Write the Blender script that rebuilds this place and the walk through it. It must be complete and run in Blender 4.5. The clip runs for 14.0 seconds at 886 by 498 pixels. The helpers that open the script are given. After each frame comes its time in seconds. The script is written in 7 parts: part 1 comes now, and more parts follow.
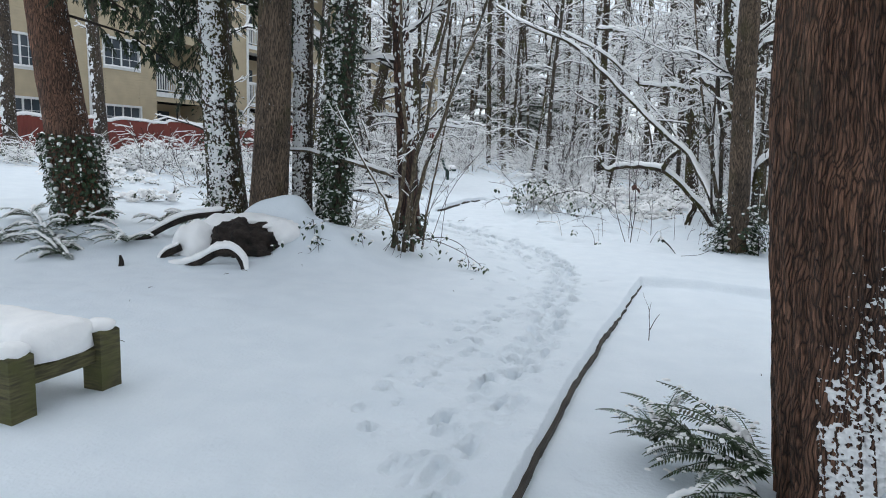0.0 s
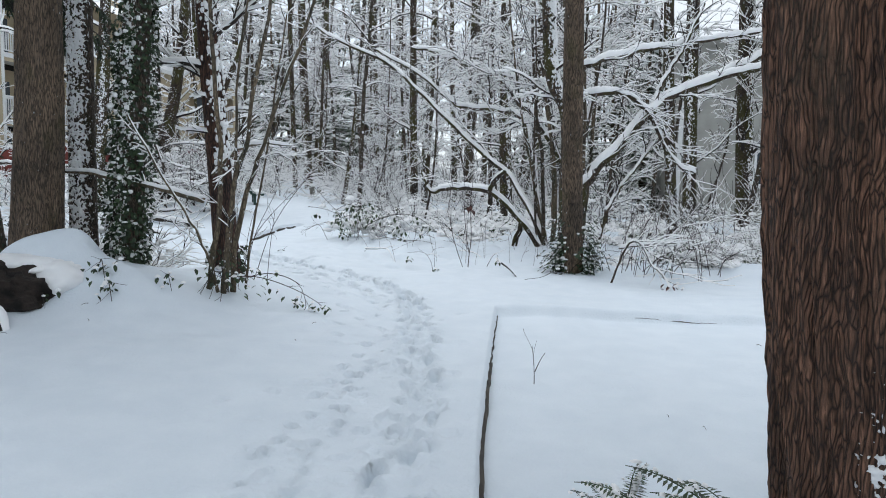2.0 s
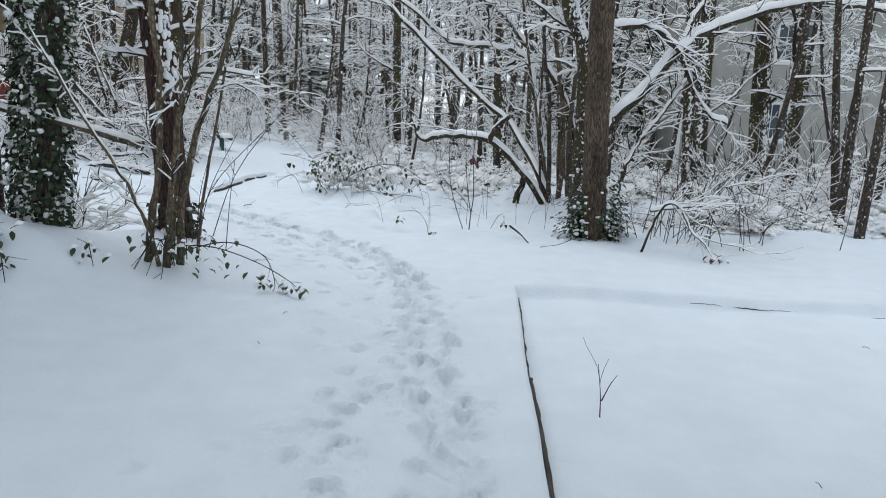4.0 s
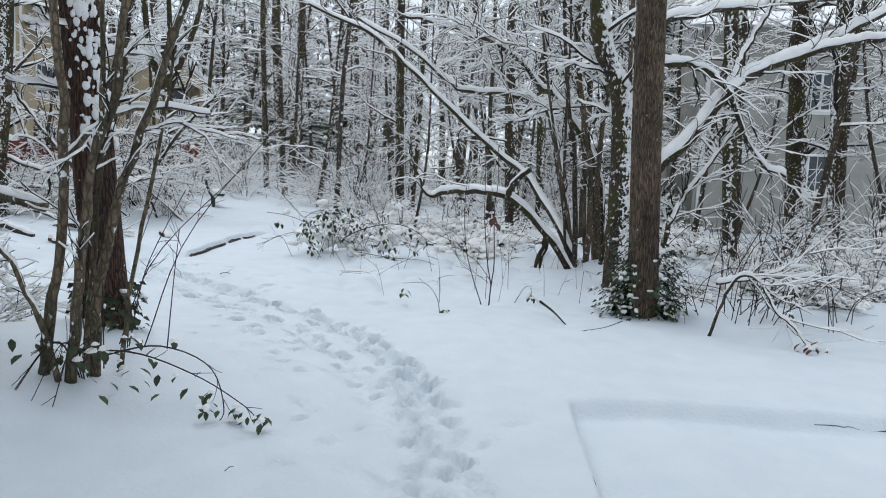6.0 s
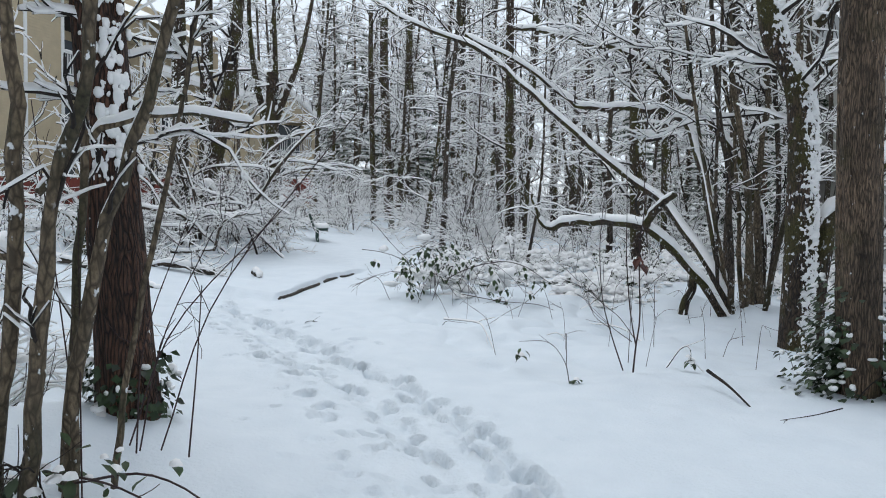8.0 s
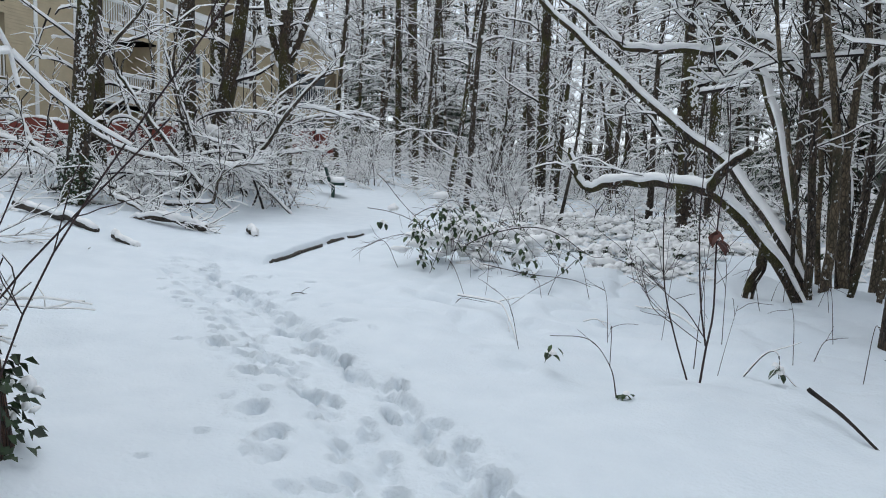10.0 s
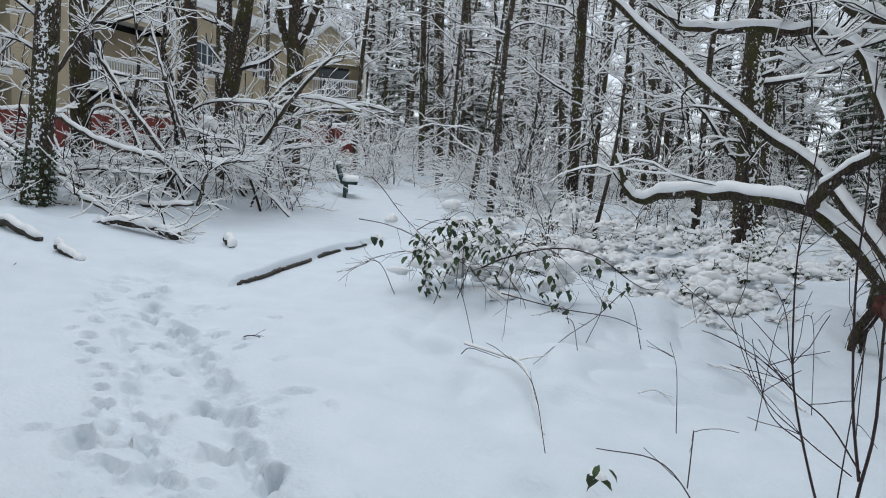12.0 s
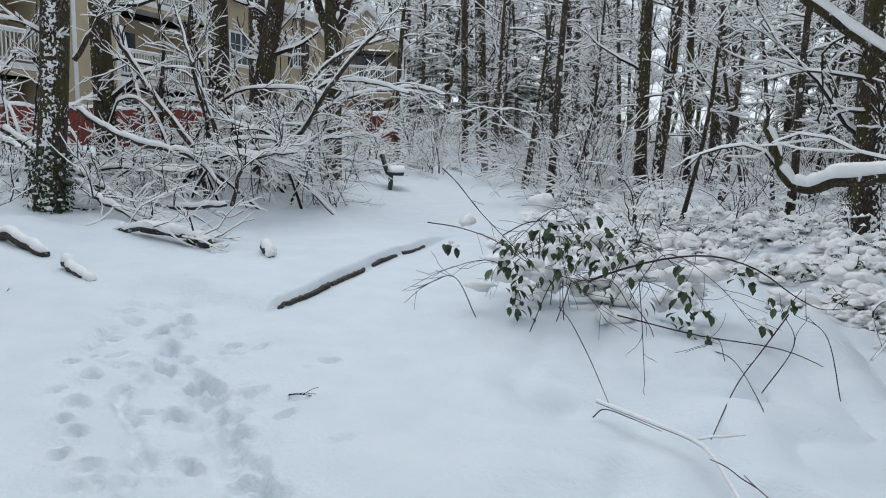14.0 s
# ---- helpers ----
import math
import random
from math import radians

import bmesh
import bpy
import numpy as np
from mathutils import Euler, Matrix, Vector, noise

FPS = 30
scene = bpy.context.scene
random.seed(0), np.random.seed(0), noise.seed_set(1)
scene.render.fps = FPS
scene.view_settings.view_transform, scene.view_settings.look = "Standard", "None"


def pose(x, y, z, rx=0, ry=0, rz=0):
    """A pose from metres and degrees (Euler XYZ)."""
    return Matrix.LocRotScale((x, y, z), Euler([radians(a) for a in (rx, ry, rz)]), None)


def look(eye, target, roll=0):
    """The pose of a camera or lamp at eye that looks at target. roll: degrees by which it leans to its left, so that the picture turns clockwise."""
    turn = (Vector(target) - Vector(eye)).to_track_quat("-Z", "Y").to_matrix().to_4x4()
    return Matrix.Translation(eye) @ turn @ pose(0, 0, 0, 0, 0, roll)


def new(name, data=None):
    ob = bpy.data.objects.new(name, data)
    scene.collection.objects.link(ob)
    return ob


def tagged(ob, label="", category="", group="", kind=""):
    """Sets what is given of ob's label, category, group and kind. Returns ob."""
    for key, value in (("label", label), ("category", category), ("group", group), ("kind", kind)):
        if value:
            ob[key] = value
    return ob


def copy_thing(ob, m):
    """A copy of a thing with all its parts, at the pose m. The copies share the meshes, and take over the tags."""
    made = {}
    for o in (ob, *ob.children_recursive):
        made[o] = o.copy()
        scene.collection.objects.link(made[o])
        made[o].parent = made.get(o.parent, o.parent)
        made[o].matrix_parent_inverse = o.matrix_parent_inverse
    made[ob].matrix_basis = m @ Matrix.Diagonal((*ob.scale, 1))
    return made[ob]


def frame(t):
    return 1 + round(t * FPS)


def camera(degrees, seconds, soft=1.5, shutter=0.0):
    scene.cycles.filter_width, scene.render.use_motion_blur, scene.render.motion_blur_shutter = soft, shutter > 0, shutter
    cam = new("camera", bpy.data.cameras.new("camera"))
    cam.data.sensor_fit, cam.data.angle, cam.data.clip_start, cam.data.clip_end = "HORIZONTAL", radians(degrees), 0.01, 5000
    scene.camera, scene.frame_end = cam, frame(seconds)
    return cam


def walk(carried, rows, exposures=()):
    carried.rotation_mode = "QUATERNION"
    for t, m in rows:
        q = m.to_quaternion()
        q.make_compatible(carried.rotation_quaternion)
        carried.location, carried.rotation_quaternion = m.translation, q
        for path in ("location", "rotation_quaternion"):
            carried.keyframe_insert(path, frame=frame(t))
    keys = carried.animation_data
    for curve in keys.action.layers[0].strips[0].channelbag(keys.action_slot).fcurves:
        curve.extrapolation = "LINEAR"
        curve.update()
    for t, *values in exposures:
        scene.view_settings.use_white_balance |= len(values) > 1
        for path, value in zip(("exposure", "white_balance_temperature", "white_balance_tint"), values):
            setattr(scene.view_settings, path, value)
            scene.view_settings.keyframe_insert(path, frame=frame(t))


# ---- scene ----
cam = camera(67.6, 14.0, soft=1.0)
PATH = [
    (0, (1.444, 2.881, 1.556), (0.776, 4.743, 1.257), 2.1),
    (0.5, (1.291, 3.037, 1.565), (0.796, 4.968, 1.399), 2.9),
    (1, (1.086, 3.25, 1.574), (0.8, 5.228, 1.485), 2.5),
    (1.5, (0.918, 3.527, 1.525), (0.737, 5.514, 1.4), 2.0),
    (2, (0.757, 3.866, 1.502), (0.656, 5.853, 1.292), 1.7),
    (2.5, (0.575, 4.277, 1.469), (0.532, 6.249, 1.137), 2.4),
    (2.7, (0.532, 4.431, 1.44), (0.495, 6.394, 1.061), 2.8),
    (4.8, (0.274, 6.281, 1.471), (0.282, 8.259, 1.179), 2.5),
    (5, (0.257, 6.456, 1.481), (0.303, 8.44, 1.234), 2.3),
    (5.5, (0.268, 6.92, 1.466), (0.257, 8.909, 1.261), 2.4),
    (6, (0.186, 7.317, 1.443), (0.15, 9.307, 1.243), 2.6),
    (6.5, (0.147, 7.688, 1.436), (0.098, 9.679, 1.256), 2.2),
    (7, (0.15, 8.145, 1.418), (0.199, 10.134, 1.213), 4.7),
    (7.5, (0.028, 8.564, 1.432), (-0.06, 10.557, 1.286), 1.4),
    (8, (-0.025, 8.961, 1.44), (-0.389, 10.924, 1.32), 1.5),
    (8.2, (-0.032, 9.088, 1.452), (-0.416, 11.046, 1.313), 1.7),
    (10.3, (-0.185, 10.685, 1.383), (-0.632, 12.616, 1.119), 3.3),
    (10.5, (-0.173, 10.867, 1.401), (-0.628, 12.794, 1.124), 3.3),
    (11, (-0.168, 11.326, 1.412), (-0.626, 13.25, 1.114), 3.2),
    (11.5, (-0.294, 11.718, 1.432), (-0.758, 13.644, 1.15), 3.6),
    (12, (-0.401, 12.192, 1.45), (-0.918, 14.106, 1.188), 3.8),
    (12.5, (-0.584, 12.519, 1.451), (-1.178, 14.412, 1.201), 3.8),
    (13, (-0.825, 12.871, 1.451), (-1.438, 14.758, 1.198), 3.8),
    (13.5, (-0.989, 13.244, 1.443), (-1.586, 15.133, 1.173), 3.3),
    (14, (-1.225, 13.504, 1.419), (-1.848, 15.38, 1.113), 1.9),
]
walk(cam, [(t, look(eye, aim, roll)) for t, eye, aim, roll in PATH], [(0, 0.59), (2.5, 0.55), (5.5, 0.49), (8.2, 0.47), (10.5, 0.37), (14, 0.32)])

# ---- light: an overcast winter sky ----
world = bpy.data.worlds.new("overcast_sky")
scene.world = world
world.use_nodes = True
wn, wl = world.node_tree.nodes, world.node_tree.links
sky = wn.new("ShaderNodeTexSky")
sky.sky_type = "NISHITA"
sky.sun_disc = False
sky.sun_elevation, sky.sun_rotation = radians(59), radians(-32)
sky.air_density, sky.dust_density, sky.ozone_density = 1.0, 1.0, 1.0
cloud = wn.new("ShaderNodeMixRGB")
cloud.inputs["Fac"].default_value = 0.85
cloud.inputs["Color2"].default_value = (5.4, 5.9, 6.5, 1)
wl.new(sky.outputs["Color"], cloud.inputs["Color1"])
wl.new(cloud.outputs["Color"], wn["Background"].inputs["Color"])
wn["Background"].inputs["Strength"].default_value = 0.12
sun = new("sun", bpy.data.lights.new("sun", "SUN"))
sun.data.energy, sun.data.angle, sun.data.color = 0.75, radians(60), (0.92, 0.975, 1.0)
sun.matrix_world = look((-2.5, 4, 8), (0, 0, 0))


# ---- materials ----
def material(name, base, dark=None, rough=0.8, scale=20.0, stretch=(1, 1, 1), bump=0.3, bump_scale=None, metal=0.0,
             contrast=(0.35, 0.65), patch=None, patch_scale=2.0, patch_range=(0.5, 0.65), spread=0.0, distance=0.01):
    m = bpy.data.materials.new(name)
    m.use_nodes = True
    n, l = m.node_tree.nodes, m.node_tree.links
    b = n["Principled BSDF"]
    b.inputs["Roughness"].default_value, b.inputs["Metallic"].default_value = rough, metal
    tc = n.new("ShaderNodeTexCoord")
    mp = n.new("ShaderNodeMapping")
    mp.inputs["Scale"].default_value = stretch
    l.new(tc.outputs["Object"], mp.inputs["Vector"])
    tx = n.new("ShaderNodeTexNoise")
    tx.inputs["Scale"].default_value, tx.inputs["Detail"].default_value = scale, 6
    l.new(mp.outputs["Vector"], tx.inputs["Vector"])
    ramp = n.new("ShaderNodeValToRGB")
    ramp.color_ramp.elements[0].position, ramp.color_ramp.elements[1].position = contrast
    ramp.color_ramp.elements[0].color = (*(dark or base), 1)
    ramp.color_ramp.elements[1].color = (*base, 1)
    l.new(tx.outputs["Fac"], ramp.inputs["Fac"])
    out = ramp.outputs["Color"]
    if patch:
        t2 = n.new("ShaderNodeTexNoise")
        t2.inputs["Scale"].default_value, t2.inputs["Detail"].default_value = patch_scale, 5
        l.new(tc.outputs["Object"], t2.inputs["Vector"])
        r2 = n.new("ShaderNodeValToRGB")
        r2.color_ramp.elements[0].position, r2.color_ramp.elements[1].position = patch_range
        l.new(t2.outputs["Fac"], r2.inputs["Fac"])
        mix = n.new("ShaderNodeMixRGB")
        mix.inputs["Color2"].default_value = (*patch, 1)
        l.new(r2.outputs["Color"], mix.inputs["Fac"])
        l.new(out, mix.inputs["Color1"])
        out = mix.outputs["Color"]
    if spread:
        info = n.new("ShaderNodeNewGeometry")
        hs = n.new("ShaderNodeHueSaturation")
        mr = n.new("ShaderNodeMapRange")
        mr.inputs["To Min"].default_value, mr.inputs["To Max"].default_value = 1 - spread, 1 + spread
        l.new(info.outputs["Random Per Island"], mr.inputs["Value"])
        l.new(mr.outputs["Result"], hs.inputs["Value"])
        l.new(out, hs.inputs["Color"])
        out = hs.outputs["Color"]
    l.new(out, b.inputs["Base Color"])
    if bump:
        tb = tx
        if bump_scale:
            tb = n.new("ShaderNodeTexNoise")
            tb.inputs["Scale"].default_value, tb.inputs["Detail"].default_value = bump_scale, 8
            l.new(mp.outputs["Vector"], tb.inputs["Vector"])
        bp = n.new("ShaderNodeBump")
        bp.inputs["Strength"].default_value, bp.inputs["Distance"].default_value = bump, distance
        l.new(tb.outputs["Fac"], bp.inputs["Height"])
        l.new(bp.outputs["Normal"], b.inputs["Normal"])
    return m


def bark(name, ridge, groove_shade, cell=40.0, stretch=0.09, warp=0.03, moss=None, moss_range=(0.5, 0.62), fleck=None, depth=0.02, fleck_scale=26.0):
    """Furrowed bark: interlaced upright ridges, crevice shade put into the colour, moss in patches and flecks of snow
    caught in the relief.
    """
    m = bpy.data.materials.new(name)
    m.use_nodes = True
    n, l = m.node_tree.nodes, m.node_tree.links
    b = n["Principled BSDF"]
    b.inputs["Roughness"].default_value = 0.9
    tc = n.new("ShaderNodeTexCoord")

    def noise_of(scale, detail, z=1.0, out="Fac"):
        mp = n.new("ShaderNodeMapping")
        mp.inputs["Scale"].default_value = (1, 1, z)
        tx = n.new("ShaderNodeTexNoise")
        tx.inputs["Scale"].default_value, tx.inputs["Detail"].default_value = scale, detail
        l.new(tc.outputs["Object"], mp.inputs["Vector"])
        l.new(mp.outputs["Vector"], tx.inputs["Vector"])
        return tx.outputs[out]

    def ramp(value, lo, hi, c0=(0, 0, 0), c1=(1, 1, 1)):
        r = n.new("ShaderNodeValToRGB")
        r.color_ramp.elements[0].position, r.color_ramp.elements[1].position = lo, hi
        r.color_ramp.elements[0].color, r.color_ramp.elements[1].color = (*c0, 1), (*c1, 1)
        l.new(value, r.inputs["Fac"])
        return r.outputs["Color"]

    def mixed(kind, fac, a, c):
        x = n.new("ShaderNodeMixRGB")
        x.blend_type = kind
        for key, v in (("Fac", fac), ("Color1", a), ("Color2", c)):
            if isinstance(v, tuple):
                x.inputs[key].default_value = (*v, 1)
            elif isinstance(v, float):
                x.inputs[key].default_value = v
            else:
                l.new(v, x.inputs[key])
        return x.outputs["Color"]

    bend = n.new("ShaderNodeVectorMath")
    bend.operation = "MULTIPLY_ADD"
    bend.inputs[1].default_value = (warp * 2, warp * 2, 0)
    l.new(noise_of(4.5, 3, 0.6, "Color"), bend.inputs[0])
    l.new(tc.outputs["Object"], bend.inputs[2])
    mp = n.new("ShaderNodeMapping")
    mp.inputs["Scale"].default_value = (1, 1, stretch)
    l.new(bend.outputs["Vector"], mp.inputs["Vector"])
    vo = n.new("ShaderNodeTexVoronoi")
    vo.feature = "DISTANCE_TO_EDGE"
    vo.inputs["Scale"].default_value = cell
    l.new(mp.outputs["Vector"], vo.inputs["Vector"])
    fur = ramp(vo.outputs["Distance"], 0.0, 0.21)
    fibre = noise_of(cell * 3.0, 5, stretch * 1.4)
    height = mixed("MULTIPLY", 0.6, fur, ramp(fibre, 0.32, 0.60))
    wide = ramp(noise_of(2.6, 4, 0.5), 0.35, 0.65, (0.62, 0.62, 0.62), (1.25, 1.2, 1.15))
    # the colour sinks to near black in the grooves, as crevice shade
    col = mixed("MULTIPLY", 1.0, mixed("MIX", height, groove_shade, ridge), wide)
    if moss:
        where = ramp(noise_of(3.0, 6, 0.55), *moss_range)
        col = mixed("MIX", where, col, mixed("MULTIPLY", 0.75, moss, ramp(noise_of(70.0, 4), 0.3, 0.7)))
    if fleck:
        spot = mixed("MULTIPLY", 1.0, ramp(noise_of(fleck_scale, 3, 0.7), fleck, fleck + 0.04), ramp(noise_of(4.0, 2, 0.5), 0.42, 0.56))
        col = mixed("MIX", spot, col, (0.86, 0.87, 0.88))
        height = mixed("MIX", spot, height, (1.0, 1.0, 1.0))
    l.new(col, b.inputs["Base Color"])
    bp = n.new("ShaderNodeBump")
    bp.inputs["Strength"].default_value, bp.inputs["Distance"].default_value = 1.0, depth
    l.new(height, bp.inputs["Height"])
    l.new(bp.outputs["Normal"], b.inputs["Normal"])
    return m


# One snow, two tones: light level and sky tint put into the colours.
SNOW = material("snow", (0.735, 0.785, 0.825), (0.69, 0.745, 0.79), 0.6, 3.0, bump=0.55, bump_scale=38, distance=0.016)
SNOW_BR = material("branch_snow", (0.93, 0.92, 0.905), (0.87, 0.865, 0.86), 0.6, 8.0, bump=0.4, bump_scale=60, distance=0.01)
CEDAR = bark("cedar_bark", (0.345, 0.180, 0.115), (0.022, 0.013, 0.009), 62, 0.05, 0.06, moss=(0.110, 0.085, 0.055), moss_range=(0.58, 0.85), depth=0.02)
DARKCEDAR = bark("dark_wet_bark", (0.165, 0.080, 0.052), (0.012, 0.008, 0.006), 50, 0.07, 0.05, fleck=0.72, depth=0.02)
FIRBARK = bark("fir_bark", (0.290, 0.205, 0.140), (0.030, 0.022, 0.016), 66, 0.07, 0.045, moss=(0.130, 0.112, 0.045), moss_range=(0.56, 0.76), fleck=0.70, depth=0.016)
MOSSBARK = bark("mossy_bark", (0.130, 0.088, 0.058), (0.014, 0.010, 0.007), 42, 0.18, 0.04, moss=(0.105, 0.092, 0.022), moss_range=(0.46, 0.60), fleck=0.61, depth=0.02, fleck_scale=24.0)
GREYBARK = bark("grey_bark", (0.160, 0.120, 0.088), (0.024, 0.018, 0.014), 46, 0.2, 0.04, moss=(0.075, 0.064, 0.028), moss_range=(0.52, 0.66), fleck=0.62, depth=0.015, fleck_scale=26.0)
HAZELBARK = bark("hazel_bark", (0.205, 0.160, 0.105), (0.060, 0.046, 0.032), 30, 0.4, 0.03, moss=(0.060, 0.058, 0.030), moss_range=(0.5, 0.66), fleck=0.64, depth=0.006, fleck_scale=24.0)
TWIG = material("twig_bark", (0.030, 0.020, 0.015), (0.011, 0.008, 0.006), 0.85, 40, bump=0.3, spread=0.35)
REDTWIG = material("dark_red_twig", (0.048, 0.021, 0.020), (0.020, 0.010, 0.010), 0.7, 40, bump=0.2)
LEAF = material("evergreen_leaf", (0.052, 0.088, 0.026), (0.016, 0.028, 0.010), 0.55, 14, bump=0.2, spread=0.4)
IVY = material("ivy_leaf", (0.036, 0.064, 0.022), (0.012, 0.024, 0.010), 0.62, 14, bump=0.2, spread=0.4)
FERN = material("fern_frond", (0.045, 0.078, 0.026), (0.016, 0.030, 0.012), 0.55, 14, bump=0.2, spread=0.35, patch=(0.075, 0.048, 0.022), patch_scale=9, patch_range=(0.6, 0.75))
NEEDLE = material("conifer_spray", (0.040, 0.070, 0.026), (0.012, 0.022, 0.010), 0.6, 14, bump=0.2, spread=0.45)
DEADLEAF = material("dead_leaf", (0.13, 0.035, 0.02), (0.05, 0.018, 0.012), 0.7, 30, bump=0.3)
TIMBER = material("weathered_timber", (0.128, 0.115, 0.047), (0.051, 0.043, 0.022), 0.85, 9, (1, 1, 8), 0.5, 40, patch=(0.085, 0.085, 0.025), patch_scale=5, patch_range=(0.5, 0.7))
EDGEWOOD = material("wet_dark_board", (0.07, 0.055, 0.04), (0.022, 0.017, 0.013), 0.8, 20, (1, 0.2, 3), 0.6, 50)
ROOTWOOD = material("root_wood_and_hollow", (0.038, 0.027, 0.021), (0.008, 0.006, 0.005), 0.95, 9, bump=1.0, bump_scale=28, distance=0.03)
SIDING = material("tan_siding", (0.50, 0.41, 0.27), (0.44, 0.36, 0.24), 0.6, 2.0, bump=0.05)
SIDING2 = material("pale_grey_siding", (0.40, 0.39, 0.35), (0.33, 0.32, 0.29), 0.6, 2.0, bump=0.05)
WHITE = material("white_paint", (0.78, 0.78, 0.76), (0.70, 0.70, 0.69), 0.5, 6, bump=0.05)
SHUTTER = material("brown_shutter", (0.06, 0.035, 0.028), (0.04, 0.025, 0.02), 0.6, 10, bump=0.1)
REDFENCE = material("red_stained_boards", (0.20, 0.04, 0.026), (0.12, 0.024, 0.018), 0.75, 9, (1, 1, 0.2), 0.3, spread=0.2)
ROOM_SHADE = material("unlit_room_shade", (0.035, 0.033, 0.032), (0.02, 0.02, 0.02), 0.9, 3, bump=0)
GREENMETAL = material("dark_green_paint", (0.02, 0.065, 0.05), (0.012, 0.04, 0.032), 0.45, 20, bump=0.1)
GREYWOOD = material("grey_post_wood", (0.22, 0.21, 0.18), (0.12, 0.11, 0.095), 0.85, 18, (1, 1, 0.2), 0.5)
GLASS = bpy.data.materials.new("window_glass")
GLASS.use_nodes = True
_g = GLASS.node_tree.nodes["Principled BSDF"].inputs
_g["Base Color"].default_value, _g["Roughness"].default_value, _g["Metallic"].default_value = (0.06, 0.075, 0.09, 1), 0.06, 0.0


# ---- mesh helpers ----
UP = np.array((0.0, 0.0, 1.0))


def unit(v):
    return v / max(1e-9, math.sqrt(float(v @ v)))


class Build:
    """Gathers vertices and faces of one mesh."""

    def __init__(self):
        self.v, self.f, self.m = [], [], []

    def rings(self, rings, mat=0, close=True, mats=None, caps=True):
        base, k = len(self.v), len(rings[0])
        for ring in rings:
            self.v.extend(ring)
        for i in range(len(rings) - 1):
            for j in range(k if close else k - 1):
                a, b = base + i * k + j, base + i * k + (j + 1) % k
                self.f.append((a, b, b + k, a + k))
                self.m.append(mats[j] if mats else mat)
        if caps and close and k > 2:
            self.f.append(tuple(base + j for j in range(k))[::-1])
            self.f.append(tuple(base + (len(rings) - 1) * k + j for j in range(k)))
            self.m += [mats[0] if mats else mat] * 2

    def frames(self, pts):
        pts = np.asarray(pts, float)
        d = np.gradient(pts, axis=0)
        d /= np.maximum(1e-9, np.linalg.norm(d, axis=1))[:, None]
        s = np.cross(d, UP)
        ln = np.linalg.norm(s, axis=1)
        s[ln < 0.15] = np.array((1.0, 0, 0))
        s /= np.linalg.norm(s, axis=1)[:, None]
        if ln.min() < 0.4:
            k = int(np.argmax(ln))
            for i in list(range(k + 1, len(pts))) + list(range(k - 1, -1, -1)):
                v = s[i - 1 if i > k else i + 1]
                v = v - d[i] * float(v @ d[i])
                s[i] = v / max(1e-6, math.sqrt(float(v @ v)))
        u = np.cross(s, d)
        return pts, d, s, u

    def tube(self, pts, rad, sides=6, mat=0, wob=0.0, rng=None):
        pts, d, s, u = self.frames(pts)
        ang = np.linspace(0, 2 * np.pi, sides, endpoint=False)
        rings = []
        for i in range(len(pts)):
            r = rad[i] * (np.ones(sides) if not wob else 1 + wob * np.array([rng.uniform(-1, 1) for _ in range(sides)]))
            rings.append((pts[i] + (r * np.cos(ang))[:, None] * s[i] + (r * np.sin(ang))[:, None] * u[i]).tolist())
        self.rings(rings, mat)

    def snow(self, pts, rad, thick, rng, mat=0):
        """A rounded ridge of snow on the upper side of a branch, thinning where the branch steepens."""
        pts, d, s, u = self.frames(pts)
        rings, k = [], 0.95
        for i in range(len(pts)):
            k = 0.72 * k + 0.28 * rng.uniform(0.45, 1.45)
            flat = math.sqrt(max(0.0, 1 - d[i][2] ** 2))
            end = 0.35 if i in (0, len(pts) - 1) else 1.0
            h = (thick * end * k + 0.25 * rad[i]) * flat
            w = (rad[i] * 0.95 + thick * 0.24 * flat) * end * min(1.0, 0.3 + flat * 1.1)
            c = pts[i] + u[i] * rad[i] * 0.7 + s[i] * rng.uniform(-0.1, 0.1) * w
            rings.append([(c + s[i] * w * a + (u[i] * 0.5 + UP * 0.5) * h * b).tolist() for a, b in
                          ((-0.8, -0.12), (-1.0, 0.22), (-0.75, 0.8), (0.0, 1.12), (0.75, 0.8), (1.0, 0.22), (0.8, -0.12))])
        self.rings(rings, mat)

    def twig(self, pts, rad, thick, snow_mat=1, mat=0):
        """A thin twig: bark below and a ridge of snow above."""
        pts, d, s, u = self.frames(pts)
        rings = []
        for i in range(len(pts)):
            flat = math.sqrt(max(0.0, 1 - d[i][2] ** 2))
            r, h = rad[i], rad[i] + thick * flat * (0.5 if i == len(pts) - 1 else 1)
            w = r * 0.95 + thick * 0.16 * flat
            rings.append([(pts[i] - u[i] * r).tolist(), (pts[i] + s[i] * w).tolist(), (pts[i] + u[i] * h).tolist(), (pts[i] - s[i] * w).tolist()])
        base = len(self.v)
        for ring in rings:
            self.v.extend(ring)
        for i in range(len(rings) - 1):
            top = snow_mat if thick > 0 and abs(d[i][2]) < 0.9 else mat
            for j, q in enumerate((mat, top, top, mat)):
                a, b = base + i * 4 + j, base + i * 4 + (j + 1) % 4
                self.f.append((a, b, b + 4, a + 4))
                self.m.append(q)

    def sprig(self, pts, rad, thick, snow_mat=1, mat=0):
        """The thinnest twigs: three-sided, dark below, white above."""
        pts, d, s, u = self.frames(pts)
        base = len(self.v)
        for i in range(len(pts)):
            flat = math.sqrt(max(0.0, 1 - d[i][2] ** 2))
            w, h = rad[i] * 0.9 + thick * 0.15 * flat, rad[i] + thick * flat
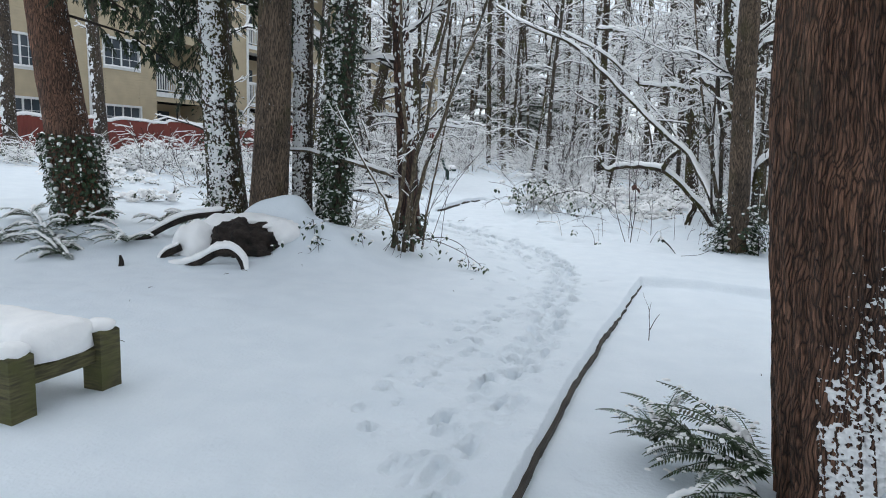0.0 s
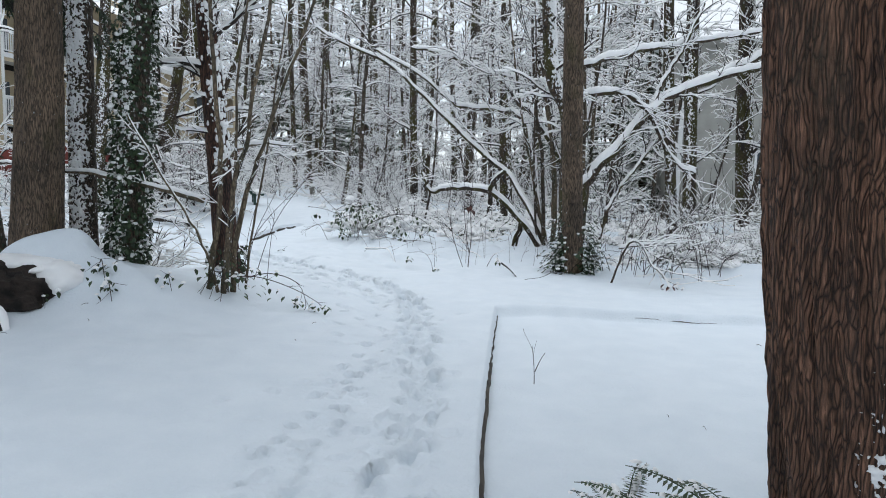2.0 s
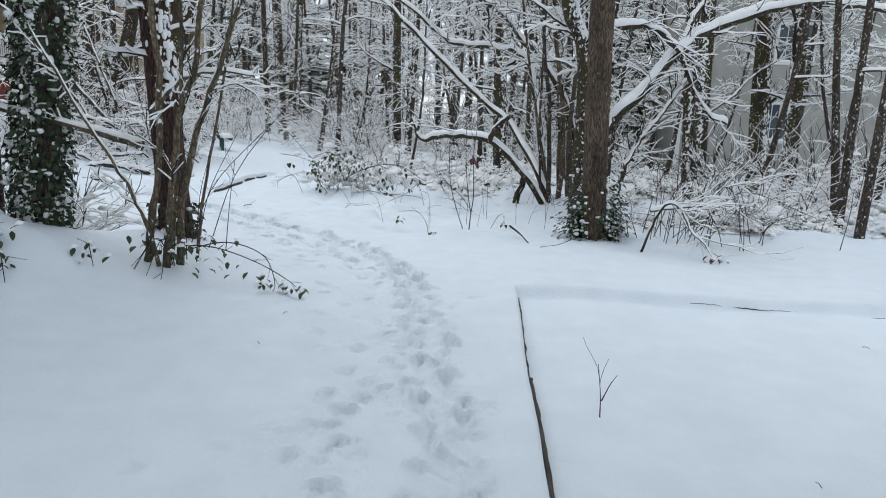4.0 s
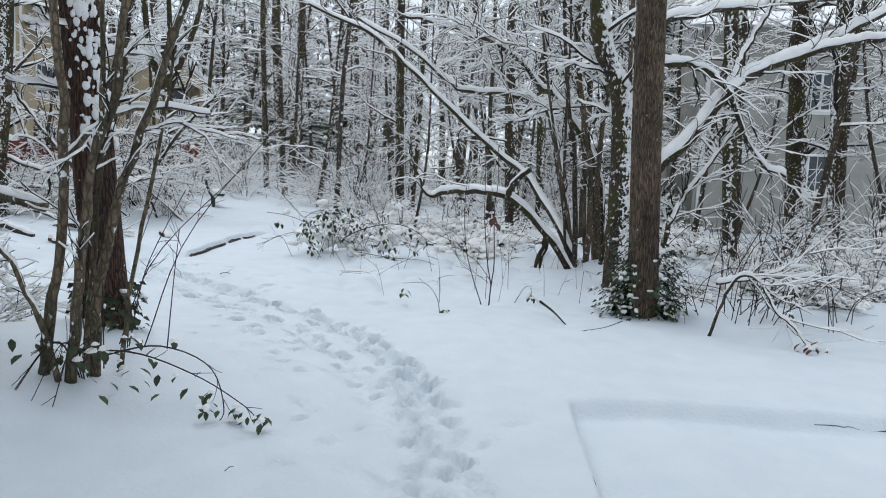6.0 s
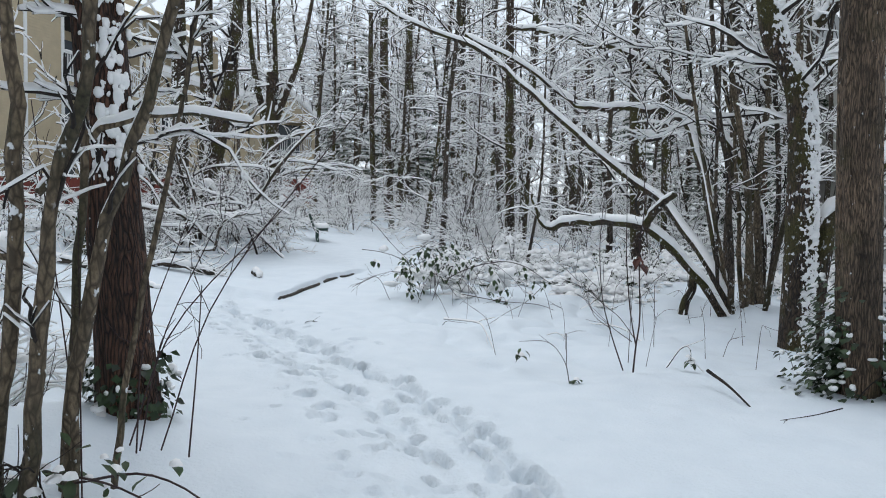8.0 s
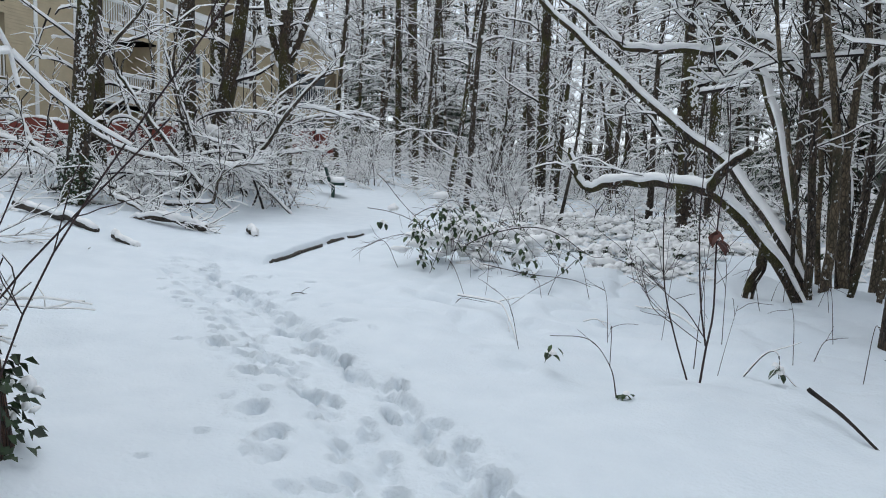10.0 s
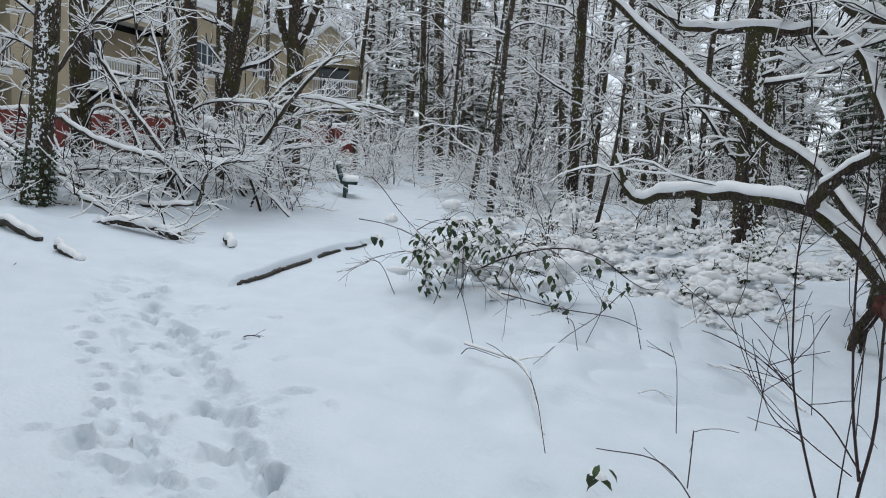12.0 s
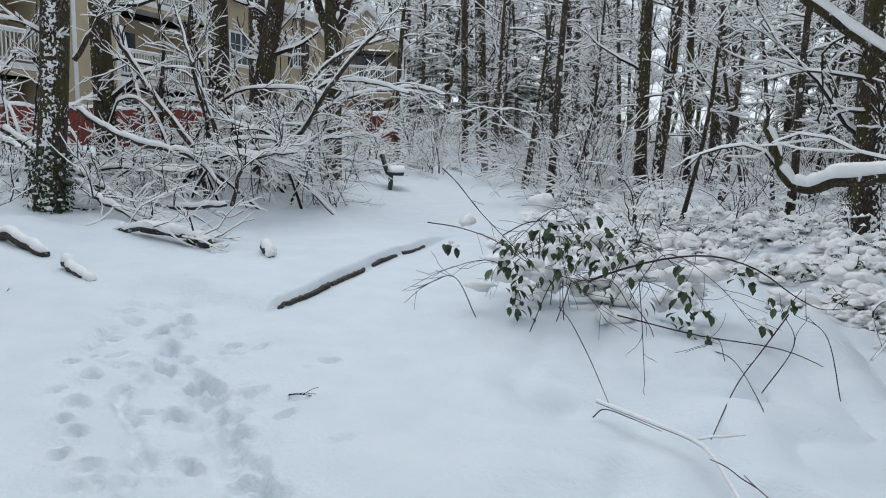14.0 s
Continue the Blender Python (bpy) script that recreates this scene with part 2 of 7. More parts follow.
            self.v += [(pts[i] - s[i] * w - u[i] * rad[i]).tolist(), (pts[i] + s[i] * w - u[i] * rad[i]).tolist(), (pts[i] + u[i] * h).tolist()]
        for i in range(len(pts) - 1):
            top = snow_mat if thick > 0 and abs(d[i][2]) < 0.9 else mat
            for j, q in enumerate((mat, top, top)):
                a, b = base + i * 3 + j, base + i * 3 + (j + 1) % 3
                self.f.append((a, b, b + 3, a + 3))
                self.m.append(q)

    def blob(self, c, rx, ry, rz, rng, mat=0, n=7):
        rings, ph = [], rng.uniform(0, 6.28)
        for lat in (-0.9, -0.35, 0.3, 0.8):
            w = math.sqrt(max(0.05, 1 - lat * lat))
            rings.append([(c[0] + rx * w * math.cos(ph + 6.2832 * j / n) * rng.uniform(0.85, 1.15), c[1] + ry * w * math.sin(ph + 6.2832 * j / n) * rng.uniform(0.85, 1.15),
                           c[2] + rz * lat * rng.uniform(0.9, 1.1)) for j in range(n)])
        self.rings(rings, mat)

    def leaf(self, p, d, nrm, length, width, mat=0):
        p, d = np.asarray(p, float), unit(np.asarray(d, float))
        s = unit(np.cross(d, nrm))
        nn = np.cross(s, d)
        b = len(self.v)
        a = p + d * length * 0.33
        c = p + d * length * 0.7
        for q in (p, a + s * width * 0.5 + nn * width * 0.15, c + s * width * 0.42 + nn * width * 0.12, p + d * length - nn * length * 0.12,
                  c - s * width * 0.42 + nn * width * 0.12, a - s * width * 0.5 + nn * width * 0.15, a, c):
            self.v.append(q.tolist())
        for f in ((b, b + 1, b + 6), (b, b + 6, b + 5), (b + 1, b + 2, b + 7, b + 6), (b + 6, b + 7, b + 4, b + 5), (b + 2, b + 3, b + 7), (b + 7, b + 3, b + 4)):
            self.f.append(f)
            self.m.append(mat)

    def leaflet(self, p, d, nrm, length, width, mat=0):
        p, d = np.asarray(p, float), unit(np.asarray(d, float))
        s = unit(np.cross(d, nrm))
        nn = np.cross(s, d)
        b = len(self.v)
        for q in (p, p + d * length * 0.45 + s * width * 0.5 + nn * width * 0.2, p + d * length, p + d * length * 0.45 - s * width * 0.5 + nn * width * 0.2):
            self.v.append(q.tolist())
        self.f += [(b, b + 1, b + 2), (b, b + 2, b + 3)]
        self.m += [mat, mat]

    def dab(self, c, rx, ry, rz, rng, mat=0, n=5):
        """A small cap of snow: a low dome."""
        ph = rng.uniform(0, 6.28)
        b = len(self.v)
        for w, h in ((1.0, -0.3), (0.75, 0.5)):
            for j in range(n):
                k = w * rng.uniform(0.8, 1.2)
                self.v.append((c[0] + rx * k * math.cos(ph + 6.2832 * j / n), c[1] + ry * k * math.sin(ph + 6.2832 * j / n), c[2] + rz * h))
        self.v.append((c[0], c[1], c[2] + rz))
        for j in range(n):
            q = (j + 1) % n
            self.f += [(b + j, b + q, b + n + q, b + n + j), (b + n + j, b + n + q, b + 2 * n)]
            self.m += [mat, mat]

    def cap(self, c, rx, ry, rz, rng, mat=0):
        """The smallest tuft of snow: five facets."""
        ph, b = rng.uniform(0, 6.28), len(self.v)
        for j in range(5):
            k = rng.uniform(0.8, 1.2)
            self.v.append((c[0] + rx * k * math.cos(ph + 1.2566 * j), c[1] + ry * k * math.sin(ph + 1.2566 * j), c[2] - rz * 0.25))
        self.v.append((c[0], c[1], c[2] + rz))
        self.f += [(b + j, b + (j + 1) % 5, b + 5) for j in range(5)]
        self.m += [mat] * 5

    def lump(self, c, rx, ry, rz, seed, mat=0, n=26, rows=13, amp=0.25, freq=1.6):
        """A large uneven rounded mass."""
        rings = []
        for i in range(rows):
            la = math.pi * (i + 0.5) / rows - math.pi / 2
            ring = []
            for j in range(n):
                a = 6.28318 * j / n
                v = (math.cos(a) * math.cos(la), math.sin(a) * math.cos(la), math.sin(la))
                k = 1 + amp * noise.noise((v[0] * freq + seed, v[1] * freq, v[2] * freq)) + amp * 0.4 * noise.noise((v[0] * freq * 3, v[1] * freq * 3 + seed, v[2] * freq * 3))
                ring.append((c[0] + rx * v[0] * k, c[1] + ry * v[1] * k, c[2] + rz * v[2] * k))
            rings.append(ring)
        self.rings(rings, mat)

    def box(self, lo, hi, mat=0, bevel=0.0):
        b = len(self.v)
        (x0, y0, z0), (x1, y1, z1) = lo, hi
        e = bevel
        rings = [[(x0 + e, y0 + e, z0), (x1 - e, y0 + e, z0), (x1 - e, y1 - e, z0), (x0 + e, y1 - e, z0)],
                 [(x0, y0, z0 + e), (x1, y0, z0 + e), (x1, y1, z0 + e), (x0, y1, z0 + e)],
                 [(x0, y0, z1 - e), (x1, y0, z1 - e), (x1, y1, z1 - e), (x0, y1, z1 - e)],
                 [(x0 + e, y0 + e, z1), (x1 - e, y0 + e, z1), (x1 - e, y1 - e, z1), (x0 + e, y1 - e, z1)]]
        self.rings(rings if bevel else rings[1:3], mat)

    def mesh(self, name, *mats, smooth=True):
        me = bpy.data.meshes.new(name)
        me.from_pydata(self.v, [], self.f)
        for m in mats:
            me.materials.append(m)
        if len(mats) > 1:
            me.polygons.foreach_set("material_index", self.m)
        if smooth:
            me.polygons.foreach_set("use_smooth", [True] * len(me.polygons))
        me.update()
        return me


def part(name, build, mats, parent, label="", smooth=True, kind=""):
    mats = mats if isinstance(mats, tuple) else (mats,)
    ob = new(name, build.mesh(name, *mats, smooth=smooth) if isinstance(build, Build) else build)
    ob.parent = parent
    return tagged(ob, label, kind=kind)


def thing(name, label, category, at=(0, 0, 0), group="", kind=""):
    ob = new(name)
    ob.empty_display_size = 0.2
    ob.matrix_world = pose(*at)
    return tagged(ob, label, category, group, kind)


def curve(points, n):
    """A smooth line through a few points."""
    p = np.asarray(points, float)
    p = np.vstack((2 * p[0] - p[1], p, 2 * p[-1] - p[-2]))
    out, k = [], len(p) - 3
    for i in range(n):
        x = i / (n - 1) * k
        j = min(int(x), k - 1)
        t = x - j
        a, b, c, d = p[j:j + 4]
        out.append(0.5 * (2 * b + (c - a) * t + (2 * a - 5 * b + 4 * c - d) * t * t + (3 * b - a - 3 * c + d) * t ** 3))
    return np.array(out)


def grow(rng, p, d, length, n, wob, rise=0.0):
    p, d, out = np.array(p, float), unit(np.array(d, float)), [np.array(p, float)]
    for _ in range(n):
        d = unit(d + np.array((rng.gauss(0, wob), rng.gauss(0, wob), rng.gauss(0, wob) + rise)))
        p = p + d * length / n
        out.append(p)
    return np.array(out)


def taper(n, a, b):
    return [a + (b - a) * i / (n - 1) for i in range(n)]


# ---- ground ----
def lattice(ix, iy, seed):
    h = np.sin(ix * 127.1 + iy * 311.7 + seed * 74.7) * 43758.5453
    return h - np.floor(h)


def vnoise(x, y, seed):
    ix, iy = np.floor(x), np.floor(y)
    fx, fy = x - ix, y - iy
    fx, fy = fx * fx * (3 - 2 * fx), fy * fy * (3 - 2 * fy)
    a, b = lattice(ix, iy, seed), lattice(ix + 1, iy, seed)
    c, d = lattice(ix, iy + 1, seed), lattice(ix + 1, iy + 1, seed)
    return (a + (b - a) * fx) * (1 - fy) + (c + (d - c) * fx) * fy - 0.5


def step(a, b, x):
    t = np.clip((x - a) / (b - a), 0, 1)
    return t * t * (3 - 2 * t)


def bump(x, y, cx, cy, sx, sy):
    return np.exp(-((x - cx) / sx) ** 2 - ((y - cy) / sy) ** 2)


def path_centre(y):
    return np.interp(y, [0, 9, 11, 13.5, 15.5, 17.5, 20, 24, 30, 42, 60], [-0.2, -0.2, -0.5, -1.5, -2.9, -4.6, -5.3, -5.8, -6.6, -8.2, -10])


def edge_x(y):
    return np.interp(y, [0, 4.6, 7.6, 9.6, 11.7, 12.2], [0.80, 0.80, 0.812, 0.90, 1.02, 1.02])


def terrain(x, y):
    z = 0.009 * np.clip(y - 15, 0, 60)
    z = z + 0.08 * np.clip(-x - 4.2, 0, 11) * step(8.5, 11, y) * (0.35 + 0.65 * step(1.3, 3.2, np.abs(x - path_centre(y))))
    z = z + 0.42 * bump(x, y, -4.0, 11.3, 1.3, 0.9) + 0.22 * bump(x, y, -3.0, 10.7, 0.9, 0.8) + 0.22 * bump(x, y, -2.7, 12.3, 0.7, 0.7)
    z = z + 0.18 * bump(x, y, -6.2, 10.2, 1.6, 0.7)
    z = z + 0.30 * bump(x, y, -3.76, 10.84, 0.24, 0.24) + 0.16 * bump(x, y, -3.55, 10.95, 0.16, 0.2) + 0.20 * bump(x, y, -3.42, 10.65, 0.30, 0.30) + 0.40 * bump(x, y, -4.12, 10.66, 0.38, 0.20) + 0.14 * bump(x, y, -2.95, 10.55, 0.35, 0.3)
    e = edge_x(y)
    z = z - 0.11 * step(e - 0.009, e + 0.013, x) * step(11.80, 11.62, y)
    z = z + 0.11 * step(-4.235, -4.29, x) * step(18.05, 18.3, y) * step(22.6, 22.2, y) * step(-6.5, -5.0, x)
    z = z + 0.50 * bump(x, y, 2.70, 5.98, 0.36, 0.36) + 0.20 * bump(x, y, 3.4, 6.0, 0.9, 0.9) + 0.05 * bump(x, y, 2.0, 9.25, 0.25, 0.14) + 0.06 * bump(x, y, 3.3, 9.8, 0.3, 0.2)
    z = z + 0.10 * bump(x, y, 2.95, 14.9, 0.5, 0.35) + 0.16 * bump(x, y, 5.6, 15.4, 1.6, 0.6) + 0.10 * bump(x, y, 1.9, 18.9, 1.1, 0.8)
    wild = np.clip(step(15.2, 17.5, y) * step(-3.2, -1.6, x) + step(3.0, 4.5, x) * step(14.5, 16, y) + step(-6.8, -8.2, x) * step(18, 20, y), 0, 1)
    z = z + 0.06 * vnoise(x / 1.7, y / 1.7, 1) + 0.045 * vnoise(x / 0.55, y / 0.55, 2) * (1 + 1.2 * wild) + 0.020 * vnoise(x / 0.19, y / 0.17, 3) + 0.02 * np.minimum(0, vnoise(x / 0.34 + 7, y / 0.3, 12) + 0.2)
    z = z + wild * (0.18 * vnoise(x / 0.9, y / 0.9, 5) + 0.17 * np.abs(vnoise(x / 0.36, y / 0.36, 6)))
    open_snow = step(14.0, 15.4, y) * step(21.5, 19.5, y) * step(-2.3, -1.0, x) * step(6.0, 4.0, x)
    z = z + open_snow * (0.09 * vnoise(x / 0.75, y / 0.55, 31) - 0.16 * np.maximum(0, vnoise(x / 0.32, y / 0.26, 32) - 0.2))
    z = z - 0.03 * bump(x, 0 * y, path_centre(y) + 0.25, 0, 0.5, 1.0) * step(5, 8, y) * (1 + 1.2 * vnoise(x / 0.2, y / 0.24, 9))
    return z


def gz(x, y):
    return float(terrain(np.array([float(x)]), np.array([float(y)]))[0])


def axis_values(fine0, fine1, d, far, rate=1.13):
    inner = np.arange(fine0, fine1, d)
    grow_out = np.cumsum(d * rate ** np.arange(1, 160))
    grow_out = grow_out[grow_out < far]
    return np.concatenate(((fine0 - grow_out)[::-1], inner, fine1 + grow_out))


prng = random.Random(5)
gx, gy = axis_values(-4.6, 1.1, 0.025, 900, 1.12), axis_values(5.8, 17.6, 0.025, 900, 1.12)
X, Y = np.meshgrid(gx, gy)
X = X + (edge_x(Y) - 0.81) * np.exp(-((X - 0.85) / 0.5) ** 2) * step(13.7, 11.85, Y)
Z = terrain(X, Y)


def press(cx, cy, turn, length, width, depth):
    """One print pushed into the snow, with a soft raised rim."""
    i0, i1 = np.searchsorted(gx, cx - 0.4), np.searchsorted(gx, cx + 0.4)
    j0, j1 = np.searchsorted(gy, cy - 0.4), np.searchsorted(gy, cy + 0.4)
    depth, width, length = depth * (0.68 + 0.25 * float(step(10.5, 12.5, np.array(cy)))), width * 0.85, length * 0.9
    x, y = X[j0:j1, i0:i1] - cx, Y[j0:j1, i0:i1] - cy
    a, b = x * math.cos(turn) + y * math.sin(turn), -x * math.sin(turn) + y * math.cos(turn)
    q = np.sqrt((a / length) ** 2 + (b / width) ** 2) * (1 + 0.7 * vnoise(x / 0.07 + cx * 31, y / 0.07 + cy * 17, 4))
    Z[j0:j1, i0:i1] += -depth * step(1.15, 0.8, q) * (0.85 + 0.45 * vnoise(x / 0.06 + cy * 13, y / 0.06, 14)) + 0.3 * depth * step(1.0, 1.3, q) * step(1.9, 1.35, q)


def trail(points, stride, side, length, width, depth, jitter=0.05):
    line = curve(points, 60)
    seg = np.concatenate(((0,), np.cumsum(np.linalg.norm(np.diff(line, axis=0), axis=1))))
    s, k = prng.uniform(0, stride), 0
    while s < seg[-1]:
        x, y = np.interp(s, seg, line[:, 0]), np.interp(s, seg, line[:, 1])
        x2, y2 = np.interp(s + 0.1, seg, line[:, 0]), np.interp(s + 0.1, seg, line[:, 1])
        a = math.atan2(y2 - y, x2 - x) if s + 0.1 < seg[-1] else math.pi / 2
        o = side * (1 if k % 2 else -1) + prng.gauss(0, jitter)
        press(x - math.sin(a) * o, y + math.cos(a) * o, a + prng.gauss(0, 0.18), length * prng.uniform(0.85, 1.15), width * prng.uniform(0.85, 1.2), depth * prng.uniform(0.7, 1.2))
        s, k = s + stride * prng.uniform(0.85, 1.15), k + 1


MAIN = [(0.42, 5.2), (0.38, 7.0), (0.40, 8.6), (0.26, 10.0), (0.12, 11.4), (-0.24, 12.6), (-0.87, 13.6), (-1.9, 14.75), (-3.1, 15.95), (-4.5, 17.2), (-5.4, 18.6), (-5.6, 20.0)]
trail(MAIN, 0.34, 0.10, 0.12, 0.046, 0.085)
trail(MAIN[:6], 0.11, 0.09, 0.055, 0.04, 0.045, 0.05)
trail([(x + 0.04, y + 0.02) for x, y in MAIN[4:]], 0.16, 0.03, 0.10, 0.05, 0.05, 0.04)
trail([(x - 0.50, y - 0.05) for x, y in MAIN[5:]], 0.24, 0.05, 0.11, 0.05, 0.04)
trail([(x - 0.02, y + 0.1) for x, y in MAIN[:6]], 0.37, 0.13, 0.12, 0.05, 0.06)
trail([(-0.15, 6.0), (-0.22, 7.4), (-0.24, 8.6), (-0.1, 9.6), (0.0, 10.8), (-0.5, 12.3), (-1.6, 13.9), (-2.6, 14.8), (-3.5, 15.5), (-4.7, 16.7), (-5.3, 17.9)], 0.20, 0.07, 0.07, 0.045, 0.055)
trail([(-0.4, 6.6), (-0.2, 8.2), (0.1, 9.4), (0.15, 10.8), (-0.3, 12.2)], 0.18, 0.06, 0.055, 0.04, 0.05, 0.08)
trail([(-1.6, 13.1), (-1.9, 13.9), (-2.3, 14.4), (-2.9, 14.9)], 0.34, 0.12, 0.13, 0.07, 0.085)
trail([(1.4, 12.6), (2.6, 12.9), (3.9, 13.1), (5.0, 12.8)], 0.45, 0.12, 0.11, 0.06, 0.02)
trail([(2.6, 10.6), (3.4, 9.6), (4.3, 9.0)], 0.4, 0.12, 0.12, 0.06, 0.02)
for _ in range(240):
    y = prng.uniform(6, 17.5)
    press(float(path_centre(y)) + prng.gauss(0.2, 0.45), y, prng.uniform(0, 3.1), prng.uniform(0.04, 0.10), prng.uniform(0.03, 0.06), prng.uniform(0.012, 0.04))

lane = curve(MAIN, 80)
for shift, wide, rough in ((0.0, 0.17, 1.0), (-0.50, 0.12, 0.7)):
    churn = np.exp(-((X - np.interp(Y, lane[:, 1], lane[:, 0] + shift * step(9, 13, lane[:, 1]))) / (wide * (1 + 0.4 * step(12, 14, Y)))) ** 2) * step(5.6, 6.4, Y) * step(19, 16, Y) * rough
    Z += churn * (0.040 * vnoise(X / 0.11, Y / 0.13, 21) + 0.028 * vnoise(X / 0.055, Y / 0.06, 22) - 0.012 - 0.055 * step(10.0, 12.5, Y))
ny, nx = Z.shape
ground_mesh = bpy.data.meshes.new("ground")
idx = np.arange(nx * ny).reshape(ny, nx)
quads = np.stack((idx[:-1, :-1], idx[:-1, 1:], idx[1:, 1:], idx[1:, :-1]), -1).reshape(-1, 4)
ground_mesh.from_pydata(np.stack((X, Y, Z), -1).reshape(-1, 3).tolist(), [], quads.tolist())
ground_mesh.polygons.foreach_set("use_smooth", [True] * len(quads))
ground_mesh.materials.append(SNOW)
tagged(new("ground", ground_mesh), "deep fresh snow trodden with footprints along the path", "snow ground", kind="structure")


# ---- trees ----
def patches(b, rng, pts, rad, count, side, size, spread=0.9, lo=0.0, hi=1.0, mat=0):
    """Clods of snow stuck on one side of a trunk. side: degrees of the plastered side."""
    pts = np.asarray(pts, float)
    for _ in range(count):
        t = rng.uniform(lo, hi) * (len(pts) - 1.001)
        i = int(t)
        c = pts[i] + (pts[i + 1] - pts[i]) * (t - i)
        r = rad[i] + (rad[i + 1] - rad[i]) * (t - i)
        a = radians(side) + rng.gauss(0, spread)
        s = size * (0.25 + 1.1 * rng.random() ** 1.8)
        x, y = c[0] + r * math.cos(a), c[1] + r * math.sin(a)
        b.blob((x, y, c[2]), s * (0.3 + 0.7 * abs(math.sin(a))), s * (0.3 + 0.7 * abs(math.cos(a))), s * rng.uniform(0.7, 1.5), rng, mat, 6)


def clinging(b, pts, rad, side, spread, cover, thick, grain, seed, lo=0.0, hi=1.0, surface=None, sink=0.03, fade=0.0):
    """A ragged coat of snow that sticks to one side of a trunk and thins out to flecks."""
    pts, rad = np.asarray(pts, float), np.asarray(rad, float)
    z0, z1 = pts[0][2] + lo * (pts[-1][2] - pts[0][2]), pts[0][2] + hi * (pts[-1][2] - pts[0][2])
    cell = grain * 0.28
    span = min(math.pi, spread * 2.3)
    cols = max(6, int(2 * span * float(rad.mean()) / cell))
    zs = np.arange(z0, z1, cell * 1.15)
    k0, keep = len(b.v), []
    for z in zs:
        cx, cy, r0 = np.interp(z, pts[:, 2], pts[:, 0]), np.interp(z, pts[:, 2], pts[:, 1]), np.interp(z, pts[:, 2], rad)
        if surface is not None:
            i = int(np.clip(np.searchsorted(pts[:, 2], z), 1, len(pts) - 1))
            f = (z - pts[i - 1, 2]) / max(1e-6, pts[i, 2] - pts[i - 1, 2])
            row = surface[i - 1] * (1 - f) + surface[i] * f
        for j in range(cols + 1):
            d = -span + 2 * span * j / cols
            a = radians(side) + d
            r = r0
            if surface is not None:
                q = a / 6.28318 * len(row)
                r = 0.25 * sum(row[int(math.floor(q + w)) % len(row)] for w in (-2, 0, 1, 3))
            p = (math.cos(a) * r0 / grain, math.sin(a) * r0 / grain, z / grain * 0.75 + seed * 7.3)
            n = noise.noise(p) + 0.85 * noise.noise((p[0] * 2.3 + 9, p[1] * 2.3, p[2] * 2.3)) + 0.5 * noise.noise((p[0] * 0.28, p[1] * 0.28 + 4, p[2] * 0.25))
            t = n * 1.0 + cover - 0.7 * (d / (1.9 * spread)) ** 2 - fade * (z - z0)
            keep.append(t > -0.22)
            r += thick * min(1.3, 0.1 + 1.1 * math.sqrt(t)) * (0.75 + 0.9 * noise.noise((p[0] * 2.9, p[1] * 2.9 + 3, p[2] * 2.9))) if t > 0 else -sink * min(1.0, -t * 6)
            b.v.append((cx + r * math.cos(a), cy + r * math.sin(a), z))
    w = cols + 1
    for i in range(len(zs) - 1):
        for j in range(cols):
            q = (i * w + j, i * w + j + 1, (i + 1) * w + j + 1, (i + 1) * w + j)
            if any(keep[v] for v in q):
                b.f.append(tuple(k0 + v for v in q))
                b.m.append(0)


def trunk_surface(b, pts, sides):
    v = np.array(b.v[:len(pts) * sides]).reshape(len(pts), sides, 3)
    return np.hypot(v[:, :, 0] - pts[:, 0:1], v[:, :, 1] - pts[:, 1:2])


def ivy(b, rng, pts, rad, count, lo, hi, size=0.06, snow=0.16, out=0.10):
    pts = np.asarray(pts, float)
    for _ in range(count):
        t = (lo + (hi - lo) * rng.random() ** 1.2) * (len(pts) - 1.001)
        i = int(t)
        c = pts[i] + (pts[i + 1] - pts[i]) * (t - i)
        r = rad[i] + (rad[i + 1] - rad[i]) * (t - i) + rng.uniform(0.0, out)
        a = rng.uniform(0, 6.28)
        o = np.array((math.cos(a), math.sin(a), 0))
        s = size * rng.uniform(0.6, 1.3)
        p = c + o * r
        d = np.array((rng.gauss(0, 0.5), rng.gauss(0, 0.5), -0.7)) + o * 0.6
        b.leaflet(p, d, o, s, s * 0.85, 0)
        if rng.random() < snow:
            b.blob(p + o * 0.012 + UP * s * 0.1, s * (0.12 + 0.65 * rng.random() ** 1.6), s * (0.12 + 0.65 * rng.random() ** 1.6), s * rng.uniform(0.12, 0.55), rng, 1, 5)


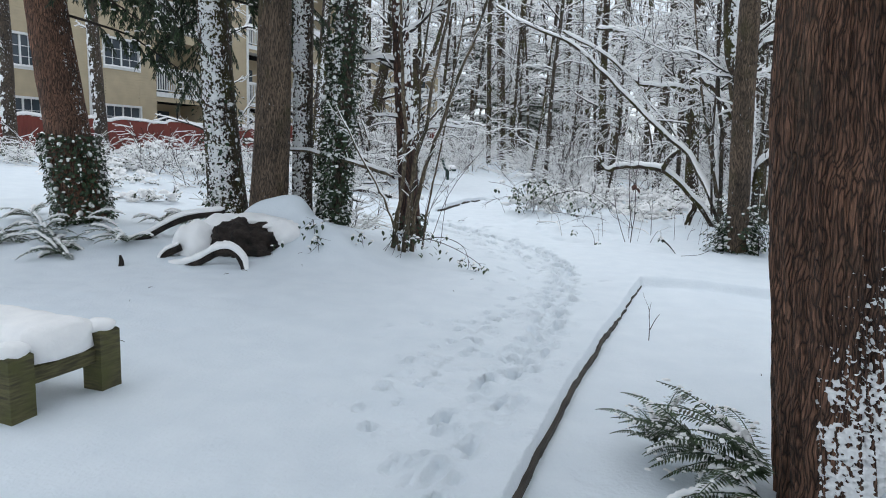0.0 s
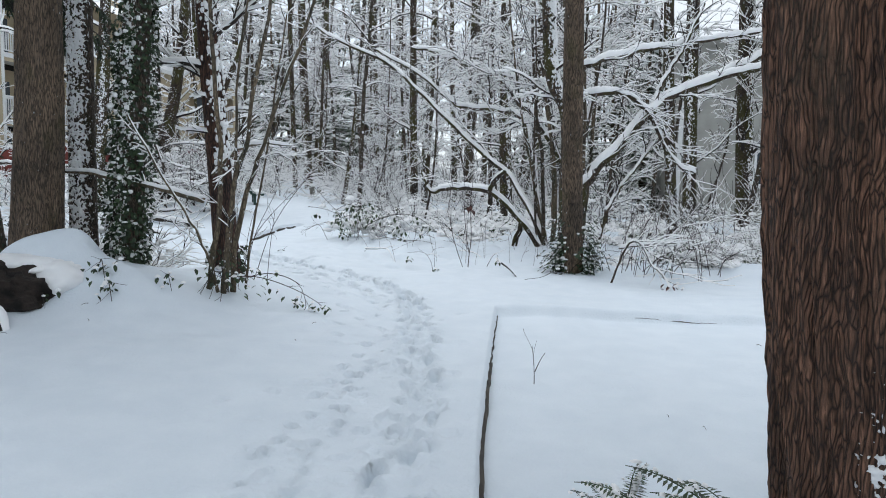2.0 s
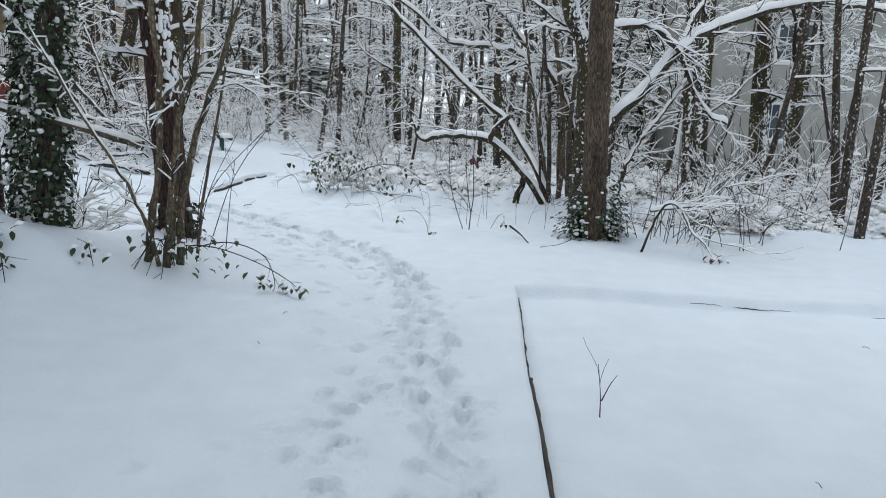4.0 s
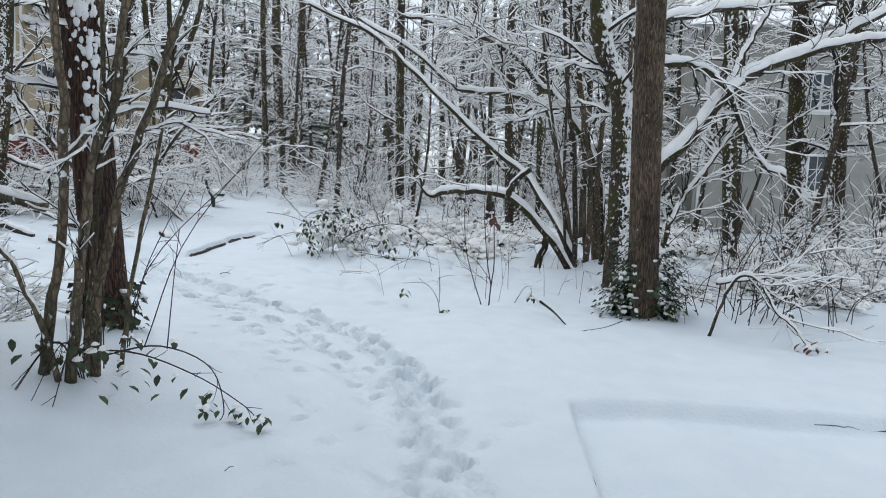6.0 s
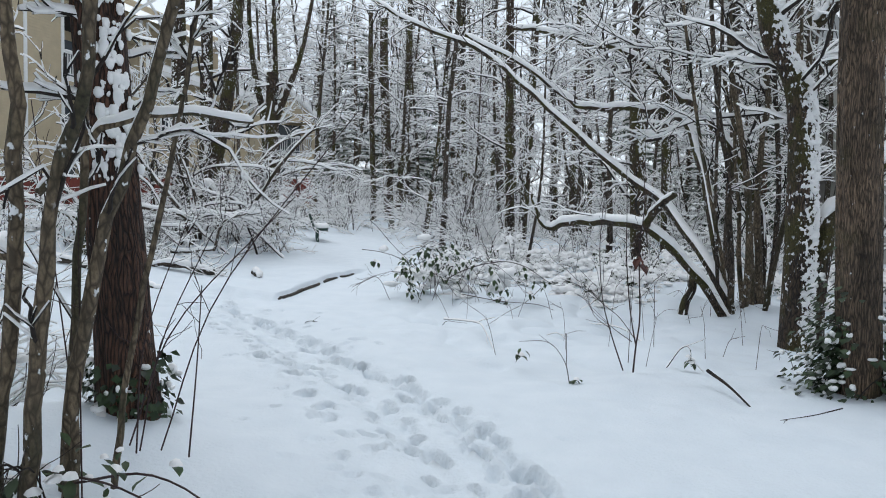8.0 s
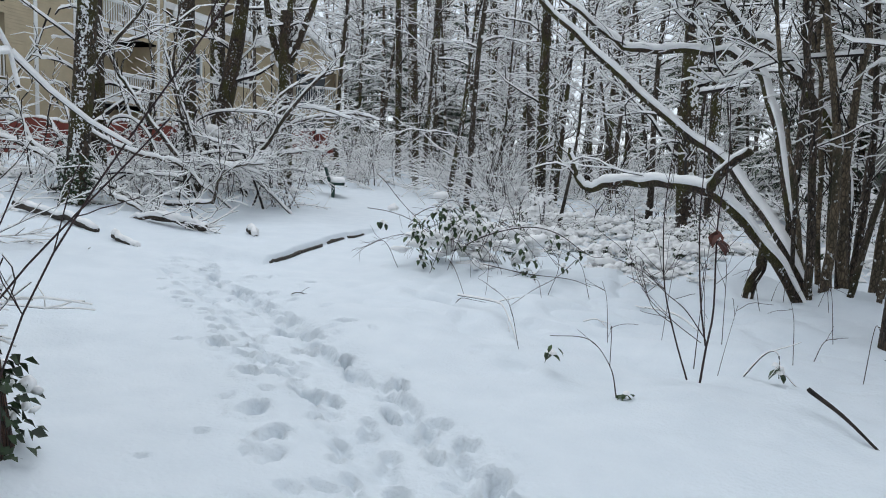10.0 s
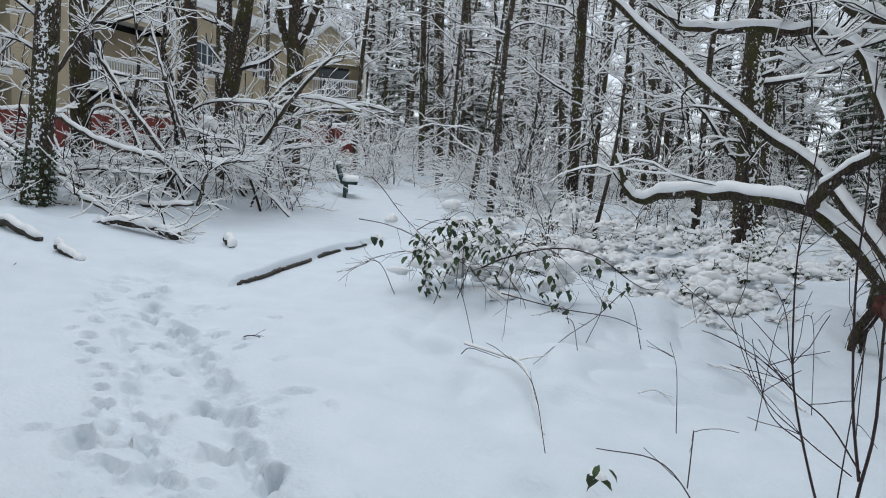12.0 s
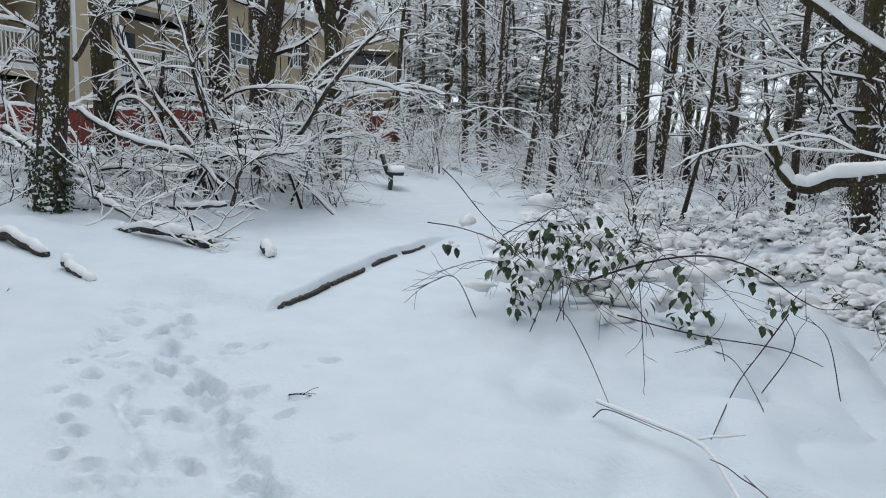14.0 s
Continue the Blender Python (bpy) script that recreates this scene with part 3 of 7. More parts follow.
def trunk_rings(b, rng, pts, rad, sides, furrow, flare=0.0, twist=0.0, mat=0):
    """A trunk with vertical bark furrows and root flare."""
    pts = np.asarray(pts, float)
    ph = [rng.uniform(0, 6.28) for _ in range(9)]
    rings = []
    for i, c in enumerate(pts):
        z, ring = c[2] - pts[0][2], []
        for j in range(sides):
            a = 6.28318 * j / sides
            n = noise.noise((math.cos(a) * 7.0 + ph[0], math.sin(a) * 7.0, z * 0.9 + ph[1]))
            n2 = noise.noise((math.cos(a) * 16.0 + ph[2], math.sin(a) * 16.0, z * 1.6))
            lobes = 0.5 * math.sin(3 * a + ph[3]) + 0.5 * math.sin(5 * a + ph[4])
            k = 1 + furrow * (-abs(n) * 1.6 + 0.3) + furrow * 0.6 * (-abs(n2) + 0.2) + 0.035 * math.sin(2 * a + ph[5] + z * 0.4)
            fl = flare * math.exp(-max(z, 0) / 0.28) * (0.75 + 0.45 * lobes)
            ring.append((c[0] + rad[i] * (k + fl) * math.cos(a + twist * z), c[1] + rad[i] * (k + fl) * math.sin(a + twist * z), c[2]))
        rings.append(ring)
    b.rings(rings, mat)


def crown(b, rng, base, top, h0, limbs, reach, r_limb, thick, subs=5, subsubs=3, rise=0.0, elev=(5, 45)):
    """Snow-laden limbs, branches and twigs along a stem from base to top."""
    base, top = np.asarray(base, float), np.asarray(top, float)
    for _ in range(limbs):
        t = h0 + (1 - h0) * rng.random()
        p = base + (top - base) * t
        az, el = rng.uniform(0, 6.283), radians(rng.uniform(*elev))
        ln = reach * rng.uniform(0.45, 1.1) * (1.15 - 0.65 * t)
        d = (math.cos(az) * math.cos(el), math.sin(az) * math.cos(el), math.sin(el))
        limb = grow(rng, p, d, ln, 6, 0.2, rise)
        r = r_limb * rng.uniform(0.6, 1.2) * (1.2 - 0.7 * t)
        b.twig(limb, taper(7, r, r * 0.3), thick)
        for _ in range(subs):
            k = rng.randint(1, 5)
            d1 = unit(unit(limb[k + 1] - limb[k]) + np.array((rng.gauss(0, 0.6), rng.gauss(0, 0.6), rng.gauss(0.05, 0.35))))
            l1 = ln * rng.uniform(0.25, 0.55)
            sub = grow(rng, limb[k], d1, l1, 4, 0.26, rise)
            b.sprig(sub, taper(5, r * 0.4, 0.004), thick * 0.8)
            for _ in range(subsubs):
                q = rng.randint(0, 3)
                d2 = unit(unit(sub[q + 1] - sub[q]) + np.array((rng.gauss(0, 0.7), rng.gauss(0, 0.7), rng.gauss(0, 0.4))))
                tw = grow(rng, sub[q], d2, l1 * rng.uniform(0.3, 0.6), 2, 0.2, rise)
                b.sprig(tw, taper(3, 0.005, 0.0025), thick * 0.6)


def wood_tree(seed, height, radius, bark, limbs, reach, thick, h0=0.12, lean=0.05, fine=3):
    """A bare woodland tree for the middle distance, built once and copied."""
    rng = random.Random(seed)
    root = thing("bare_tree", "tall bare woodland tree with every twig under snow", "tree", group="woodland trees")
    pts = grow(rng, (0, 0, -0.3), (rng.gauss(0, lean), rng.gauss(0, lean), 1), height + 0.3, 9, 0.035, 0.03)
    rad = [radius * (1.35 if i == 0 else 1.0) * (1 - 0.72 * i / 9) for i in range(10)]
    b = Build()
    b.tube(pts, rad, 8, 0, 0.06, rng)
    stick = Build()
    patches(stick, rng, pts, rad, 16, rng.uniform(180, 360), radius * 0.55, 0.5, 0.0, 0.7)
    part("trunk", b, bark, root)
    part("trunk_snow", stick, SNOW_BR, root, "snow stuck to the bark", kind="stuff")
    c = Build()
    for i in range(2, 9):
        crown(c, rng, pts[i], pts[i + 1], 0.0, max(1, int(limbs * (1 if 2 < i < 7 else 0.5))), reach * (1 - 0.06 * i), radius * 0.22 + 0.006, thick, 4 if fine > 1 else 3, fine, elev=(-5, 50))
    part("crown", c, (TWIG, SNOW_BR), root, "snow-covered branches and twigs", kind="stuff")
    return root


def thicket(seed, height, stems, spread, thick, leaves=0, name="snowy_shrub", label="leafless shrub with arching stems under fresh snow", bark=None, blobs=0, heaps=0):
    rng = random.Random(seed)
    root = thing(name, label, "shrub", group="undergrowth")
    c = Build()
    lv = Build()
    for _ in range(stems):
        az, el = rng.uniform(0, 6.283), radians(rng.uniform(25, 80))
        p = (rng.gauss(0, spread * 0.3), rng.gauss(0, spread * 0.3), -0.12)
        stem = grow(rng, p, (math.cos(az) * math.cos(el), math.sin(az) * math.cos(el), math.sin(el)), height * rng.uniform(0.7, 1.5), 7, 0.22, -0.10)
        c.twig(stem, taper(8, 0.010, 0.004), thick)
        for _ in range(5 if leaves else 8):
            k = rng.randint(2, 6)
            tw = grow(rng, stem[k], unit(stem[k + 1] - stem[k]) + np.array((rng.gauss(0, 0.7), rng.gauss(0, 0.7), rng.gauss(0.1, 0.4))), height * rng.uniform(0.2, 0.5), 3, 0.2, -0.03)
            c.sprig(tw, taper(4, 0.006, 0.003), thick * 0.9)
            for _ in range(leaves):
                q = tw[rng.randint(1, 3)]
                a = rng.uniform(0, 6.28)
                s = rng.uniform(0.05, 0.09)
                lv.leaflet(q, (math.cos(a), math.sin(a), -0.8), (math.cos(a), math.sin(a), 0.7), s, s * 0.5, 0)
                if rng.random() < 0.5:
                    lv.cap(q + UP * 0.015, s * 0.55, s * 0.55, s * 0.4, rng, 1)
    for _ in range(blobs):
        a, r = rng.uniform(0, 6.28), spread * math.sqrt(rng.random())
        s = 0.03 + 0.09 * rng.random() ** 1.7
        lv.dab((r * math.cos(a), r * math.sin(a), height * rng.uniform(0.05, 0.85) * (1 - 0.4 * r / spread)), s * 1.2, s * 1.0, s * 0.7, rng, 1, 5)
    for _ in range(heaps):
        a, r = rng.uniform(0, 6.28), spread * math.sqrt(rng.random())
        w = rng.uniform(0.08, 0.17)
        lv.lump((r * math.cos(a), r * math.sin(a), height * rng.uniform(0.25, 0.75) * (1 - 0.5 * r / spread)), w, w * 0.9, w * rng.uniform(0.35, 0.5), rng.uniform(0, 60), 1, 10, 6, 0.5)
    part("branchwork", c, (bark or TWIG, SNOW_BR), root, kind="stuff")
    if lv.v:
        part("foliage", lv, (LEAF, SNOW_BR), root, "dark evergreen leaves capped with snow", kind="stuff")
    return root


def conifer(seed, height, radius):
    """A dark young conifer with drooping snowy boughs."""
    rng = random.Random(seed)
    root = thing("conifer", "dark green conifer with drooping snow-laden boughs", "tree", group="conifers")
    b, c = Build(), Build()
    pts = grow(rng, (0, 0, -0.3), (0, 0, 1), height + 0.3, 6, 0.01)
    b.tube(pts, taper(7, 0.16, 0.02), 7)
    for i in range(int(height * 9)):
        z = height * (0.08 + 0.92 * i / (height * 9))
        ln = radius * (1.08 - z / height) * rng.uniform(0.75, 1.15)
        az = rng.uniform(0, 6.283)
        lim = grow(rng, (0, 0, z), (math.cos(az), math.sin(az), 0.1), ln, 5, 0.05, -0.09)
        c.twig(lim, taper(6, 0.02, 0.005), 0.05, 1, 0)
        for k in range(1, 6):
            for sd in (-1, 1):
                d = unit(lim[k] - lim[k - 1])
                s = np.array((-d[1], d[0], 0)) * sd
                for _ in range(4):
                    c.leaflet(lim[k - 1] + (lim[k] - lim[k - 1]) * rng.random(), d * rng.uniform(0.2, 1.0) + s - UP * rng.uniform(0.1, 0.9), UP + s * 0.2, ln * rng.uniform(0.16, 0.36), 0.05, 0)
                if rng.random() < 0.6:
                    q = lim[k] + s * ln * 0.13
                    c.cap(q + UP * 0.01, ln * 0.13, ln * 0.11, 0.035, rng, 1)
    part("trunk", b, FIRBARK, root)
    part("foliage", c, (NEEDLE, SNOW_BR), root, "drooping needled boughs under snow", kind="stuff")
    return root


def named_tree(name, label, base, top, r0, r1, bark, height=9.0, furrow=0.0, flare=0.0, sides=12, snow=0, snow_side=250, snow_size=0.06, limbs=0, reach=2.0,
               ivy_n=0, ivy_to=1.0, ivy_from=0.0, seed=1, h0=0.25, spread=0.5, mid=None, limb_el=(5, 45), thick=0.035, rows=24):
    """One trunk that stands at its own place, continued upwards past the seen stretch."""
    rng = random.Random(seed)
    base, top = np.array(base, float), np.array(top, float)
    base[2] = gz(base[0], base[1]) - 0.02 if abs(base[2] - gz(base[0], base[1])) > 0.02 else base[2]
    root = thing(name, label, "tree", tuple(base))
    way = (top - base) / max(0.5, top[2] - base[2])
    knots = [(0, 0, -0.25)] + ([tuple(np.array(mid) - base)] if mid is not None else []) + [tuple(top - base)]
    if height > top[2] - base[2]:
        e = way * height
        knots.append(tuple(0.5 * e + 0.5 * np.array((top[0] - base[0], top[1] - base[1], height))))
    pts = curve(knots, rows)
    hh = np.clip((pts[:, 2]) / max(1.0, top[2] - base[2]), 0, None)
    rad = [max(0.02, r0 + (r1 - r0) * min(h, 1.0) - max(0, h - 1) * r1 * 0.28) for h in hh]
    b = Build()
    if furrow or flare:
        trunk_rings(b, rng, pts, rad, sides, furrow, flare)
    else:
        b.tube(pts, rad, sides, 0, 0.05, rng)
    part("trunk", b, bark, root)
    if snow:
        s = Build()
        cover = 0.30 if snow >= 500 else 0.15 if snow >= 300 else 0.02 if snow >= 100 else -0.52
        clinging(s, pts, rad, snow_side, spread, cover, 0.5 * snow_size, max(0.026, snow_size * (0.62 if rows > 24 else 1.6)), seed, 0.02, 0.62, trunk_surface(b, pts, sides) if furrow or flare else None)
        part("trunk_snow", s, SNOW_BR, root, "wind-blown snow stuck to the bark", kind="stuff")
    if ivy_n:
        v = Build()
        ivy(v, rng, pts, rad, ivy_n, ivy_from, ivy_to)
        part("ivy", v, (IVY, SNOW_BR), root, "climbing ivy leaves dusted with snow", kind="stuff")
    if limbs:
        c = Build()
        for i in range(int(len(pts) * h0), len(pts) - 1, 2):
            crown(c, rng, pts[i], pts[min(i + 2, len(pts) - 1)], 0, max(1, limbs * 2 // len(pts) + (1 if rng.random() < (limbs * 2 / len(pts)) % 1 else 0)), reach, r1 * 0.25 + 0.008, thick, 4, 3, elev=limb_el)
        part("crown", c, (TWIG, SNOW_BR), root, "thin branches under snow", kind="stuff")
    return root


def boughs(root, seed, starts):
    """Drooping cedar sprays on a trunk: a thin bough with hanging flat foliage."""
    rng = random.Random(seed)
    c = Build()
    for p, d, ln in starts:
        lim = grow(rng, p, d, ln, 8, 0.07, -0.07)
        c.tube(lim, taper(9, 0.022, 0.006), 5, 2)
        for k in range(2, 9):
            for sd in (-1, 1):
                dd = unit(lim[k] - lim[k - 1])
                s = np.array((-dd[1], dd[0], 0)) * sd
                sp = grow(rng, lim[k], dd * 0.5 + s * 0.8 - UP * 0.5, ln * rng.uniform(0.18, 0.3), 5, 0.1, -0.12)
                c.tube(sp, taper(6, 0.008, 0.003), 3, 2)
                for q in range(1, 6):
                    for _ in range(13):
                        a = rng.uniform(0, 6.28)
                        at = sp[q - 1] + (sp[q] - sp[q - 1]) * rng.random()
                        c.leaflet(at, unit(sp[q] - sp[q - 1]) * 0.9 + np.array((math.cos(a) * 0.8, math.sin(a) * 0.8, -0.6)), UP + np.array((rng.gauss(0, 0.4), rng.gauss(0, 0.4), 0)), rng.uniform(0.06, 0.13), 0.016, 0)
                    if rng.random() < 0.12:
                        c.dab(sp[q] + UP * 0.015, 0.04, 0.04, 0.018, rng, 1, 5)
    part("foliage", c, (NEEDLE, SNOW_BR, TWIG), root, "drooping dark green cedar boughs", kind="stuff")


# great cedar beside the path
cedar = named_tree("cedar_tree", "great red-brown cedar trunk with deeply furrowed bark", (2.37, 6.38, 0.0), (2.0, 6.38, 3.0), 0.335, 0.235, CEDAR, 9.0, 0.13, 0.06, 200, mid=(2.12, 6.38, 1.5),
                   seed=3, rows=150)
crng = random.Random(8)
cb = Build()
ctrunk = np.array([v.co[:] for v in cedar.children[0].data.vertices][:150 * 200]).reshape(150, 200, 3)
cmid = ctrunk.mean(axis=1)
csurf = np.hypot(ctrunk[:, :, 0] - cmid[:, 0:1], ctrunk[:, :, 1] - cmid[:, 1:2])
clinging(cb, cmid, csurf.mean(axis=1), -42, 0.62, 1.8, 0.02, 0.020, 5, 0.0, 0.17, csurf, fade=1.65)
part("base_snow", cb, SNOW_BR, cedar, "snow banked against the foot of the trunk", kind="stuff")
boughs(cedar, 12, [((-0.30, -0.25, 2.62), (0.3, -0.8, 0.0), 0.55), ((-0.10, -0.25, 2.62), (0.8, -0.4, 0.05), 0.8), ((0.0, -0.15, 2.65), (0.9, 0.0, 0.05), 1.0), ((-0.20, -0.25, 2.72), (0.1, -0.9, 0.1), 0.6), ((-0.05, -0.2, 2.75), (0.7, -0.6, 0.1), 0.9)])

def canopy(root, seed, z0, z1, reach, limbs, at=(0, 0)):
    """Unseen evergreen boughs added high above to shade the ground, out of the way of the path."""
    rng = random.Random(seed)
    c = Build()
    for _ in range(limbs):
        z, a = rng.uniform(z0, z1), rng.uniform(0, 6.283)
        ln = reach * rng.uniform(0.5, 1.1)
        lim = grow(rng, (at[0], at[1], z), (math.cos(a), math.sin(a), 0.15), ln, 6, 0.08, -0.05)
        c.twig(lim, taper(7, 0.03, 0.008), 0.05, 1, 2)
        for k in range(1, 7):
            for sd in (-1, 1):
                d = unit(lim[k] - lim[k - 1])
                s = np.array((-d[1], d[0], 0)) * sd
                for _ in range(4):
                    c.leaflet(lim[k], d * rng.uniform(0.2, 0.9) + s - UP * rng.uniform(0.2, 0.6), UP + s * 0.2, ln * rng.uniform(0.14, 0.3), 0.08, 0)
                if rng.random() < 0.5:
                    c.cap(lim[k] + s * ln * 0.1 + UP * 0.02, ln * 0.09, ln * 0.08, 0.05, rng, 1)
    part("canopy", c, (NEEDLE, SNOW_BR, TWIG), root, "unseen snowy evergreen boughs added overhead to shade the ground", kind="stuff")


# added above the view to dim the snow round the great cedar
canopy(cedar, 51, 4.6, 8.8, 3.6, 70, (-0.4, 0))
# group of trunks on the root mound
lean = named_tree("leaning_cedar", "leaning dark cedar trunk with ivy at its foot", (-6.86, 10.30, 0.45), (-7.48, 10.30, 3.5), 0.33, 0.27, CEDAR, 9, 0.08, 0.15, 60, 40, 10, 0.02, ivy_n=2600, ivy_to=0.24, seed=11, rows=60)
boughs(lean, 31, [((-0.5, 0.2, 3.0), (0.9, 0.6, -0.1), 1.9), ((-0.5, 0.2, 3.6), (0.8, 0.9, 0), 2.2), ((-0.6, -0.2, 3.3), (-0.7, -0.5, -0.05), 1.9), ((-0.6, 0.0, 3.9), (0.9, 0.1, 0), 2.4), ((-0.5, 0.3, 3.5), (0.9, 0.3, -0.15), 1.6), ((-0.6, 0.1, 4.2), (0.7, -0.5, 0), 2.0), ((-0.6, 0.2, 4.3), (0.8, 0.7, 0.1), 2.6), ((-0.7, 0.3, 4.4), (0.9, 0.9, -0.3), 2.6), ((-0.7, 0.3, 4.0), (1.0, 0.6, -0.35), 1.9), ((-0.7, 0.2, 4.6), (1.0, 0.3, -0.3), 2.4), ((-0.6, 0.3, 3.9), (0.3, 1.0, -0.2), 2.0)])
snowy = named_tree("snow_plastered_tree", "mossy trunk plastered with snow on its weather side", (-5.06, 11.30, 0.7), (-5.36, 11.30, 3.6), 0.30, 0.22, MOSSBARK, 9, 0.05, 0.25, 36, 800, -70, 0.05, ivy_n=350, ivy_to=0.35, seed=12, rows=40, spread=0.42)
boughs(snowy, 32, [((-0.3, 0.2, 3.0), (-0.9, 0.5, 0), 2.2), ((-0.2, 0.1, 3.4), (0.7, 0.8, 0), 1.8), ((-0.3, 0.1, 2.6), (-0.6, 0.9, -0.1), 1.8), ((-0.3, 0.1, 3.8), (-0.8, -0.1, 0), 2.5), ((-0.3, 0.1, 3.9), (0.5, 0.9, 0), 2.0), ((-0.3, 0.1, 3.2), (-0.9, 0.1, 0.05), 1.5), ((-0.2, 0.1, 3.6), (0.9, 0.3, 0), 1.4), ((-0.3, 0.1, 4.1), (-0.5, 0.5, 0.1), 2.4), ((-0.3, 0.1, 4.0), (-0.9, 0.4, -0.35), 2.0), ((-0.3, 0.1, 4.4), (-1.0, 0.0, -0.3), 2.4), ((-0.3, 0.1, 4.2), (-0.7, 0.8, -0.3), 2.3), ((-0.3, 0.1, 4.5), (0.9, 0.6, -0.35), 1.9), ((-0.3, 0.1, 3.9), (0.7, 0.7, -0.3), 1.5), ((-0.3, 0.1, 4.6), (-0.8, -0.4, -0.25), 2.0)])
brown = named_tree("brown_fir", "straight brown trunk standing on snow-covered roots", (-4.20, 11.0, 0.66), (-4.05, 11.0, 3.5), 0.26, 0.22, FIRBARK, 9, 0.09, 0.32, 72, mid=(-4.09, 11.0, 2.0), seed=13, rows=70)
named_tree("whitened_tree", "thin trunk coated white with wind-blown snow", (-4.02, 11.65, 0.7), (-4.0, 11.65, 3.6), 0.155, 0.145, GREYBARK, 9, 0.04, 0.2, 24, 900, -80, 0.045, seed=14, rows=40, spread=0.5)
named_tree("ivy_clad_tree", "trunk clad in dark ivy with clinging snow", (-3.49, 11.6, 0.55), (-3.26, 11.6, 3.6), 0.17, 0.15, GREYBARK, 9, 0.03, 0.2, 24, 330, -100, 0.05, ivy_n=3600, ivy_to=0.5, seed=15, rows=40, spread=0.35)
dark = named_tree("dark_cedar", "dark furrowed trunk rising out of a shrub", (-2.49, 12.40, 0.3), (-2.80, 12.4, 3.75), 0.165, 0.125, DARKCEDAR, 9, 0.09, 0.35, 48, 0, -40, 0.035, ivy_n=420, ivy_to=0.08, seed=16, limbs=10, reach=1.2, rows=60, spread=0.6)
clods = Build()
clump = random.Random(29)
for _ in range(420):
    h = 1.35 + 2.6 * clump.random()
    a, w = radians(-45) + clump.gauss(0, 0.6), 0.010 + 0.030 * clump.random() ** 1.8
    r = 0.165 - 0.012 * h
    clods.blob((-0.09 * h + r * math.cos(a), r * math.sin(a), h), w * (0.4 + 0.5 * abs(math.sin(a))), w * (0.4 + 0.5 * abs(math.cos(a))), w * clump.uniform(0.8, 1.6), clump, 0, 7)
part("trunk_snow", clods, SNOW_BR, dark, "clods of snow stuck high on the bark", kind="stuff")
# two more unseen crowns that shade the mound
canopy(lean, 52, 4.8, 8.5, 3.0, 46, (-1.3, 0))
canopy(brown, 53, 5.0, 8.8, 3.2, 50, (0.3, 0))
# behind the mound
named_tree("thin_alder", "thin pale trunk flecked with snow", (-15.8, 19.0, 0.9), (-16.08, 19, 5.6), 0.2, 0.17, GREYBARK, 10, snow=200, snow_size=0.07, seed=17, limbs=10, reach=1.5)
named_tree("thin_alder", "thin pale trunk flecked with snow", (-17.2, 17.0, 0.9), (-17.2, 17, 5.6), 0.2, 0.17, GREYBARK, 10, snow=200, snow_size=0.07, seed=18, limbs=10, reach=1.5)
# fir on the far side of the paved square and its neighbour
fir = named_tree("fir_tree", "straight grey-brown fir trunk with ivy round its foot", (2.36, 14.80, -0.03), (2.20, 14.80, 3.47), 0.172, 0.16, FIRBARK, 9, 0.10, 0.15, 72, 0, -100, 0.022, ivy_n=240, ivy_to=0.04, seed=21, rows=80, spread=1.0)
twin = named_tree("snow_sided_tree", "dark mossy trunk with a thick seam of snow down one side", (2.50, 16.75, 0.05), (2.02, 16.75, 3.9), 0.165, 0.125, MOSSBARK, 9, 0.05, 0.2, 36, 900, -42, 0.06, seed=22, mid=(2.42, 16.75, 2.6), limbs=8, reach=1.6, rows=40, spread=0.6)
fi = Build()
irng = random.Random(77)
for _ in range(950):
    a = irng.choice((irng.gauss(math.pi * 0.98, 0.45), irng.gauss(-0.1, 0.5)))
    r, h = 0.17 + abs(irng.gauss(0, 0.13)), abs(irng.gauss(0, 0.34))
    p = np.array((r * math.cos(a), r * math.sin(a), h * (1.3 - 1.4 * (r - 0.17))))
    s = irng.uniform(0.05, 0.09)
    fi.leaflet(p, (math.cos(a), math.sin(a) + irng.gauss(0, 0.5), -0.7), (math.cos(a), math.sin(a), 0.6), s, s * 0.85, 0)
    if irng.random() < 0.22:
        fi.blob(p + UP * 0.012, s * irng.uniform(0.15, 0.5), s * irng.uniform(0.15, 0.45), s * irng.uniform(0.15, 0.4), irng, 1, 6)
part("ivy_skirt", fi, (IVY, SNOW_BR), fir, "ivy heaped round the foot, capped with snow", kind="stuff")
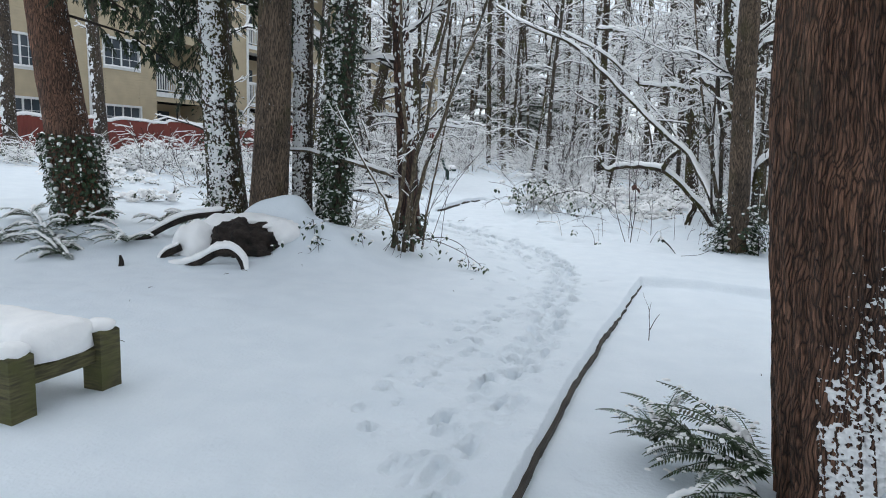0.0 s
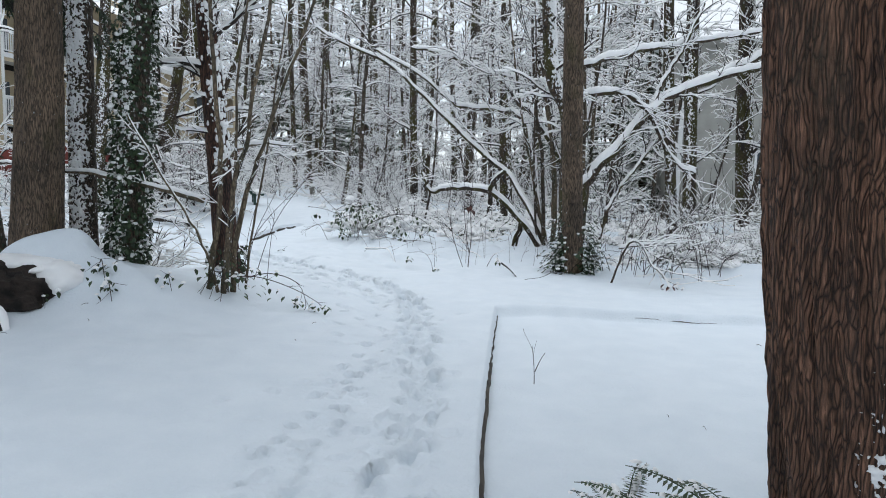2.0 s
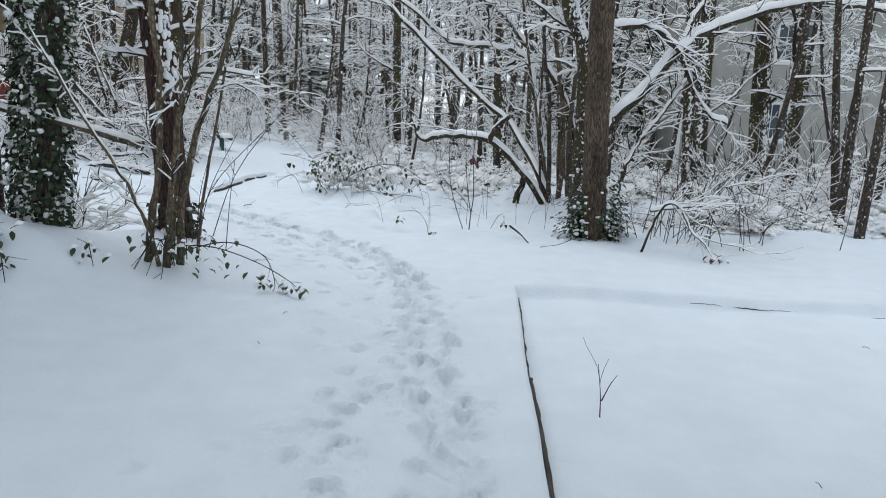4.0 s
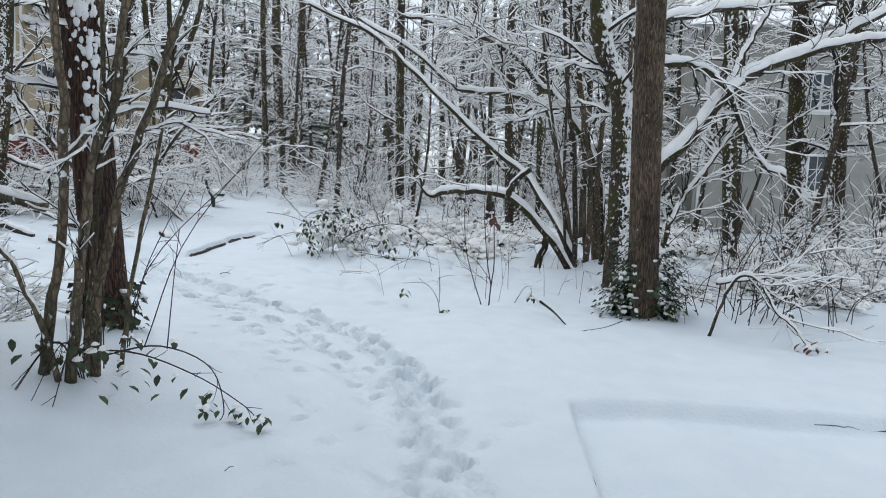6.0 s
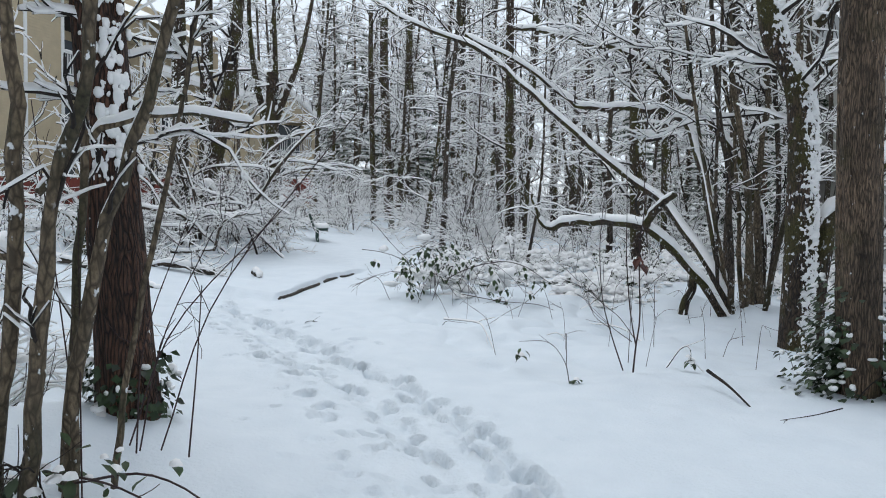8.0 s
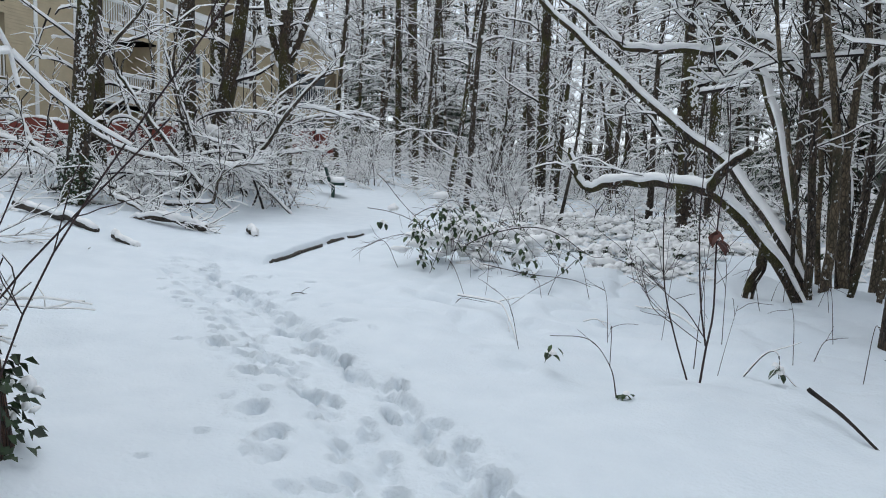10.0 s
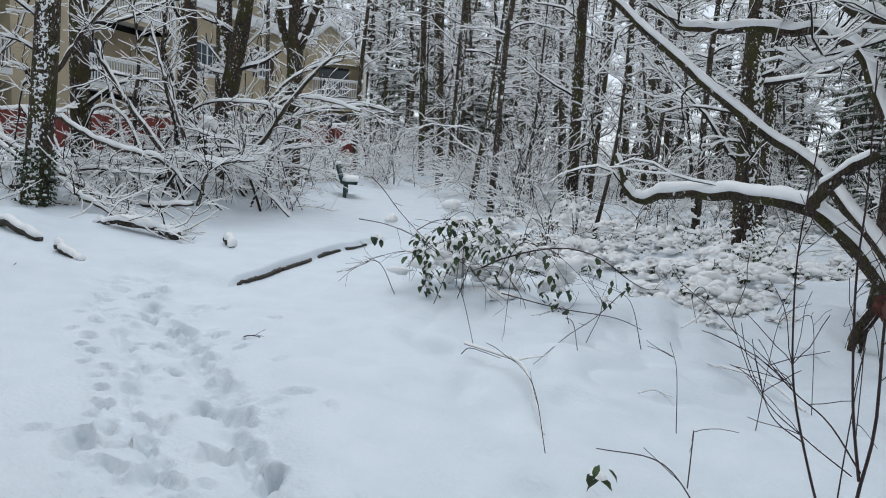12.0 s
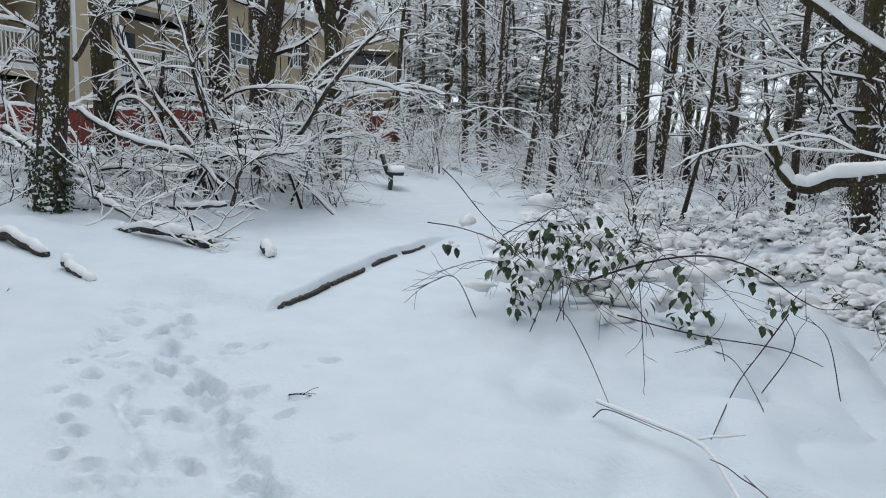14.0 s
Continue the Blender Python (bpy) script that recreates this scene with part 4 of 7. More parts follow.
for k, (bx, by, tx, tz, r) in enumerate(((5.46, 20, 5.06, 5.0, 0.135), (8.8, 24.3, 8.45, 6.3, 0.25), (9.1, 23, 8.75, 5.96, 0.19), (7.1, 24, 6.8, 5.98, 0.2), (1.72, 25, 1.5, 3.73, 0.2),
                                         (-1.85, 31, -2.03, 5.11, 0.175), (-1.49, 31, -1.3, 5.09, 0.145), (0.23, 38, 0.24, 6.49, 0.2), (-0.5, 40, -0.87, 6.95, 0.15), (-4.45, 38, -4.74, 6.67, 0.185),
                                         (-5.45, 34, -4.86, 4.86, 0.1), (-10.7, 45, -11.04, 8.36, 0.165), (-10.34, 47, -10.83, 8.77, 0.29), (-8.88, 44, -8.69, 7.57, 0.21), (-11.3, 23.5, -11.37, 3.87, 0.2),
                                         (-11.34, 27, -11.43, 4.61, 0.25), (-11.69, 29, -11.71, 5.03, 0.235), (-12.7, 20.5, -12.5, 4.0, 0.2), (-14.2, 23, -14.2, 5, 0.22), (3.4, 33, 3.2, 6.0, 0.17))):
    named_tree("mossy_alder", "mossy alder trunk with snow flecks and snowy branches", (bx, by, 0), (tx, by, tz), r, r * 0.9, MOSSBARK, 12, snow=190, snow_size=0.036, spread=0.35, seed=100 + k, limbs=10 if bx < -10 and by < 35 else 24, reach=2.6, h0=0.2, sides=12, snow_side=[250, 300, 200][k % 3], thick=0.022)
named_tree("ivy_alder", "stout alder trunk with ivy and clinging snow", (-9.05, 20.2, 0.36), (-8.72, 20.2, 3.08), 0.175, 0.16, MOSSBARK, 9, 0.06, 0.25, 36, 240, -60, 0.05, ivy_n=700, ivy_to=0.22, seed=131, limbs=16, reach=1.8, rows=40, spread=0.38)
named_tree("leaning_alder", "leaning mossy alder with a snowy flank", (-11.1, 27.5, 0.6), (-10.16, 27.5, 4.66), 0.27, 0.19, MOSSBARK, 8, snow=240, snow_side=180, snow_size=0.1, seed=132, limbs=20, reach=2.2, thick=0.05)
forked = named_tree("forked_alder", "mossy alder forking into snow-lined stems", (-8.93, 28, 0.4), (-8.95, 28, 4.09), 0.22, 0.2, MOSSBARK, 5, snow=160, snow_side=200, snow_size=0.08, seed=133, limbs=8, reach=1.6)
fb, fs = Build(), Build()
frng = random.Random(4)
for q in (((-0.02, 0, 3.3), (-0.45, 0, 4.3), (-0.8, 0.1, 6.0), (-0.9, 0.1, 8)), ((0, 0, 3.4), (0.35, 0, 4.2), (0.9, 0, 5.6), (1.2, 0.2, 7.5)), ((0, 0, 3.5), (0.02, 0.1, 5), (-0.1, 0.1, 8))):
    w = curve(q, 12)
    fb.tube(w, taper(12, 0.13, 0.05), 8)
    patches(fs, frng, w, taper(12, 0.13, 0.05), 60, 200, 0.07, 0.4)
part("fork", fb, MOSSBARK, forked)
part("fork_snow", fs, SNOW_BR, forked, kind="stuff")


# ---- the multi-stemmed vine maple with its arching, snow-laden limbs ----
def limb(root, points, r0, r1, thick, seed, bark=MOSSBARK, n=26, side=14, name="limb", reach=1.0):
    rng = random.Random(seed)
    pts = curve(points, n)
    j = min(0.026, 0.25 * r0)
    pts[1:-1] += np.array([[rng.gauss(0, j), rng.gauss(0, j), rng.gauss(0, j)] for _ in range(n - 2)])
    o = np.array(root.matrix_world.translation)
    rad = taper(n, r0, r1)
    thick = thick * 0.68 if thick > 0.06 else thick
    b, s = Build(), Build()
    b.tube(pts - o, [r * 1.12 for r in rad], 8, 0, 0.14, rng)
    fine = curve(pts - o, n * 3)
    s.snow(fine, taper(n * 3, r0, r1), thick, rng)
    me = part(name, b, bark, root)
    part("snow_ridge", s, SNOW_BR, me, "thick ridge of snow lying on the limb")
    if side:
        c = Build()
        for _ in range(side):
            k = rng.randint(n // 4, n - 2)
            d = unit(pts[k + 1] - pts[k]) + np.array((rng.gauss(0, 0.7), rng.gauss(0, 0.5), rng.gauss(0.15, 0.5)))
            ln = reach * rng.uniform(0.4, 1.2)
            br = grow(rng, pts[k] - o, d, ln, 6, 0.28)
            c.twig(br, taper(7, r1 * 0.3 + 0.006, 0.004), min(0.016, thick * 0.3))
            for _ in range(5):
                q = rng.randint(1, 5)
                tw = grow(rng, br[q], unit(br[q + 1] - br[q]) + np.array((rng.gauss(0, 0.6), rng.gauss(0, 0.6), rng.gauss(0, 0.4))), ln * rng.uniform(0.2, 0.5), 3, 0.2)
                c.sprig(tw, taper(4, 0.006, 0.003), min(0.011, thick * 0.25))
        part("spray", c, (TWIG, SNOW_BR), me, "thin snowy side twigs", kind="stuff")


maple = thing("vine_maple", "many-stemmed mossy maple with arching limbs under thick snow", "tree", (2.2, 18.7, gz(2.2, 18.7)))
limb(maple, [(2.33, 18.6, -0.1), (2.04, 19.0, 0.71), (1.47, 20.0, 1.61), (0.80, 20.6, 2.18), (-0.12, 21.2, 3.03), (-0.91, 21.6, 3.80), (-1.87, 22.0, 4.60), (-3.15, 22.3, 5.16), (-4.2, 22.5, 5.78)], 0.062, 0.025, 0.10, 1)
limb(maple, [(2.3, 18.9, 0.0), (2.1, 19.2, 1.2), (1.98, 20.2, 2.6), (1.65, 20.9, 3.2), (1.02, 21.5, 3.36), (0.27, 22.0, 3.46), (-0.16, 22.2, 3.69), (-0.92, 22.4, 4.30), (-2.21, 22.6, 5.02)], 0.06, 0.025, 0.12, 2)
limb(maple, [(2.75, 19.0, 0.0), (2.7, 19.5, 1.74), (2.10, 20.0, 2.98), (1.68, 20.5, 3.43), (1.01, 21.0, 4.17), (0.28, 21.5, 4.53), (-0.5, 22.0, 4.86), (-1.18, 22, 4.96)], 0.07, 0.025, 0.12, 3)
limb(maple, [(2.26, 18.5, -0.1), (1.68, 18.2, 0.66), (1.01, 18.0, 1.27), (0.54, 18.4, 1.31), (-0.01, 18.8, 1.28), (-0.30, 19.0, 1.20), (-0.45, 19.0, 1.38), (-0.55, 19.05, 1.7)], 0.06, 0.02, 0.11, 4, side=2)
limb(maple, [(1.01, 18.0, 1.27), (1.07, 17.8, 1.48), (1.29, 17.6, 1.70)], 0.05, 0.035, 0.07, 5, n=10, side=0)
limb(maple, [(1.50, 18.4, -0.1), (1.66, 18.45, 0.35), (1.75, 18.5, 0.7)], 0.06, 0.05, 0.02, 6, n=8, side=0)
srng = random.Random(40)
for k, (bx, by, tx, ty, r) in enumerate(((2.25, 18.5, 1.75, 19.0, 0.055), (2.45, 18.7, 2.05, 18.9, 0.06), (2.75, 18.9, 2.5, 19.3, 0.065), (2.9, 19.3, 2.75, 19.4, 0.05), (2.55, 19.2, 2.35, 19.8, 0.04), (3.05, 18.8, 3.0, 18.9, 0.055),
                                        (2.6, 18.5, 3.3, 18.3, 0.04), (2.35, 18.9, 1.2, 18.3, 0.035), (3.2, 19.4, 3.3, 19.7, 0.06), (2.1, 18.6, 1.6, 18.2, 0.03), (2.95, 18.5, 2.7, 18.0, 0.035), (2.8, 19.6, 2.2, 20.2, 0.05))):
    h = srng.uniform(5.5, 7.5)
    limb(maple, [(bx, by, -0.1), (bx + (tx - bx) * 0.25 + srng.gauss(0, 0.06), by + (ty - by) * 0.3, h * 0.28), (bx + (tx - bx) * 0.7 + srng.gauss(0, 0.08), by + (ty - by) * 0.7, h * 0.6), (tx, ty, h)], r * 0.78, r * 0.42, 0.03, 50 + k, HAZELBARK if k % 3 else GREYBARK, 16, 9, "stem")
mc = Build()
mr = random.Random(47)
for q in (((0.0, 0.0, 3.0), (-0.6, 0.4, 6.8)), ((0.4, 0.2, 2.6), (0.6, 0.2, 6.8)), ((-0.2, 0.6, 3.0), (-1.6, 2.0, 6.4)), ((-1.2, 2.0, 3.4), (-3.2, 3.2, 6.6))):
    crown(mc, mr, q[0], q[1], 0.0, 15, 2.1, 0.018, 0.03, 6, 4, elev=(-15, 55))
part("crown", mc, (TWIG, SNOW_BR), maple, "fine snowy twigs", kind="stuff")
o = thing("snow_limbed_tree", "long mossy limbs lined with thick snow beside the fir", "tree", (2.95, 16.95, gz(2.95, 16.95)))
limb(o, [(2.72, 16.85, -0.1), (2.74, 16.82, 1.2), (3.02, 16.8, 1.8), (3.46, 16.9, 2.24), (4.02, 17.2, 2.92), (4.84, 17.8, 3.42), (6.01, 18.6, 3.98), (7.08, 19.2, 4.49), (8.2, 19.8, 5.18)], 0.10, 0.04, 0.15, 11)
limb(o, [(4.84, 17.8, 3.42), (6.0, 18.2, 3.85), (6.96, 18.6, 4.08), (8.19, 19.0, 4.12), (9.2, 19.4, 4.0)], 0.055, 0.025, 0.14, 12)
limb(o, [(2.6, 16.7, 3.1), (2.94, 16.6, 3.17), (3.44, 16.8, 3.20), (3.95, 17.0, 2.89), (4.33, 17.2, 2.33), (4.67, 17.3, 1.92), (5.03, 17.3, 1.76)], 0.045, 0.015, 0.12, 13)
limb(o, [(4.02, 17.2, 2.92), (4.35, 17.5, 3.57), (4.77, 17.8, 4.26), (5.2, 18.0, 5.2)], 0.045, 0.02, 0.08, 14)
limb(o, [(2.5, 16.7, 3.5), (2.85, 16.6, 3.74), (4.12, 17.5, 4.18), (5.94, 18.6, 4.68), (7.5, 19.4, 5.1)], 0.05, 0.02, 0.12, 15)
limb(o, [(3.1, 16.9, 0.3), (3.4, 17.1, 1.2), (3.9, 17.3, 1.9), (4.4, 17.5, 2.6)], 0.04, 0.02, 0.07, 16)
for k, (bx, by, tx, tz) in enumerate(((7.03, 17.0, 6.98, 4.3), (6.79, 16.0, 6.9, 4.0), (7.57, 18.0, 7.0, 4.0), (8.0, 16.6, 8.2, 4.2))):
    named_tree("slender_stem", "slender grey stem with snowy twigs", (bx, by, 0), (tx, by, tz), 0.08, 0.055, GREYBARK, 7, snow=50, snow_size=0.03, seed=160 + k, limbs=12, reach=1.3, sides=8, h0=0.3)


# ---- woodland behind, copied from a few grown trees ----
WOODS = [wood_tree(201, 13, 0.12, MOSSBARK, 5, 2.8, 0.033, fine=5), wood_tree(202, 14, 0.09, GREYBARK, 5, 2.5, 0.031, fine=5), wood_tree(203, 12, 0.07, GREYBARK, 5, 2.4, 0.029, lean=0.1, fine=5),
         wood_tree(204, 14, 0.14, MOSSBARK, 5, 3.2, 0.034, fine=5), wood_tree(205, 9, 0.05, GREYBARK, 6, 2.0, 0.027, lean=0.15, fine=5), wood_tree(206, 13, 0.085, MOSSBARK, 5, 2.8, 0.033, fine=5), wood_tree(207, 15, 0.12, MOSSBARK, 5, 3.6, 0.055, fine=2), wood_tree(208, 14, 0.10, GREYBARK, 5, 3.4, 0.055, lean=0.08, fine=2)]
SHRUBS = [thicket(301, 0.62, 16, 0.8, 0.010, 5, blobs=52, heaps=2), thicket(302, 0.5, 16, 0.9, 0.010, 5, blobs=52, heaps=2), thicket(303, 1.3, 18, 0.7, 0.012, 0, blobs=26), thicket(304, 0.42, 14, 0.7, 0.010, 5, blobs=52, heaps=2), thicket(305, 1.8, 18, 0.8, 0.014, 0, blobs=26), thicket(307, 0.45, 14, 0.75, 0.010, 5, label="low evergreen bush buried under heaped snow", blobs=48, heaps=7)]
FIRS = [conifer(401, 11, 2.4), conifer(402, 8, 2.0)]
wrng = random.Random(71)


def clear_of(x, y):
    """Keeps the woods off the path, the houses and the open snow."""
    return abs(x - float(path_centre(y))) > (2.4 if 18 < y < 34 else 1.8 if y > 18 else 4) and x > -17.0 + 0.06 * y and not (x > 8 and 26.5 < y < 46)


spots = [(-5.2, 38.0), (6.0, 29.5), (-3.6, 34.6), (3.0, 36.4), (-1.0, 25.5), (4.6, 24.0), (-12.5, 33), (9.4, 60), (1.2, 28.5), (-4.0, 30.2), (6.5, 25.2), (3.2, 23.0), (-2.6, 36.5), (0.2, 33.0), (7.9, 22.2), (9.8, 24.6), (10.6, 21.8), (11.8, 25.6), (12.4, 23.2), (8.2, 26.6)]
tries = 0
while len(spots) < 94 and tries < 5000:
    tries += 1
    y = wrng.uniform(30, 74)
    x = wrng.uniform(-6 - 0.22 * y, 6 + 0.42 * y)
    if clear_of(x, y) and all((x - a) ** 2 + (y - b) ** 2 > (1.5 + 0.008 * y) ** 2 for a, b in spots):
        spots.append((x, y))
for k in range(40):
    y = wrng.uniform(58, 92)
    spots.append((-0.27 * y - 3 + wrng.uniform(-13, 13), y))
for k, (x, y) in enumerate(spots):
    src = WOODS[wrng.choice((6, 7)) if y > 52 else wrng.choice((1, 2, 4, 4, 2)) if y < 38 else wrng.randrange(6)]
    m = pose(x, y, gz(x, y), 0, 0, wrng.uniform(0, 360)) @ Matrix.Diagonal((*[wrng.uniform(0.8, 1.2) * (1.6 if y > 58 else 1)] * 3, 1))
    copy_thing(src, m)
for src, x, y in zip(WOODS, (-9, 12, -12, 13, 10, -13, -4, 6), (48, 52, 52, 56, 22, 36, 80, 82)):
    src.matrix_basis = pose(x, y, gz(x, y))
brush = thicket(306, 2.4, 30, 1.6, 0.026, name="far_brush", label="tall bare brush white with snow")
brush.matrix_basis = pose(-14, 50, gz(-14, 50))
for n in range(70):
    y = wrng.uniform(34, 74)
    x = -0.12 * y + wrng.uniform(-0.28 * y, 0.42 * y)
    if clear_of(x, y):
        copy_thing(brush, pose(x, y, gz(x, y), 0, 0, wrng.uniform(0, 360)) @ Matrix.Diagonal((*[wrng.uniform(0.8, 1.3)] * 3, 1)))
k = 0
for n in range(3000):
    y = wrng.uniform(18.5, 52)
    x = wrng.uniform(-5 - 0.25 * y, 8 + 0.25 * y)
    if not clear_of(x, y) or (x < -3.2 and y < 25) or (x > 8 and y > 26) or (-3.6 < x < 3.2 and y < 21.5) or (-10.5 < x < -6 and 24 < y < 33):
        continue
    if k >= 84:
        break
    src = SHRUBS[wrng.choice((0, 1, 2, 2, 3, 4, 4, 4) if y > 24 else (0, 1, 3, 3))]
    m = pose(x, y, gz(x, y), 0, 0, wrng.uniform(0, 360)) @ Matrix.Diagonal((*[wrng.uniform(0.75, 1.25)] * 3, 1))
    if k < len(SHRUBS):
        SHRUBS[k].matrix_basis = m
    else:
        copy_thing(src, m)
    k += 1
for k in range(44):
    x, y = wrng.uniform(-3.2, 7.0), wrng.uniform(20.6, 31)
    if y < 21.8 and x < 3:
        continue
    s = wrng.uniform(0.65, 1.05)
    copy_thing(SHRUBS[wrng.choice((0, 1, 1, 3, 3))], pose(x, y, gz(x, y), 0, 0, wrng.uniform(0, 360)) @ Matrix.Diagonal((s, s, s, 1)))
# Last five stand out of view, added to close the place and shade it.
for k, (x, y, s) in enumerate(((6.5, 33, 1.0), (8.5, 36, 1.2), (5.0, 39, 0.9), (3.6, 46, 1.1), (7, 58, 1.4), (3, 64, 1.4), (10.5, 50, 1.3), (14, 60, 1.4), (-13, 62, 1.3), (20, 58, 1.4), (-18, 64, 1.6), (-11, 72, 2.0), (-16, 76, 2.1), (-21, 80, 2.1), (-24, 74, 2.0), (-7, 78, 2.1), (-14, 84, 2.3), (-5, -1.5, 1.2), (5.5, 0.5, 1.2), (0, -4, 1.2), (13, 4, 1.2), (14, 10, 1.1))):
    m = pose(x, y, gz(x, y), 0, 0, k * 77) @ Matrix.Diagonal((s, s, s, 1))
    if k < 2:
        FIRS[k].matrix_basis = m
    else:
        copy_thing(FIRS[k % 2], m)

mrng = random.Random(88)
for k in range(52):
    x, y = (mrng.uniform(-2.4, 6.5), mrng.uniform(20.0, 27.0)) if k < 34 else (mrng.uniform(3.6, 10.5), mrng.uniform(15.6, 20))
    if k < 34 and y < 21 and not -0.6 < x < 4:
        continue
    s = mrng.uniform(0.7, 1.15)
    copy_thing(SHRUBS[5], pose(x, y, gz(x, y) - 0.05, 0, 0, k * 97) @ Matrix.Diagonal((s, s, s, 1)))

for k in range(12):
    x, y = (mrng.uniform(-0.4, 2.0), mrng.uniform(18.2, 20.2)) if k < 7 else (mrng.uniform(2.9, 5.0), mrng.uniform(15.2, 16.6))
    s = mrng.uniform(0.28, 0.5)
    copy_thing(SHRUBS[5], pose(x, y, gz(x, y) - 0.03, 0, 0, k * 71) @ Matrix.Diagonal((s, s, s * 0.9, 1)))


# ---- timber edging of the paved square ----
def board_run(name, label, spans, mat=EDGEWOOD):
    root = thing(name, label, "edging", (spans[0][0][0], spans[0][0][1], 0))
    o = root.matrix_world.translation
    for (x0, y0), (x1, y1), w, z0, sink in spans:
        rng = random.Random(int(abs(x0 * 71 + y0 * 13)))
        b = Build()
        n = 30
        d = unit(np.array((x1 - x0, y1 - y0, 0.0)))
        s = np.array((-d[1], d[0], 0))
        rings = []
        for i in range(n):
            t = i / (n - 1)
            c = np.array((x0 + (x1 - x0) * t - o.x, y0 + (y1 - y0) * t - o.y, 0.0))
            j = rng.gauss(0, 0.003)
            px, py = x0 + (x1 - x0) * t + s[0] * 0.07, y0 + (y1 - y0) * t + s[1] * 0.07
            z1 = sum(gz(px + d[0] * q, py + d[1] * q) for q in (-0.06, 0, 0.06)) / 3 - sink
            rings.append([(c + s * (w / 2 + j)).tolist()[:2] + [z0], (c + s * (w / 2 + j)).tolist()[:2] + [z1 + j], (c - s * (w / 2 - j)).tolist()[:2] + [z1 - 0.006 + j], (c - s * (w / 2 - j)).tolist()[:2] + [z0]])
        b.rings(rings)
        part("board", b, mat, root, smooth=False)
    return root


board_run("timber_edging", "dark wet timber edging along the paved square", [((0.818, 4.6), (0.830, 7.6), 0.024, -0.25, 0.060), ((0.831, 7.61), (0.921, 9.6), 0.022, -0.25, 0.066), ((0.917, 9.61), (1.037, 11.7), 0.009, -0.25, 0.084)])
board_run("timber_edging", "dark timber edging partly bared of snow", [((2.66, 11.71), (3.78, 11.67), 0.03, -0.25, 0.06), ((3.79, 11.67), (5.7, 11.67), 0.05, -0.25, 0.07)])
board_run("path_edging", "low rotted timber edging beside the path", [((-4.25, 18.22), (-4.22, 19.10), 0.03, -0.15, 0.066), ((-4.22, 19.14), (-4.23, 19.90), 0.03, -0.15, 0.074), ((-4.23, 20.1), (-4.24, 20.8), 0.03, -0.15, 0.074), ((-4.24, 21.0), (-4.25, 21.8), 0.03, -0.15, 0.074)])


# ---- low timber bench heaped with snow ----
def timber_bench():
    z = gz(-2.2, 5.7)
    root = thing("timber_bench", "low weathered timber bench with square posts heaped with snow", "bench", (-1.9, 5.65, z))
    for x in (-1.53, 0.0):
        for y in (-0.31, 0.28):
            b = Build()
            b.box((x - 0.075, y - 0.075, -0.1), (x + 0.075, y + 0.075, 0.375), 0, 0.012)
            part("post", b, TIMBER, root, smooth=False)
            s = Build()
            s.lump((x, y, 0.39), 0.09, 0.09, 0.05, x + y, 0, 18, 9, 0.15)
            part("post_snow", s, SNOW_BR, root, "cap of snow on the post")
        b = Build()
        b.box((x - 0.03, -0.236, 0.17), (x + 0.035, 0.204, 0.265), 0, 0.008)
        part("end_rail", b, TIMBER, root, smooth=False)
    for k in range(4):
        b = Build()
        b.box((-1.52, -0.22 + k * 0.106, 0.268), (0.02, -0.12 + k * 0.106, 0.305), 0, 0.006)
        part("seat_board", b, TIMBER, root, smooth=False)
    s = Build()
    rings = []
    for i in range(40):
        t = i / 39
        x = -1.58 + 1.66 * t
        e = min(1.0, (min(t, 1 - t) * 22 + 0.12)) ** 0.5
        ring = []
        for j in range(20):
            a = math.pi * j / 19
            n = 1 + 0.10 * noise.noise((x * 4, j * 0.4, 2.0)) + 0.05 * noise.noise((x * 13, j * 1.1, 5.0))
            ring.append((x, -0.012 + 0.245 * e * n * math.copysign(abs(math.cos(a)) ** 0.45, math.cos(a)), 0.285 + 0.19 * e * n * max(0, math.sin(a)) ** 0.5))
        rings.append(ring)
    s.rings(rings)
    part("seat_snow", s, SNOW_BR, root, "thick rounded slab of snow on the seat")


timber_bench()


